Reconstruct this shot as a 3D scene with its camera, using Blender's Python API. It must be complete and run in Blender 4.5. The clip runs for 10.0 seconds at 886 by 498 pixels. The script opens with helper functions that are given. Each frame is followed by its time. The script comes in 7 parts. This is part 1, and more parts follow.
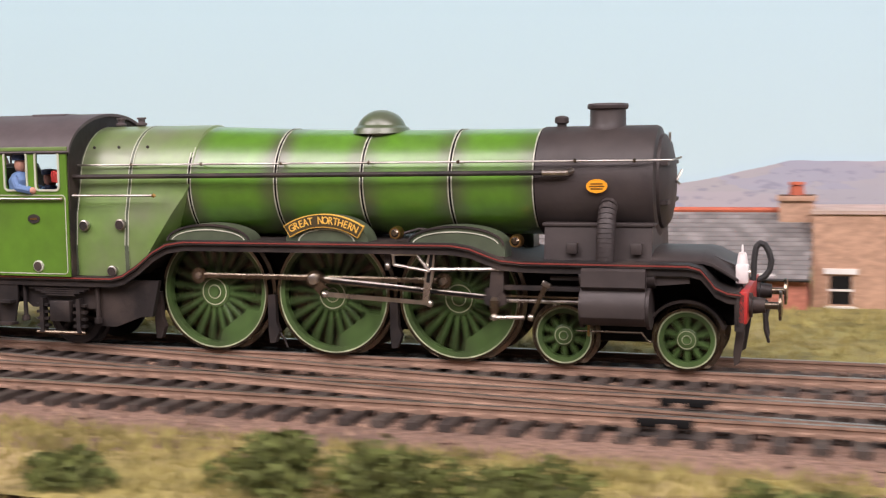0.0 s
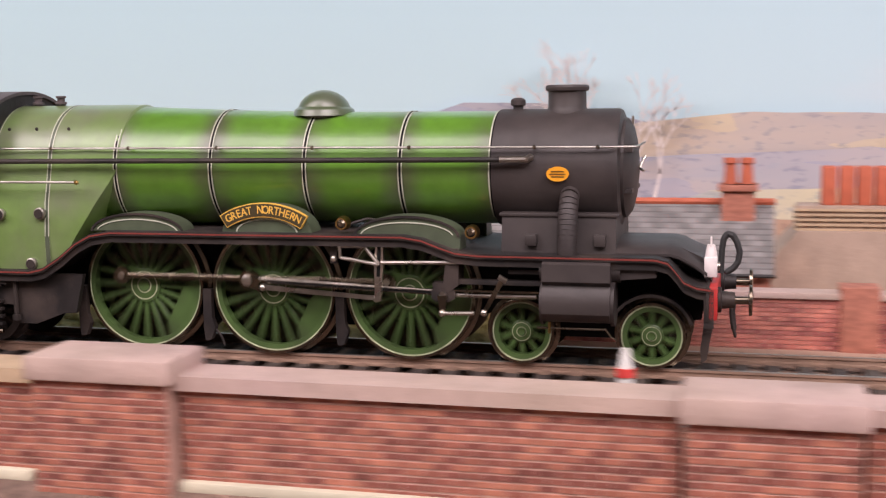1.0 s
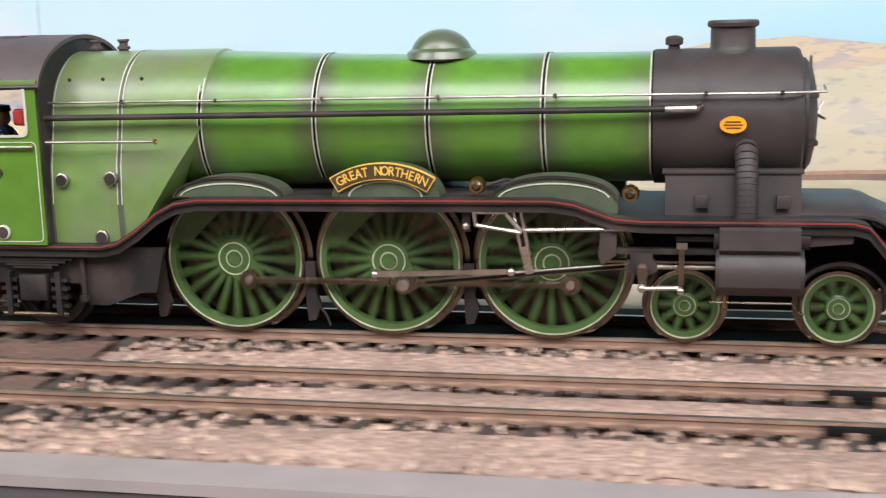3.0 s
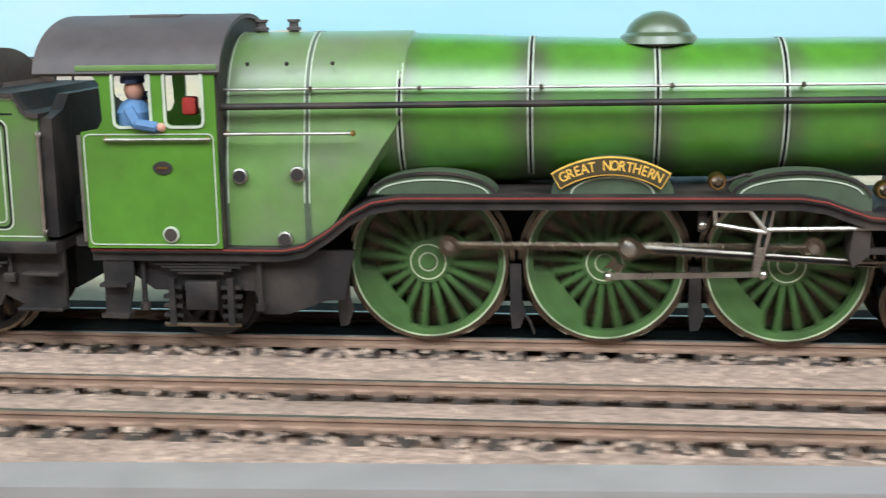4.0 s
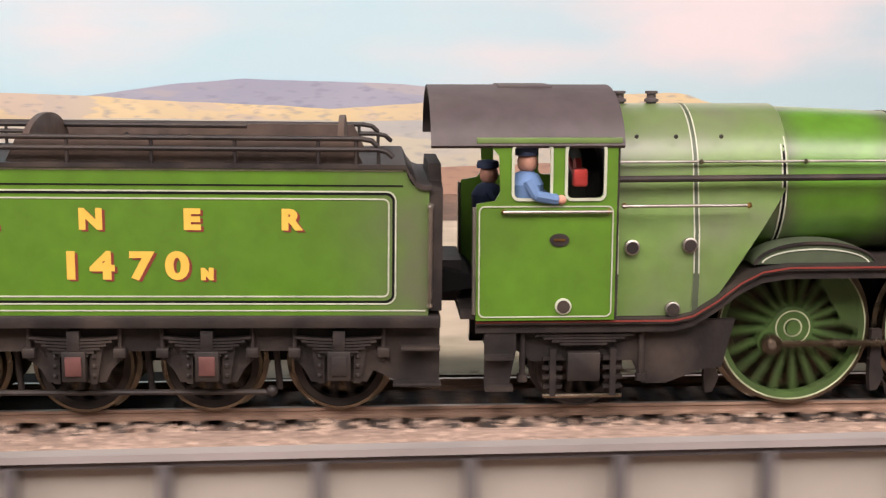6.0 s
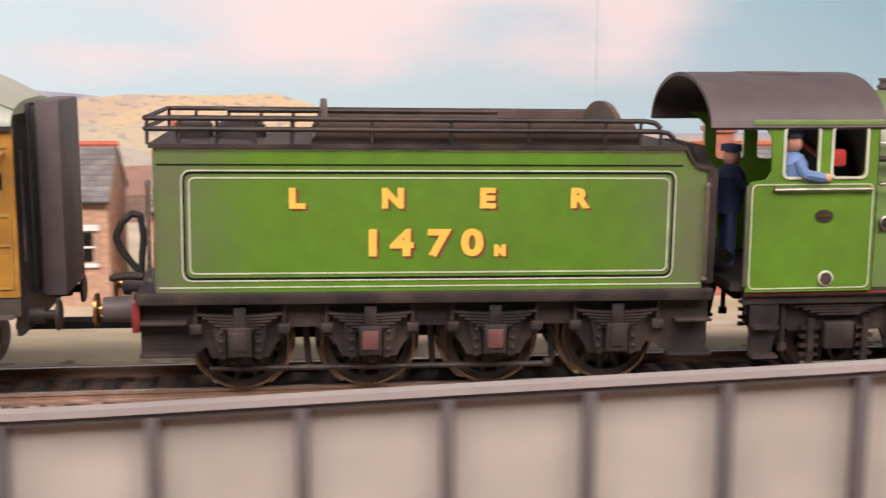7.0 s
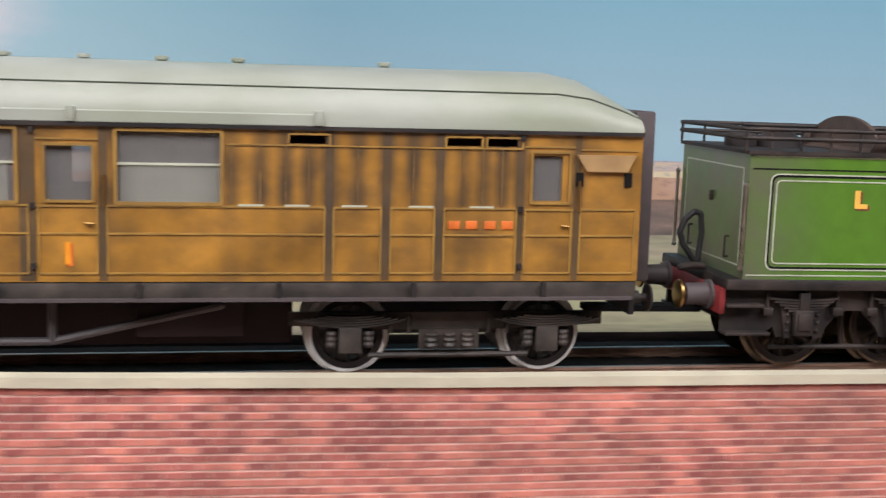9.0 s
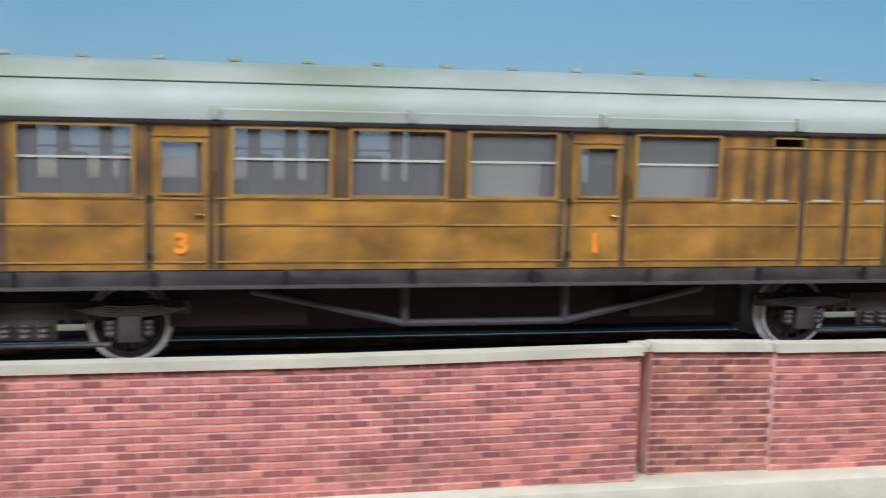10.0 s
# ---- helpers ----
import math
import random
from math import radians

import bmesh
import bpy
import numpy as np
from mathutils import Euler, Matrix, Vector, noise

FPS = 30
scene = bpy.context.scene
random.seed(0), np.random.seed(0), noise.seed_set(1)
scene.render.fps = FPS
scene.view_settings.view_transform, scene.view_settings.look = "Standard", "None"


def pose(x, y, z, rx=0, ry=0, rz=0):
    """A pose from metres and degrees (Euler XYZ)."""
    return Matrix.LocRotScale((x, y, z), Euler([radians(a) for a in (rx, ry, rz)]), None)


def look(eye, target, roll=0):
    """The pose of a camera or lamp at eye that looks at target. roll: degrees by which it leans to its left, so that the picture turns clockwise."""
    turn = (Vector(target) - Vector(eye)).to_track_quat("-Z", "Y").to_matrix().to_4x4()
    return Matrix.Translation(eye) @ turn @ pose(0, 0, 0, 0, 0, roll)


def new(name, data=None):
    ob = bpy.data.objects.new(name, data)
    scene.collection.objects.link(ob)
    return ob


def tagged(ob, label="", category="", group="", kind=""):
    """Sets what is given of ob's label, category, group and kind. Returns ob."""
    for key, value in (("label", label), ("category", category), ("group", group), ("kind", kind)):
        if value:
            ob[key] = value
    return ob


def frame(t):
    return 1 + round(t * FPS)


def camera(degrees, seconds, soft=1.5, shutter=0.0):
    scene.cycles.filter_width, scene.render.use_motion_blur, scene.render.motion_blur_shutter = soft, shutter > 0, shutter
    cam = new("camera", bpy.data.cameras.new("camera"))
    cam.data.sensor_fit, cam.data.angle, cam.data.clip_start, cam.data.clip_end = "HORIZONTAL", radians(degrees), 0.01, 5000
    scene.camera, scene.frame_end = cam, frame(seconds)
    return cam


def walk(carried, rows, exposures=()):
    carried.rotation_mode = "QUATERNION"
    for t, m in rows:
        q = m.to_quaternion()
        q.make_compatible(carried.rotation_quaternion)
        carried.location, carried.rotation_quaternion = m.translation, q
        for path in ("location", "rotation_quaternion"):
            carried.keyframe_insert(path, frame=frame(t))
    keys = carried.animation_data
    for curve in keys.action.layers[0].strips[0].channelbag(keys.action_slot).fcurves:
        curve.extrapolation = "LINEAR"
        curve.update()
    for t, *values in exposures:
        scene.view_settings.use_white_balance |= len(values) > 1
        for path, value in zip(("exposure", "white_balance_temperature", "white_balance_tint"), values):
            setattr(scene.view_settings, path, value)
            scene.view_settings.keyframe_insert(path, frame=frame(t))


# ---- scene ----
# A 4 mm scale model railway: an express train runs along +x on a layout before a painted backscene.
cam = camera(40.5, 10.0, soft=1.25, shutter=0.25)


def run(t):
    """How far the train has gone after t seconds, in metres."""
    return 0.2316 * t + 0.0095 * (1 - math.exp(-t / 0.6))


# the camera's eye and target beside the train, measured from its leading axle
PATH = [
    (0, (0.0289, -0.2495, 0.0469), (-0.6000, 1.6403, -0.1349), -0.84),
    (0.5, (0.0173, -0.2434, 0.0498), (-0.5388, 1.6661, -0.1606), -1.16),
    (1, (0.0176, -0.2360, 0.0513), (-0.4766, 1.6862, -0.1956), -0.71),
    (1.5, (0.0086, -0.2312, 0.0532), (-0.4848, 1.6854, -0.2351), -0.97),
    (2, (0.0059, -0.2258, 0.0564), (-0.4988, 1.6826, -0.2649), -1.15),
    (2.2, (0.0029, -0.2209, 0.0589), (-0.5155, 1.6749, -0.3115), -1.38),
    (3.3, (-0.0374, -0.2062, 0.0533), (-0.4034, 1.7250, -0.3164), -1.45),
    (3.5, (-0.0468, -0.2016, 0.0551), (-0.4033, 1.7261, -0.3411), -1.44),
    (4, (-0.0799, -0.2029, 0.0548), (-0.3127, 1.7436, -0.3411), -0.94),
    (4.5, (-0.1025, -0.2090, 0.0565), (-0.3006, 1.7512, -0.2875), -0.98),
    (5, (-0.1405, -0.2108, 0.0585), (-0.2308, 1.7632, -0.2502), -0.22),
    (5.2, (-0.1459, -0.2089, 0.0620), (-0.2985, 1.7565, -0.2755), -0.61),
    (6.3, (-0.1938, -0.2062, 0.0606), (0.0021, 1.7548, -0.2801), 0.46),
    (6.5, (-0.2064, -0.2084, 0.0588), (0.0023, 1.7578, -0.2420), 0.47),
    (7, (-0.2358, -0.2130, 0.0579), (-0.0071, 1.7468, -0.2690), 0.22),
    (7.5, (-0.2722, -0.2056, 0.0607), (0.0325, 1.7397, -0.2904), 0.55),
    (8, (-0.3094, -0.2121, 0.0579), (-0.0139, 1.7421, -0.2485), 0.89),
    (8.5, (-0.3283, -0.2143, 0.0560), (-0.0226, 1.7432, -0.2177), 1.42),
    (9, (-0.3551, -0.2283, 0.0547), (-0.0100, 1.7217, -0.2261), 1.58),
    (9.5, (-0.3965, -0.2450, 0.0524), (-0.0438, 1.7075, -0.1992), 1.27),
    (10, (-0.4649, -0.2389, 0.0526), (-0.0138, 1.6915, -0.2123), 1.60),
]
EXPOSURES = [(0, -0.06, 6700, 27), (1.0, -0.24, 6750, 31), (2.2, -0.12, 6700, 28), (3.4, 0.05, 6000, 9), (4.5, -0.05, 5600, -1), (5.2, -0.12, 5800, 3),
             (6.3, 0.02, 7200, 26), (7.5, -0.06, 6900, 25), (8.5, -0.2, 6800, 20), (9.2, -0.24, 6100, 17), (10, -0.27, 5500, 12)]
walk(cam, [(t, look((e[0] + run(t), e[1], e[2]), (g[0] + run(t), g[1], g[2]), roll)) for t, e, g, roll in PATH], EXPOSURES)

# ---- light: a strip over the layout and the hall's ceiling lamps ----
world = bpy.data.worlds.new("hall_air")
scene.world = world
world.use_nodes = True
world.node_tree.nodes["Background"].inputs[0].default_value = (0.9, 0.95, 1.0, 1)
world.node_tree.nodes["Background"].inputs[1].default_value = 0.018


def area_lamp(name, eye, target, sx, sy, watts, colour):
    data = bpy.data.lights.new(name, "AREA")
    data.shape, data.size, data.size_y, data.energy, data.color = "RECTANGLE", sx, sy, watts, colour
    ob = new(name, data)
    ob.matrix_world = look(eye, target)
    return tagged(ob, kind="structure")


area_lamp("layout_strip_light", (1.0, -0.52, 0.81), (1.0, 0.0, 0.02), 5.0, 0.3, 33.0, (1.0, 0.98, 0.95))
for lx in (-1.4, 1.0, 3.4):
    area_lamp("hall_ceiling_light", (lx, -1.7, 1.55), (lx, -0.9, -0.3), 1.2, 0.6, 31.0, (1.0, 0.98, 0.95))

# ---- materials ----
def material(name, colour, rough=0.6, metal=0.0, vary=0.25, scale=300.0, bump=0.15, bump_scale=900.0, dirt=None, dirt_amount=0.0,
             dirt_scale=60.0, spec=0.5, islands="", stretch=(1, 1, 1), coat=0.0, streaks=None, spread=(0.7, 1.2)):
    """A painted or raw surface with grain, patches of dirt and fine relief; scale counts per metre."""
    m = bpy.data.materials.new(name)
    m.use_nodes = True
    t = m.node_tree
    n, l = t.nodes, t.links
    b = n["Principled BSDF"]
    b.inputs["Roughness"].default_value, b.inputs["Metallic"].default_value = rough, metal
    b.inputs["Specular IOR Level"].default_value = spec
    b.inputs["Coat Weight"].default_value, b.inputs["Coat Roughness"].default_value = coat, 0.3
    co = n.new("ShaderNodeTexCoord")
    mp = n.new("ShaderNodeMapping")
    mp.inputs["Scale"].default_value = stretch
    l.new(co.outputs["Object"], mp.inputs[0])

    def noise_at(s, detail=4.0):
        k = n.new("ShaderNodeTexNoise")
        k.inputs["Scale"].default_value, k.inputs["Detail"].default_value = s, detail
        l.new(mp.outputs[0], k.inputs["Vector"])
        return k.outputs["Fac"]

    hsv = n.new("ShaderNodeHueSaturation")
    hsv.inputs["Color"].default_value = (*colour, 1)
    mr = n.new("ShaderNodeMapRange")
    mr.inputs["From Min"].default_value, mr.inputs["From Max"].default_value = 0.3, 0.7
    mr.inputs["To Min"].default_value, mr.inputs["To Max"].default_value = 1 - vary, 1 + vary
    l.new(noise_at(scale), mr.inputs["Value"])
    value = mr.outputs[0]
    if islands:
        src = n.new("ShaderNodeObjectInfo") if islands == "object" else n.new("ShaderNodeNewGeometry")
        out = src.outputs["Random"] if islands == "object" else src.outputs["Random Per Island"]
        r2 = n.new("ShaderNodeMapRange")
        r2.inputs["To Min"].default_value, r2.inputs["To Max"].default_value = spread
        l.new(out, r2.inputs["Value"])
        mul = n.new("ShaderNodeMath")
        mul.operation = "MULTIPLY"
        l.new(value, mul.inputs[0]), l.new(r2.outputs[0], mul.inputs[1])
        value = mul.outputs[0]
        r3 = n.new("ShaderNodeMapRange")
        r3.inputs["To Min"].default_value, r3.inputs["To Max"].default_value = 0.499, 0.513
        l.new(out, r3.inputs["Value"]), l.new(r3.outputs[0], hsv.inputs["Hue"])
    l.new(value, hsv.inputs["Value"])
    col = hsv.outputs[0]
    if dirt:
        ramp = n.new("ShaderNodeMapRange")
        ramp.inputs["From Min"].default_value, ramp.inputs["From Max"].default_value = 0.42, 0.75
        ramp.inputs["To Max"].default_value = dirt_amount
        l.new(noise_at(dirt_scale, 6.0), ramp.inputs["Value"])
        mix = n.new("ShaderNodeMix")
        mix.data_type = "RGBA"
        mix.inputs["B"].default_value = (*dirt, 1)
        l.new(ramp.outputs[0], mix.inputs["Factor"]), l.new(col, mix.inputs["A"])
        col = mix.outputs["Result"]
    if streaks:
        # sprayed grime beside each boiler band
        places, grime, amount, wide, low = streaks
        sx = n.new("ShaderNodeSeparateXYZ")
        l.new(co.outputs["Object"], sx.inputs[0])
        total = None
        for at in places:
            d = n.new("ShaderNodeMath")
            d.operation = "SUBTRACT"
            d.inputs[1].default_value = at * 0.001
            l.new(sx.outputs["X"], d.inputs[0])
            e = n.new("ShaderNodeMath")
            e.operation = "ABSOLUTE"
            l.new(d.outputs[0], e.inputs[0])
            f = n.new("ShaderNodeMapRange")
            f.interpolation_type = "SMOOTHSTEP"
            f.inputs["From Min"].default_value, f.inputs["From Max"].default_value = 0.1 * wide, wide
            f.inputs["To Min"].default_value, f.inputs["To Max"].default_value = amount, 0.0
            l.new(e.outputs[0], f.inputs["Value"])
            if total is None:
                total = f.outputs[0]
            else:
                g = n.new("ShaderNodeMath")
                g.operation = "MAXIMUM"
                l.new(total, g.inputs[0]), l.new(f.outputs[0], g.inputs[1])
                total = g.outputs[0]
        nb = n.new("ShaderNodeMath")
        nb.operation = "MULTIPLY"
        patch = n.new("ShaderNodeMapRange")
        patch.inputs["From Min"].default_value, patch.inputs["From Max"].default_value, patch.inputs["To Min"].default_value = 0.3, 0.62, 0.25
        l.new(noise_at(110.0, 6.0), patch.inputs["Value"])
        above = n.new("ShaderNodeMapRange")
        above.inputs["From Min"].default_value, above.inputs["From Max"].default_value, above.inputs["To Min"].default_value = low, low + 0.001, 0.3
        l.new(sx.outputs["Z"], above.inputs["Value"])
        upper = n.new("ShaderNodeMath")
        upper.operation = "MULTIPLY"
        l.new(total, upper.inputs[0]), l.new(above.outputs[0], upper.inputs[1])
        l.new(upper.outputs[0], nb.inputs[0]), l.new(patch.outputs[0], nb.inputs[1])
        mx = n.new("ShaderNodeMix")
        mx.data_type = "RGBA"
        mx.inputs["B"].default_value = (*grime, 1)
        l.new(nb.outputs[0], mx.inputs["Factor"]), l.new(col, mx.inputs["A"])
        col = mx.outputs["Result"]
    l.new(col, b.inputs["Base Color"])
    rr = n.new("ShaderNodeMapRange")
    rr.inputs["To Min"].default_value, rr.inputs["To Max"].default_value = max(rough - 0.12, 0.02), min(rough + 0.12, 1)
    l.new(noise_at(scale * 0.4), rr.inputs["Value"]), l.new(rr.outputs[0], b.inputs["Roughness"])
    if bump:
        bp = n.new("ShaderNodeBump")
        bp.inputs["Strength"].default_value, bp.inputs["Distance"].default_value = bump, 0.0005
        l.new(noise_at(bump_scale), bp.inputs["Height"]), l.new(bp.outputs[0], b.inputs["Normal"])
    return m


GREEN = material("apple_green_paint", (0.095, 0.23, 0.02), 0.34, vary=0.1, bump=0.03, dirt=(0.06, 0.09, 0.025), dirt_amount=0.45, dirt_scale=45, coat=0.35)
BOILER_GREEN = material("boiler_green_paint", (0.092, 0.255, 0.02), 0.34, vary=0.12, bump=0.03, dirt=(0.04, 0.07, 0.02), dirt_amount=0.35, dirt_scale=60, coat=1.0,
                        streaks=((-109.3, -88.5, -68.5, -48.7, -30.6), (0.075, 0.075, 0.05), 0.85, 0.0056, -1.0))
TENDER_GREEN = material("tender_green_paint", (0.086, 0.212, 0.018), 0.34, vary=0.1, bump=0.03, dirt=(0.07, 0.11, 0.03), dirt_amount=0.35, dirt_scale=40, coat=0.35,
                        streaks=((-166.0, -262.5), (0.13, 0.125, 0.09), 0.85, 0.021, -1.0))
GREEN_DULL = material("dusty_green_paint", (0.135, 0.235, 0.06), 0.38, vary=0.1, bump=0.04, dirt=(0.17, 0.17, 0.13), dirt_amount=0.75, dirt_scale=70, coat=0.7)
GREEN_WHEEL = material("wheel_green_paint", (0.072, 0.138, 0.04), 0.36, vary=0.25, bump=0.06, dirt=(0.03, 0.036, 0.02), dirt_amount=0.75, dirt_scale=150)
BLACK = material("smokebox_black_paint", (0.035, 0.028, 0.027), 0.54, vary=0.2, bump=0.06, dirt=(0.07, 0.056, 0.05), dirt_amount=0.5, dirt_scale=80)
FRAME = material("sooty_frame_paint", (0.014, 0.011, 0.0105), 0.6, vary=0.3, bump=0.15, dirt=(0.085, 0.06, 0.047), dirt_amount=0.65, dirt_scale=120)
SPLASH = material("splasher_grey_green", (0.075, 0.1, 0.06), 0.45, vary=0.15, bump=0.05, dirt=(0.05, 0.05, 0.04), dirt_amount=0.5)
ROOFCAB = material("cab_roof_grey", (0.075, 0.06, 0.062), 0.6, vary=0.15, bump=0.08, dirt=(0.13, 0.11, 0.1), dirt_amount=0.4, dirt_scale=70)
WHITE = material("lining_white", (0.5, 0.53, 0.42), 0.4, vary=0.12, bump=0.0)
LINE_BLACK = material("lining_black", (0.008, 0.008, 0.008), 0.7, vary=0.1, bump=0.0, spec=0.15)
LINE_RED = material("lining_red", (0.22, 0.04, 0.03), 0.5, vary=0.1, bump=0.0)
HANDRAIL = material("dull_handrail_wire", (0.42, 0.4, 0.36), 0.42, metal=1.0, vary=0.2, bump=0.05, dirt=(0.12, 0.09, 0.07), dirt_amount=0.6, dirt_scale=120)
STEEL = material("bright_steel", (0.6, 0.56, 0.5), 0.3, metal=1.0, vary=0.15, bump=0.05, dirt=(0.12, 0.09, 0.07), dirt_amount=0.5, dirt_scale=200)
RODS = material("oily_rod_steel", (0.24, 0.2, 0.15), 0.27, metal=1.0, vary=0.2, bump=0.05, dirt=(0.05, 0.036, 0.026), dirt_amount=0.75, dirt_scale=160)
BRASS = material("worn_brass", (0.45, 0.28, 0.1), 0.35, metal=1.0, vary=0.15, bump=0.05, dirt=(0.1, 0.06, 0.03), dirt_amount=0.5, dirt_scale=300)
GOLD = material("gold_leaf_lettering", (0.83, 0.5, 0.09), 0.4, vary=0.06, bump=0.0)
BEAM_RED = material("grimy_beam_red", (0.22, 0.025, 0.025), 0.5, vary=0.2, bump=0.05, dirt=(0.04, 0.02, 0.018), dirt_amount=0.8, dirt_scale=90)
RED = material("buffer_beam_red", (0.45, 0.03, 0.025), 0.45, vary=0.12, bump=0.03)
ORANGE = material("oval_plate_orange", (0.85, 0.36, 0.02), 0.4, vary=0.08, bump=0.0)
PLATE = material("nameplate_black", (0.06, 0.045, 0.02), 0.4, vary=0.1, bump=0.0)
LAMPWHITE = material("lamp_white_paint", (0.75, 0.7, 0.68), 0.5, vary=0.15, bump=0.05)
RUBBER = material("hose_rubber", (0.025, 0.025, 0.025), 0.6, vary=0.2, bump=0.2)
COALPLATE = material("rusty_coal_plate", (0.075, 0.052, 0.042), 0.6, vary=0.3, bump=0.15, dirt=(0.13, 0.085, 0.06), dirt_amount=0.6, dirt_scale=70)
LID_RED = material("dusty_red_lid", (0.13, 0.05, 0.045), 0.6, vary=0.3, bump=0.1, dirt=(0.05, 0.03, 0.025), dirt_amount=0.6, dirt_scale=200)
COAL = material("coal", (0.02, 0.019, 0.018), 0.45, vary=0.4, bump=0.3)
SLATS = (-355.4, -350.4, -346.0, -342.0, -338.4, -333.4, -328.3, -323.5, -318.7, -314.5, -310.9, -307.4, -304.0)
TEAK = material("varnished_teak", (0.37, 0.182, 0.03), 0.36, vary=0.4, scale=150, bump=0.05, dirt=(0.11, 0.065, 0.028), dirt_amount=0.7, dirt_scale=210, stretch=(0.6, 1, 0.9), coat=0.25,
                streaks=(SLATS + (-293.5, -455.0, -469.0, -433.0, -411.0, -389.8, -376.0, -492.8), (0.075, 0.052, 0.032), 0.95, 0.0024, 0.0315))
TEAK_WORN = material("grimy_teak", (0.11, 0.068, 0.03), 0.5, vary=0.3, scale=160, bump=0.08, dirt=(0.05, 0.042, 0.034), dirt_amount=0.8, dirt_scale=90, stretch=(0.5, 1, 1.2))
BEAD = material("teak_beading_yellow", (0.38, 0.22, 0.05), 0.4, vary=0.2, bump=0.0, dirt=(0.12, 0.08, 0.04), dirt_amount=0.7, dirt_scale=60)
BEAD_DULL = material("grimy_teak_beading", (0.2, 0.12, 0.045), 0.45, vary=0.3, bump=0.0, dirt=(0.07, 0.05, 0.03), dirt_amount=0.8, dirt_scale=120)
LOOKOUT = material("pale_lookout_panel", (0.42, 0.27, 0.12), 0.4, vary=0.25, scale=150, bump=0.03, dirt=(0.2, 0.12, 0.06), dirt_amount=0.7, dirt_scale=120)
COACHROOF = material("dusty_white_roof", (0.36, 0.39, 0.335), 0.42, vary=0.12, scale=90, bump=0.06, dirt=(0.22, 0.26, 0.15), dirt_amount=0.9, dirt_scale=40, stretch=(0.5, 1, 1))
BOGIE = material("dusty_bogie_paint", (0.03, 0.026, 0.023), 0.55, vary=0.3, bump=0.15, dirt=(0.13, 0.105, 0.085), dirt_amount=0.75, dirt_scale=110)
UNDER = material("underframe_black", (0.009, 0.008, 0.008), 0.6, vary=0.25, bump=0.15, dirt=(0.055, 0.042, 0.036), dirt_amount=0.5, dirt_scale=120)
MAROON = material("inner_frame_maroon", (0.018, 0.006, 0.008), 0.6, vary=0.2)
TYRE_WHITE = material("tyre_white_paint", (0.72, 0.74, 0.72), 0.45, vary=0.15, bump=0.0)
CREAM = material("interior_cream", (0.62, 0.66, 0.52), 0.6, vary=0.08, bump=0.0)
INTERIOR = material("dim_interior_paint", (0.22, 0.19, 0.17), 0.8, vary=0.15)
STONE = material("tan_stone", (0.42, 0.32, 0.25), 0.8, vary=0.18, scale=120, bump=0.3, dirt=(0.3, 0.2, 0.16), dirt_amount=0.6, dirt_scale=30)
SEATDARK = material("seat_cloth_dark", (0.12, 0.05, 0.045), 0.8, vary=0.2)
BLUE = material("figure_blue_cloth", (0.1, 0.19, 0.36), 0.7, vary=0.15)
NAVY = material("figure_navy_cloth", (0.03, 0.05, 0.11), 0.7, vary=0.15)
SKIN = material("figure_flesh_paint", (0.55, 0.28, 0.2), 0.6, vary=0.1)
FIG_RED = material("figure_red_paint", (0.7, 0.06, 0.05), 0.6, vary=0.1)
RAIL = material("rusty_rail", (0.3, 0.195, 0.14), 0.6, metal=0.2, vary=0.25, bump=0.2)
RAILTOP = material("polished_railhead", (0.46, 0.43, 0.39), 0.48, metal=1.0, vary=0.1, bump=0.02)
SLEEPER = material("creosoted_sleeper", (0.06, 0.045, 0.038), 0.8, vary=0.4, bump=0.4, islands="island")
BALLAST = material("ballast_bed", (0.24, 0.15, 0.11), 0.9, vary=0.5, scale=900, bump=0.9, bump_scale=1200, dirt=(0.07, 0.05, 0.042), dirt_amount=0.9, dirt_scale=25)
STONES = material("ballast_stones", (0.28, 0.175, 0.13), 0.9, vary=0.3, scale=900, bump=0.4, islands="island", spread=(0.5, 1.3))
PALE_STONES = material("pale_pink_ballast", (0.5, 0.36, 0.29), 0.9, vary=0.3, scale=900, bump=0.4, islands="island", spread=(0.55, 1.25))
SEAM = material("board_joint_grey", (0.5, 0.6, 0.65), 0.9, vary=0.1, bump=0.0)
BROWN_BED = material("reddish_ballast_bed", (0.15, 0.09, 0.068), 0.9, vary=0.5, scale=900, bump=0.9, bump_scale=1200, dirt=(0.12, 0.075, 0.06), dirt_amount=0.8, dirt_scale=90)
PALE_BED = material("pale_ballast_bed", (0.42, 0.3, 0.24), 0.9, vary=0.45, scale=900, bump=0.9, bump_scale=1200, dirt=(0.2, 0.14, 0.11), dirt_amount=0.8, dirt_scale=45)
EARTH = material("scenic_earth", (0.2, 0.14, 0.09), 0.95, vary=0.4, scale=200, bump=0.8, dirt=(0.16, 0.17, 0.06), dirt_amount=0.9, dirt_scale=18)
GRASS = material("static_grass", (0.36, 0.3, 0.11), 0.9, vary=0.4, scale=150, islands="island")
LEAF = material("foam_foliage", (0.12, 0.14, 0.035), 0.9, vary=0.4, islands="island")
DARKLEAF = material("dark_foliage", (0.03, 0.065, 0.03), 0.9, vary=0.4, islands="island")
BRICK = material("red_brick", (0.54, 0.16, 0.14), 0.85, vary=0.2, scale=300, bump=0.4, islands="island", spread=(0.5, 1.25), dirt=(0.26, 0.11, 0.085), dirt_amount=0.7, dirt_scale=42)
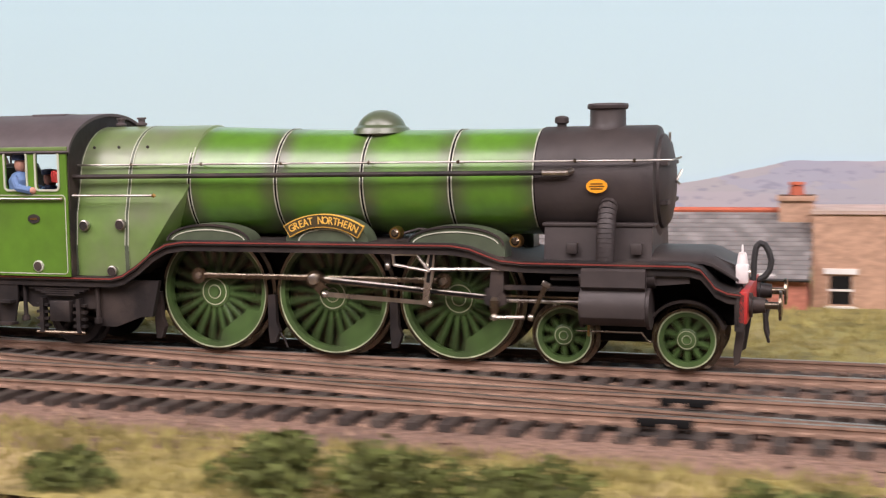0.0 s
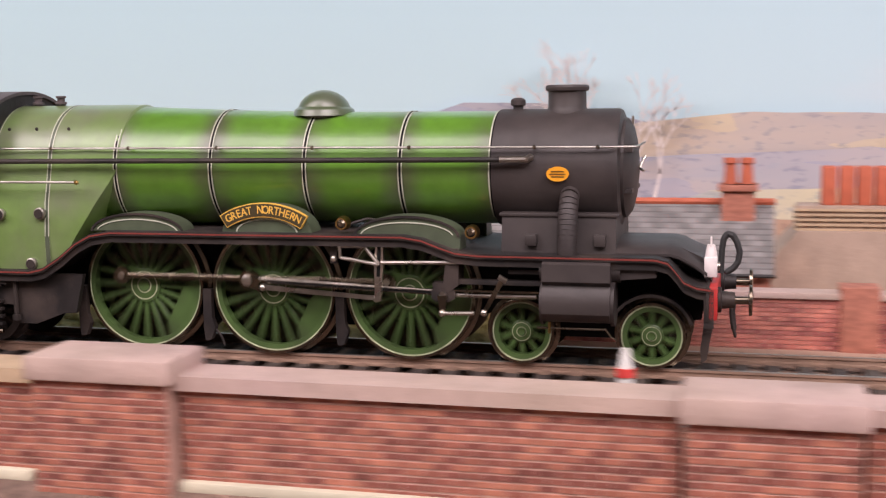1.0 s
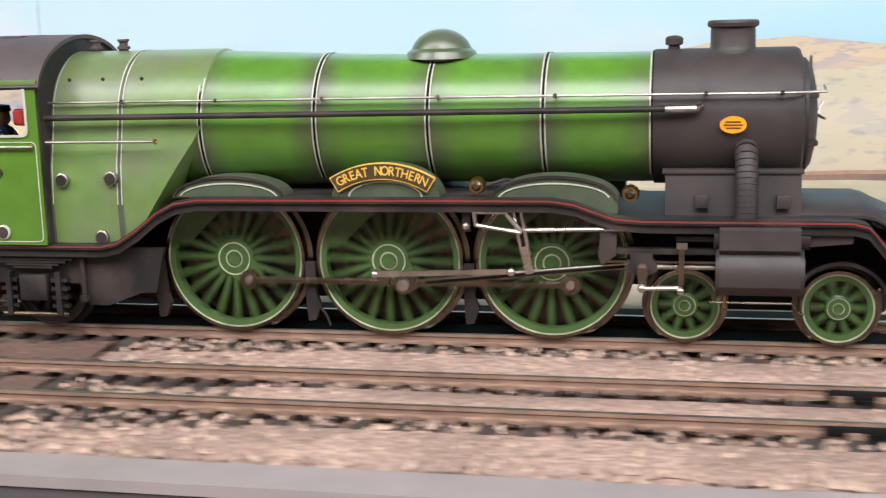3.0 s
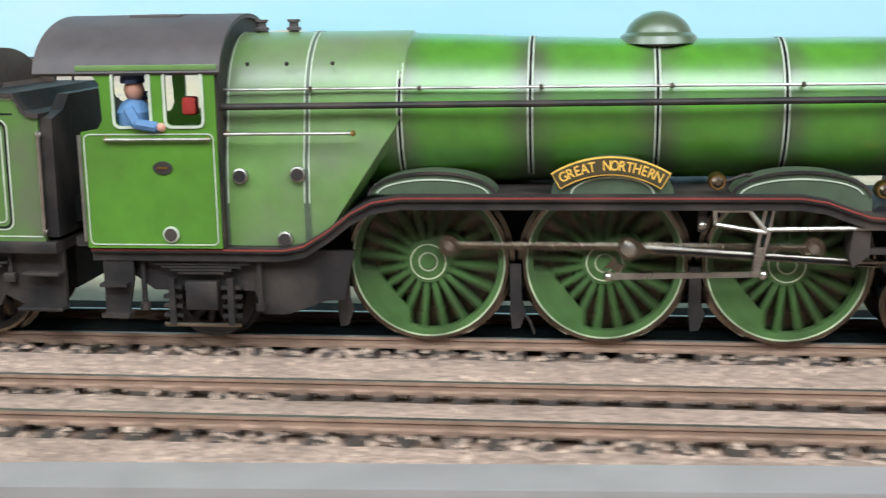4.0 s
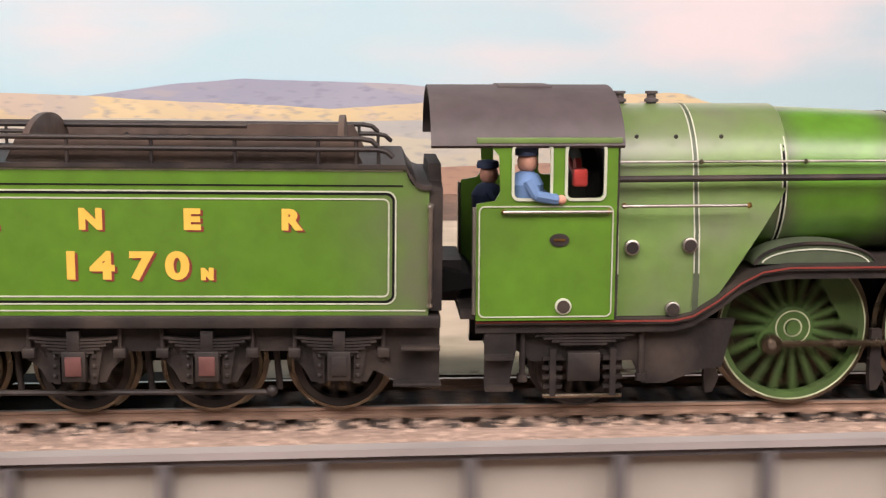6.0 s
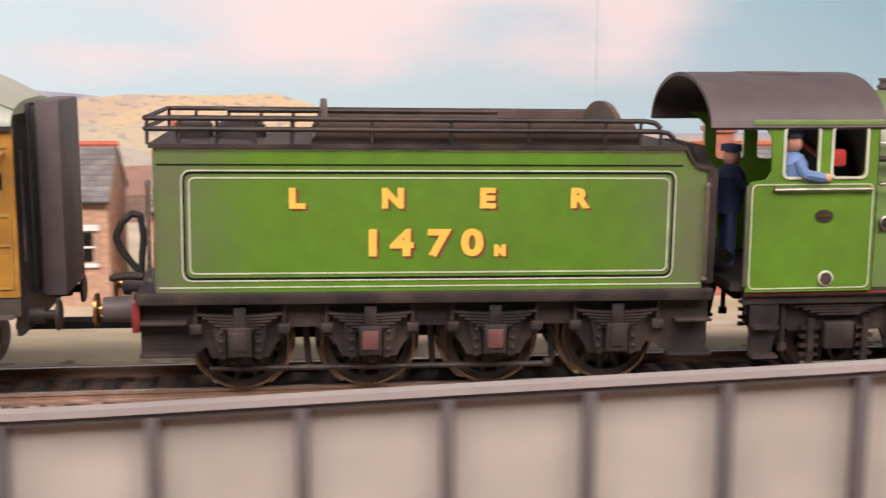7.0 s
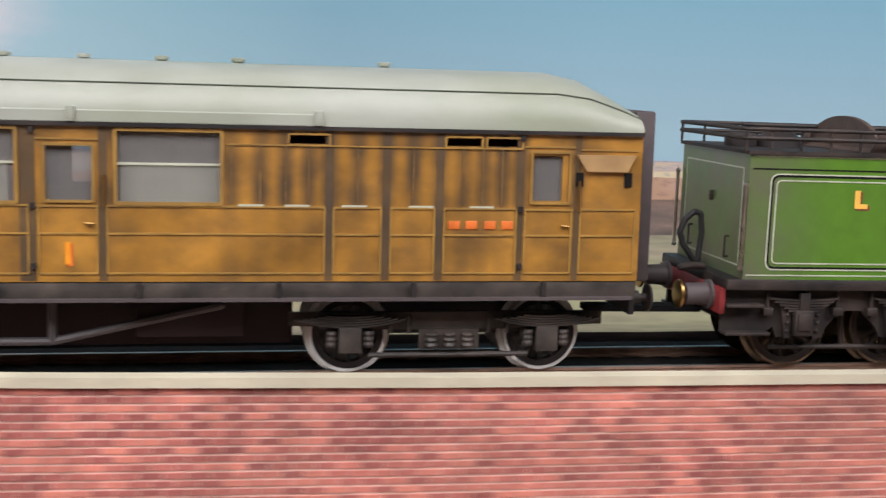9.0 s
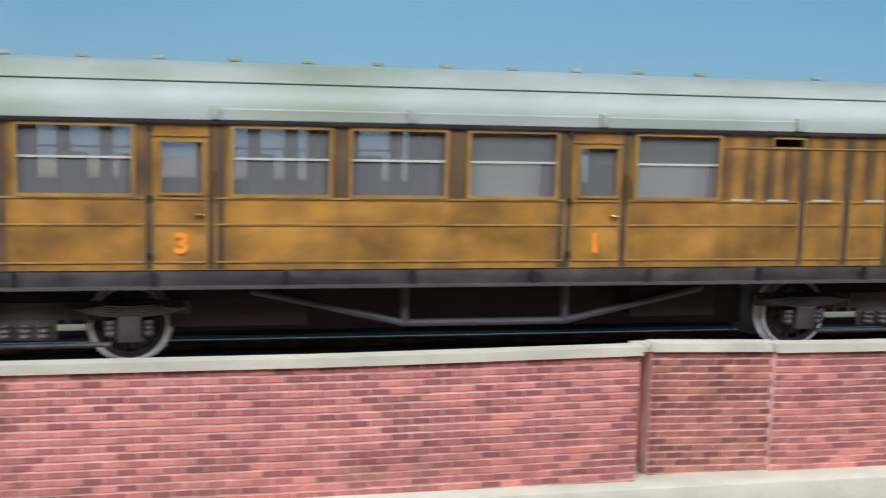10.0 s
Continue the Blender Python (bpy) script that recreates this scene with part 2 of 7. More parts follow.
BRICK_PART = material("red_brick_single", (0.54, 0.16, 0.14), 0.85, vary=0.2, scale=300, bump=0.4, islands="object", spread=(0.5, 1.25))
BRICK_BROWN = material("weathered_brick", (0.38, 0.12, 0.088), 0.85, vary=0.25, scale=300, bump=0.35, islands="island", spread=(0.5, 1.25))
MORTAR_BROWN = material("sooty_mortar", (0.5, 0.31, 0.25), 0.9, vary=0.2, bump=0.3)
COPING_TAN = material("tan_stone_cap", (0.5, 0.37, 0.24), 0.8, vary=0.2, scale=120, bump=0.3, dirt=(0.3, 0.18, 0.13), dirt_amount=0.8, dirt_scale=30)
DOME = material("grimy_dome_paint", (0.06, 0.105, 0.035), 0.36, vary=0.2, bump=0.05, dirt=(0.12, 0.12, 0.1), dirt_amount=0.8, dirt_scale=70, coat=0.8)
MORTAR = material("mortar", (0.68, 0.45, 0.38), 0.9, vary=0.2, bump=0.3)
COPING = material("pinkish_stone_coping", (0.5, 0.36, 0.33), 0.8, vary=0.18, scale=120, bump=0.3, dirt=(0.42, 0.34, 0.24), dirt_amount=0.8, dirt_scale=12)
COPING_STRAW = material("straw_stone_coping", (0.54, 0.44, 0.29), 0.8, vary=0.2, scale=120, bump=0.3, dirt=(0.34, 0.3, 0.22), dirt_amount=0.7, dirt_scale=30)
COPING_PALE = material("cream_stone_coping", (0.6, 0.56, 0.42), 0.8, vary=0.15, scale=120, bump=0.3, dirt=(0.42, 0.4, 0.3), dirt_amount=0.7, dirt_scale=20)
GIRDER = material("grey_bridge_paint", (0.4, 0.375, 0.33), 0.5, vary=0.1, scale=80, bump=0.08, dirt=(0.34, 0.31, 0.27), dirt_amount=0.5, dirt_scale=50)
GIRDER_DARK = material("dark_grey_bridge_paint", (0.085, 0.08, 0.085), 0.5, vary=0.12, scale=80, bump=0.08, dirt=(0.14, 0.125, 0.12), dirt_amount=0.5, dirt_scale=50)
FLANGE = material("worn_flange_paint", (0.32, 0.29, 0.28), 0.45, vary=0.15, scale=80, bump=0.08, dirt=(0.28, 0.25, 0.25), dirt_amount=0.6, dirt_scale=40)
# near-black ballast colour with the train's shade painted in
FOURFOOT = material("shaded_four_foot", (0.012, 0.01, 0.009), 0.9, vary=0.5, scale=600, bump=0.7, spec=0.1, dirt=(0.04, 0.03, 0.024), dirt_amount=0.7, dirt_scale=60)
YELLOW = material("signal_yellow", (0.72, 0.5, 0.02), 0.5, vary=0.1, bump=0.0)
SLATE = material("slate_roof", (0.2, 0.19, 0.185), 0.75, vary=0.2, scale=200, bump=0.2, islands="island")
HOUSE = material("house_brick", (0.4, 0.15, 0.1), 0.85, vary=0.2, scale=900, bump=0.3, stretch=(0.4, 0.4, 1))
BUFF = material("buff_brick", (0.45, 0.28, 0.19), 0.85, vary=0.2, scale=900, bump=0.3, stretch=(0.4, 0.4, 1))
TERRA = material("terracotta", (0.5, 0.12, 0.06), 0.7, vary=0.15)
PAINTWHITE = material("house_white_paint", (0.75, 0.74, 0.7), 0.6, vary=0.08)
HALL = material("hall_plaster", (0.38, 0.36, 0.33), 0.9, vary=0.08, scale=5)
HALLFLOOR = material("hall_floor_boards", (0.25, 0.17, 0.1), 0.6, vary=0.2, scale=8)


def glass():
    m = bpy.data.materials.new("thin_glazing")
    m.use_nodes = True
    b = m.node_tree.nodes["Principled BSDF"]
    b.inputs["Base Color"].default_value = (0.95, 0.97, 0.97, 1)
    b.inputs["Roughness"].default_value, b.inputs["Transmission Weight"].default_value, b.inputs["IOR"].default_value = 0.03, 1.0, 1.05
    return m


def hazy_glass():
    m = bpy.data.materials.new("hazy_glazing")
    m.use_nodes = True
    n, l = m.node_tree.nodes, m.node_tree.links
    b = n["Principled BSDF"]
    b.inputs["Base Color"].default_value, b.inputs["Roughness"].default_value = (0.3, 0.3, 0.29, 1), 0.35
    b.inputs["Specular IOR Level"].default_value = 0.2
    clear = n.new("ShaderNodeBsdfTransparent")
    mix = n.new("ShaderNodeMixShader")
    # the share of grey surface paints the hazy reflection on the panes
    mix.inputs[0].default_value = 0.3
    l.new(clear.outputs[0], mix.inputs[1]), l.new(b.outputs[0], mix.inputs[2])
    l.new(mix.outputs[0], n["Material Output"].inputs["Surface"])
    return m


GLASS = glass()
HAZY = hazy_glass()


# ---- mesh helpers; all lengths in millimetres ----
MM = 0.001


def thing(name, label, category, x=0.0, y=0.0, z=0.0, group="", kind=""):
    ob = new(name)
    ob.empty_display_size = 0.01
    ob.matrix_basis = pose(x * MM, y * MM, z * MM)
    return tagged(ob, label, category, group, kind)


def mesh_of(name, bm, mat, smooth=True):
    bmesh.ops.scale(bm, vec=(MM, MM, MM), verts=bm.verts)
    bmesh.ops.recalc_face_normals(bm, faces=bm.faces)
    me = bpy.data.meshes.new(name)
    bm.to_mesh(me)
    bm.free()
    me.materials.append(mat)
    if smooth:
        me.shade_smooth()
        me.set_sharp_from_angle(angle=radians(32))
    return me


def part(name, bm, mat, parent=None, label="", at=None, smooth=True):
    ob = new(name, mesh_of(name, bm, mat, smooth))
    if parent is not None:
        ob.parent = parent
    if at:
        ob.matrix_basis = pose(at[0] * MM, at[1] * MM, at[2] * MM)
    return tagged(ob, label)


def B():
    return bmesh.new()


def box(bm, x0, x1, y0, y1, z0, z1, bevel=0.0):
    v = [bm.verts.new(p) for p in ((x0, y0, z0), (x1, y0, z0), (x1, y1, z0), (x0, y1, z0), (x0, y0, z1), (x1, y0, z1), (x1, y1, z1), (x0, y1, z1))]
    fs = [bm.faces.new([v[i] for i in q]) for q in ((0, 3, 2, 1), (4, 5, 6, 7), (0, 1, 5, 4), (1, 2, 6, 5), (2, 3, 7, 6), (3, 0, 4, 7))]
    if bevel:
        es = list({e for f in fs for e in f.edges})
        bmesh.ops.bevel(bm, geom=es, offset=bevel, segments=2, affect="EDGES", profile=0.5)
    return bm


def slab(bm, pts, a0, a1, axis="y"):
    """A polygon in the plane across axis, given a depth along it. Points are (x, z) for y, (y, z) for x, (x, y) for z."""
    def at(p, a):
        return {"y": (p[0], a, p[1]), "x": (a, p[0], p[1]), "z": (p[0], p[1], a)}[axis]
    lo, hi = [bm.verts.new(at(p, a0)) for p in pts], [bm.verts.new(at(p, a1)) for p in pts]
    bm.faces.new(lo), bm.faces.new(hi[::-1])
    for i in range(len(pts)):
        j = (i + 1) % len(pts)
        bm.faces.new((lo[i], hi[i], hi[j], lo[j]))
    return bm


def ribbon(bm, top, thick, y0, y1):
    """A bent plate along (x, z) points, thick downwards."""
    return slab(bm, list(top) + [(x, z - thick) for x, z in reversed(top)], y0, y1)


def lathe(bm, prof, centre, axis="x", seg=24):
    """Rings of (along, radius) round an axis through the centre."""
    rings = []
    for a, r in prof:
        ring = []
        for k in range(seg):
            c, s = r * math.cos(2 * math.pi * k / seg), r * math.sin(2 * math.pi * k / seg)
            off = {"x": (a, c, s), "y": (c, a, s), "z": (c, s, a)}[axis]
            ring.append(bm.verts.new([centre[i] + off[i] for i in range(3)]))
        rings.append(ring)
    for r0, r1 in zip(rings, rings[1:]):
        for k in range(seg):
            bm.faces.new((r0[k], r0[(k + 1) % seg], r1[(k + 1) % seg], r1[k]))
    bm.faces.new(rings[0][::-1]), bm.faces.new(rings[-1])
    return bm


def rod(bm, a, b, r, seg=8):
    a, b = Vector(a), Vector(b)
    d = b - a
    q = d.to_track_quat("Z", "Y").to_matrix()
    r0 = [bm.verts.new(a + q @ Vector((r * math.cos(2 * math.pi * k / seg), r * math.sin(2 * math.pi * k / seg), 0))) for k in range(seg)]
    r1 = [bm.verts.new(v.co + d) for v in r0]
    for k in range(seg):
        bm.faces.new((r0[k], r0[(k + 1) % seg], r1[(k + 1) % seg], r1[k]))
    bm.faces.new(r0[::-1]), bm.faces.new(r1)
    return bm


def pipe(bm, pts, r, seg=8):
    for a, b in zip(pts, pts[1:]):
        rod(bm, a, b, r, seg)
        bmesh.ops.create_icosphere(bm, subdivisions=1, radius=r, matrix=Matrix.Translation(b))
    return bm


def arc(cx, cz, r, a0, a1, n=12, rz=None):
    rz = rz or r
    return [(cx + r * math.cos(radians(a0 + (a1 - a0) * i / n)), cz + rz * math.sin(radians(a0 + (a1 - a0) * i / n))) for i in range(n + 1)]


def ball(bm, c, r, sub=2, sx=1, sy=1, sz=1):
    bmesh.ops.create_icosphere(bm, subdivisions=sub, radius=r, matrix=Matrix.Translation(c) @ Matrix.Diagonal((sx, sy, sz, 1)))
    return bm


def frame_strip(bm, x0, x1, z0, z1, w, y0, y1, corner=1.0):
    """A rounded rectangular line of width w in the (x, z) plane."""
    def ring(i):
        c = max(corner - i, 0.05)
        q = []
        for cx, cz, a in ((x1 - corner, z1 - corner, 0), (x0 + corner, z1 - corner, 90), (x0 + corner, z0 + corner, 180), (x1 - corner, z0 + corner, 270)):
            q += arc(cx, cz, c, a, a + 90, 4)
        return q
    o, i = ring(0), ring(w)
    n = len(o)
    vo, vi = [[bm.verts.new((p[0], y0, p[1])) for p in q] for q in (o, i)]
    wo, wi = [[bm.verts.new((p[0], y1, p[1])) for p in q] for q in (o, i)]
    for k in range(n):
        j = (k + 1) % n
        bm.faces.new((vo[k], vo[j], vi[j], vi[k])), bm.faces.new((wo[k], wi[k], wi[j], wo[j]))
        bm.faces.new((vo[k], wo[k], wo[j], vo[j])), bm.faces.new((vi[k], vi[j], wi[j], wi[k]))
    return bm


def sheet_with_holes(bm, outline, holes, y0, y1):
    """A plate in the (x, z) plane with rectangular or polygonal holes, cut by triangle fill."""
    for y in (y0, y1):
        edges = []
        for loop in [outline] + holes:
            vs = [bm.verts.new((x, y, z)) for x, z in loop]
            edges += [bm.edges.new((vs[i], vs[(i + 1) % len(vs)])) for i in range(len(vs))]
        bmesh.ops.triangle_fill(bm, use_beauty=True, use_dissolve=False, edges=edges)
    for loop in [outline] + holes:
        a = [bm.verts.new((x, y0, z)) for x, z in loop]
        b = [bm.verts.new((x, y1, z)) for x, z in loop]
        for i in range(len(loop)):
            j = (i + 1) % len(loop)
            bm.faces.new((a[i], a[j], b[j], b[i]))
    bmesh.ops.remove_doubles(bm, verts=bm.verts, dist=0.001)
    return bm


def rect(x0, x1, z0, z1, c=0.0):
    if not c:
        return [(x0, z0), (x1, z0), (x1, z1), (x0, z1)]
    q = []
    for cx, cz, a in ((x1 - c, z1 - c, 0), (x0 + c, z1 - c, 90), (x0 + c, z0 + c, 180), (x1 - c, z0 + c, 270)):
        q += arc(cx, cz, c, a, a + 90, 3)
    return q


def text_part(name, body, size, mat, parent, x, y, z, depth=0.08, label="", squash=1.0, bold=0.0):
    cu = bpy.data.curves.new(name, "FONT")
    cu.body, cu.size, cu.extrude, cu.align_x, cu.align_y, cu.offset = body, size * MM, depth * MM, "CENTER", "CENTER", bold * MM
    tmp = bpy.data.objects.new(name, cu)
    scene.collection.objects.link(tmp)
    me = bpy.data.meshes.new_from_object(tmp.evaluated_get(bpy.context.evaluated_depsgraph_get()))
    bpy.data.objects.remove(tmp)
    bpy.data.curves.remove(cu)
    me.materials.clear()
    me.materials.append(mat)
    ob = new(name, me)
    ob.parent = parent
    ob.matrix_basis = pose(x * MM, y * MM, z * MM, 90) @ Matrix.Diagonal((squash, 1, 1, 1))
    return tagged(ob, label)


# ---- the hall round the layout ----
def shell_wall(name, x0, x1, y0, y1, z0, z1, mat):
    return tagged(part(name, box(B(), x0, x1, y0, y1, z0, z1), mat, smooth=False), kind="structure")


shell_wall("floor", -4000, 6000, -3000, 2500, -1100, -1050, HALLFLOOR)
shell_wall("ceiling", -4000, 6000, -3000, 2500, 1700, 1750, HALL)
shell_wall("wall_south", -4000, 6000, -3100, -3000, -1050, 1700, HALL)
shell_wall("wall_north", -4000, 6000, 2500, 2600, -1050, 1700, HALL)
shell_wall("wall_west", -4100, -4000, -3000, 2500, -1050, 1700, HALL)
shell_wall("wall_east", 6000, 6100, -3000, 2500, -1050, 1700, HALL)


# ---- painted backscene ----
def sky_material():
    m = bpy.data.materials.new("painted_sky")
    m.use_nodes = True
    t = m.node_tree
    n, l = t.nodes, t.links
    b = n["Principled BSDF"]
    b.inputs["Roughness"].default_value, b.inputs["Specular IOR Level"].default_value = 0.9, 0.1
    co = n.new("ShaderNodeTexCoord")
    sep = n.new("ShaderNodeSeparateXYZ")
    l.new(co.outputs["Object"], sep.inputs[0])
    # blue deepens along the board and upwards
    along = n.new("ShaderNodeMapRange")
    along.inputs["From Min"].default_value, along.inputs["From Max"].default_value = 0.2, 2.3
    l.new(sep.outputs["X"], along.inputs["Value"])
    cr = n.new("ShaderNodeValToRGB")
    e = cr.color_ramp.elements
    e[0].position, e[0].color = 0.0, (0.46, 0.66, 0.73, 1)
    e[1].position, e[1].color = 1.0, (0.19, 0.41, 0.55, 1)
    for p, c in ((0.12, (0.47, 0.68, 0.76, 1)), (0.28, (0.34, 0.62, 0.74, 1)), (0.5, (0.44, 0.65, 0.74, 1)), (0.62, (0.36, 0.56, 0.65, 1)), (0.72, (0.2, 0.4, 0.5, 1)), (0.76, (0.155, 0.345, 0.46, 1)), (0.84, (0.185, 0.4, 0.53, 1))):
        k = e.new(p)
        k.color = c
    l.new(along.outputs[0], cr.inputs[0])
    up = n.new("ShaderNodeMapRange")
    up.inputs["From Min"].default_value, up.inputs["From Max"].default_value = 0.02, 0.13
    l.new(sep.outputs["Z"], up.inputs["Value"])
    haze = n.new("ShaderNodeMix")
    haze.data_type = "RGBA"
    haze.inputs["A"].default_value = (0.55, 0.67, 0.7, 1)
    fac = n.new("ShaderNodeMapRange")
    fac.inputs["To Min"].default_value = 0.6
    l.new(up.outputs[0], fac.inputs["Value"]), l.new(fac.outputs[0], haze.inputs["Factor"]), l.new(cr.outputs[0], haze.inputs["B"])
    # soft pinkish clouds
    mp = n.new("ShaderNodeMapping")
    mp.inputs["Scale"].default_value, mp.inputs["Location"].default_value = (3.2, 1, 9.5), (0.55, 0, 0.28)
    l.new(co.outputs["Object"], mp.inputs[0])
    nz = n.new("ShaderNodeTexNoise")
    nz.inputs["Scale"].default_value, nz.inputs["Detail"].default_value, nz.inputs["Roughness"].default_value = 1.3, 5.0, 0.5
    l.new(mp.outputs[0], nz.inputs["Vector"])
    # one large bank of cloud between 1.15 and 1.75 m along the board
    band = n.new("ShaderNodeValToRGB")
    q = band.color_ramp.elements
    q[0].position, q[0].color = 0.0, (0.1, 0.1, 0.1, 1)
    q[1].position, q[1].color = 1.0, (0, 0, 0, 1)
    for p, v in ((0.4, 0.1), (0.5, 0.75), (0.66, 0.85), (0.7, 0.0)):
        k = q.new(p)
        k.color = (v, v, v, 1)
    l.new(along.outputs[0], band.inputs[0])
    high = n.new("ShaderNodeMapRange")
    high.inputs["From Min"].default_value, high.inputs["From Max"].default_value = 0.02, 0.055
    l.new(sep.outputs["Z"], high.inputs["Value"])
    add = n.new("ShaderNodeMath")
    add.operation = "MULTIPLY"
    l.new(band.outputs[0], add.inputs[0]), l.new(high.outputs[0], add.inputs[1])
    plus = n.new("ShaderNodeMath")
    plus.operation = "MULTIPLY_ADD"
    plus.inputs[1].default_value = 0.4
    l.new(add.outputs[0], plus.inputs[0]), l.new(nz.outputs["Fac"], plus.inputs[2])
    cl = n.new("ShaderNodeMapRange")
    cl.interpolation_type = "SMOOTHSTEP"
    cl.inputs["From Min"].default_value, cl.inputs["From Max"].default_value, cl.inputs["To Max"].default_value = 0.62, 0.86, 0.85
    l.new(plus.outputs[0], cl.inputs["Value"])
    clear = n.new("ShaderNodeMapRange")
    clear.inputs["From Min"].default_value, clear.inputs["From Max"].default_value = 0.76, 0.66
    l.new(along.outputs[0], clear.inputs["Value"])
    thin = n.new("ShaderNodeMath")
    thin.operation = "MULTIPLY"
    l.new(cl.outputs[0], thin.inputs[0]), l.new(clear.outputs[0], thin.inputs[1])
    mix = n.new("ShaderNodeMix")
    mix.data_type = "RGBA"
    mix.inputs["B"].default_value = (0.74, 0.66, 0.68, 1)
    l.new(thin.outputs[0], mix.inputs["Factor"]), l.new(haze.outputs["Result"], mix.inputs["A"])
    l.new(mix.outputs["Result"], b.inputs["Base Color"])
    return m


def field_material(name, base, light, dark, scale, patch=0.5):
    """Painted fields: large soft blotches of three colours."""
    m = bpy.data.materials.new(name)
    m.use_nodes = True
    t = m.node_tree
    n, l = t.nodes, t.links
    b = n["Principled BSDF"]
    b.inputs["Roughness"].default_value, b.inputs["Specular IOR Level"].default_value = 0.9, 0.1
    co = n.new("ShaderNodeTexCoord")
    mp = n.new("ShaderNodeMapping")
    mp.inputs["Scale"].default_value = (0.32, 1, 1.5)
    l.new(co.outputs["Object"], mp.inputs[0])
    nz = n.new("ShaderNodeTexNoise")
    nz.inputs["Scale"].default_value, nz.inputs["Detail"].default_value = scale, 5.0
    l.new(mp.outputs[0], nz.inputs["Vector"])
    cr = n.new("ShaderNodeValToRGB")
    e = cr.color_ramp.elements
    e[0].position, e[0].color = 0.36, (*dark, 1)
    e[1].position, e[1].color = 0.64, (*light, 1)
    k = e.new(0.5)
    k.color = (*base, 1)
    l.new(nz.outputs["Fac"], cr.inputs[0])
    # hedged fields and copses laid over the blotches
    warp = n.new("ShaderNodeMix")
    warp.data_type = "RGBA"
    warp.inputs["Factor"].default_value = 0.12
    l.new(mp.outputs[0], warp.inputs["A"]), l.new(nz.outputs["Color"], warp.inputs["B"])
    vo = n.new("ShaderNodeTexVoronoi")
    vo.inputs["Scale"].default_value = scale * 4.0
    l.new(warp.outputs["Result"], vo.inputs["Vector"])
    pick = n.new("ShaderNodeValToRGB")
    pick.color_ramp.elements[0].color, pick.color_ramp.elements[1].color = (*dark, 1), (*light, 1)
    for p, c in ((0.35, base), (0.6, (0.5 * (base[0] + light[0]), 0.5 * (base[1] + light[1]), 0.4 * (base[2] + light[2])))):
        k = pick.color_ramp.elements.new(p)
        k.color = (*c, 1)
    tone = n.new("ShaderNodeSeparateColor")
    l.new(vo.outputs["Color"], tone.inputs[0]), l.new(tone.outputs[0], pick.inputs[0])
    lay = n.new("ShaderNodeMix")
    lay.data_type = "RGBA"
    lay.inputs["Factor"].default_value = patch
    l.new(cr.outputs[0], lay.inputs["A"]), l.new(pick.outputs[0], lay.inputs["B"])
    dots = n.new("ShaderNodeTexNoise")
    dots.inputs["Scale"].default_value, dots.inputs["Detail"].default_value = scale * 22, 3.0
    mp2 = n.new("ShaderNodeMapping")
    mp2.inputs["Scale"].default_value = (0.5, 1, 1.3)
    l.new(co.outputs["Object"], mp2.inputs[0]), l.new(mp2.outputs[0], dots.inputs["Vector"])
    clump = n.new("ShaderNodeMapRange")
    clump.inputs["From Min"].default_value, clump.inputs["From Max"].default_value, clump.inputs["To Max"].default_value = 0.56, 0.68, 0.6
    l.new(dots.outputs["Fac"], clump.inputs["Value"])
    wood = n.new("ShaderNodeMix")
    wood.data_type = "RGBA"
    wood.inputs["B"].default_value = (*[0.8 * c for c in dark], 1)
    l.new(clump.outputs[0], wood.inputs["Factor"]), l.new(lay.outputs["Result"], wood.inputs["A"])
    l.new(wood.outputs["Result"], b.inputs["Base Color"])
    return m


SKY = sky_material()
HILL_BLUE = field_material("painted_blue_hill", (0.38, 0.39, 0.47), (0.54, 0.45, 0.43), (0.31, 0.33, 0.43), 14, 0.35)
HILL_FIELD = field_material("painted_fields", (0.56, 0.46, 0.38), (0.72, 0.58, 0.37), (0.36, 0.36, 0.41), 16, 0.5)
HILL_PALE = field_material("painted_pale_hill", (0.58, 0.52, 0.42), (0.7, 0.61, 0.4), (0.4, 0.42, 0.43), 12, 0.45)
FAR_BUFF = field_material("painted_buff_ground", (0.44, 0.28, 0.21), (0.48, 0.34, 0.26), (0.34, 0.22, 0.19), 12)

backscene = thing("backdrop", "painted backscene board with pale sky and rolling hills", "backdrop", kind="structure")


def board_y(x):
    """The backscene runs straight and then bends away."""
    return float(np.interp(x, (-1500, 600, 1700, 3600), (320, 320, 470, 600)))


def standing_strip(pts, off, thick, bottom):
    """A board that follows the backscene's line, with its top along (x, z) points."""
    bm = B()
    rings = []
    for x, z in pts:
        y = board_y(x) - off
        rings.append([bm.verts.new(q) for q in ((x, y, bottom), (x, y, z), (x, y + thick, z), (x, y + thick, bottom))])
    for r0, r1 in zip(rings, rings[1:]):
        for k in range(4):
            bm.faces.new((r0[k], r0[(k + 1) % 4], r1[(k + 1) % 4], r1[k]))
    return bm


part("sky_board", standing_strip([(x, 420) for x in range(-1500, 3601, 100)], 0, 6, -60), SKY, backscene, smooth=False)


for seam_x in (375, 1558):
    part("board_joint", box(B(), seam_x - 0.3, seam_x + 0.3, board_y(seam_x) - 0.5, board_y(seam_x) + 1, -60, 420), SEAM, backscene, smooth=False)


def skyline(name, pts, off, mat):
    xs, zs = [p[0] for p in pts], [p[1] for p in pts]
    q = []
    x = xs[0]
    while x <= xs[-1]:
        q.append((x, float(np.interp(x, xs, zs)) + 1.0 * noise.noise((x * 0.013, 3, off)) + 0.5 * noise.noise((x * 0.06, 8, off))))
        x += 6
    part(name, standing_strip(q, off, 0.8, -60), mat, backscene, smooth=False)


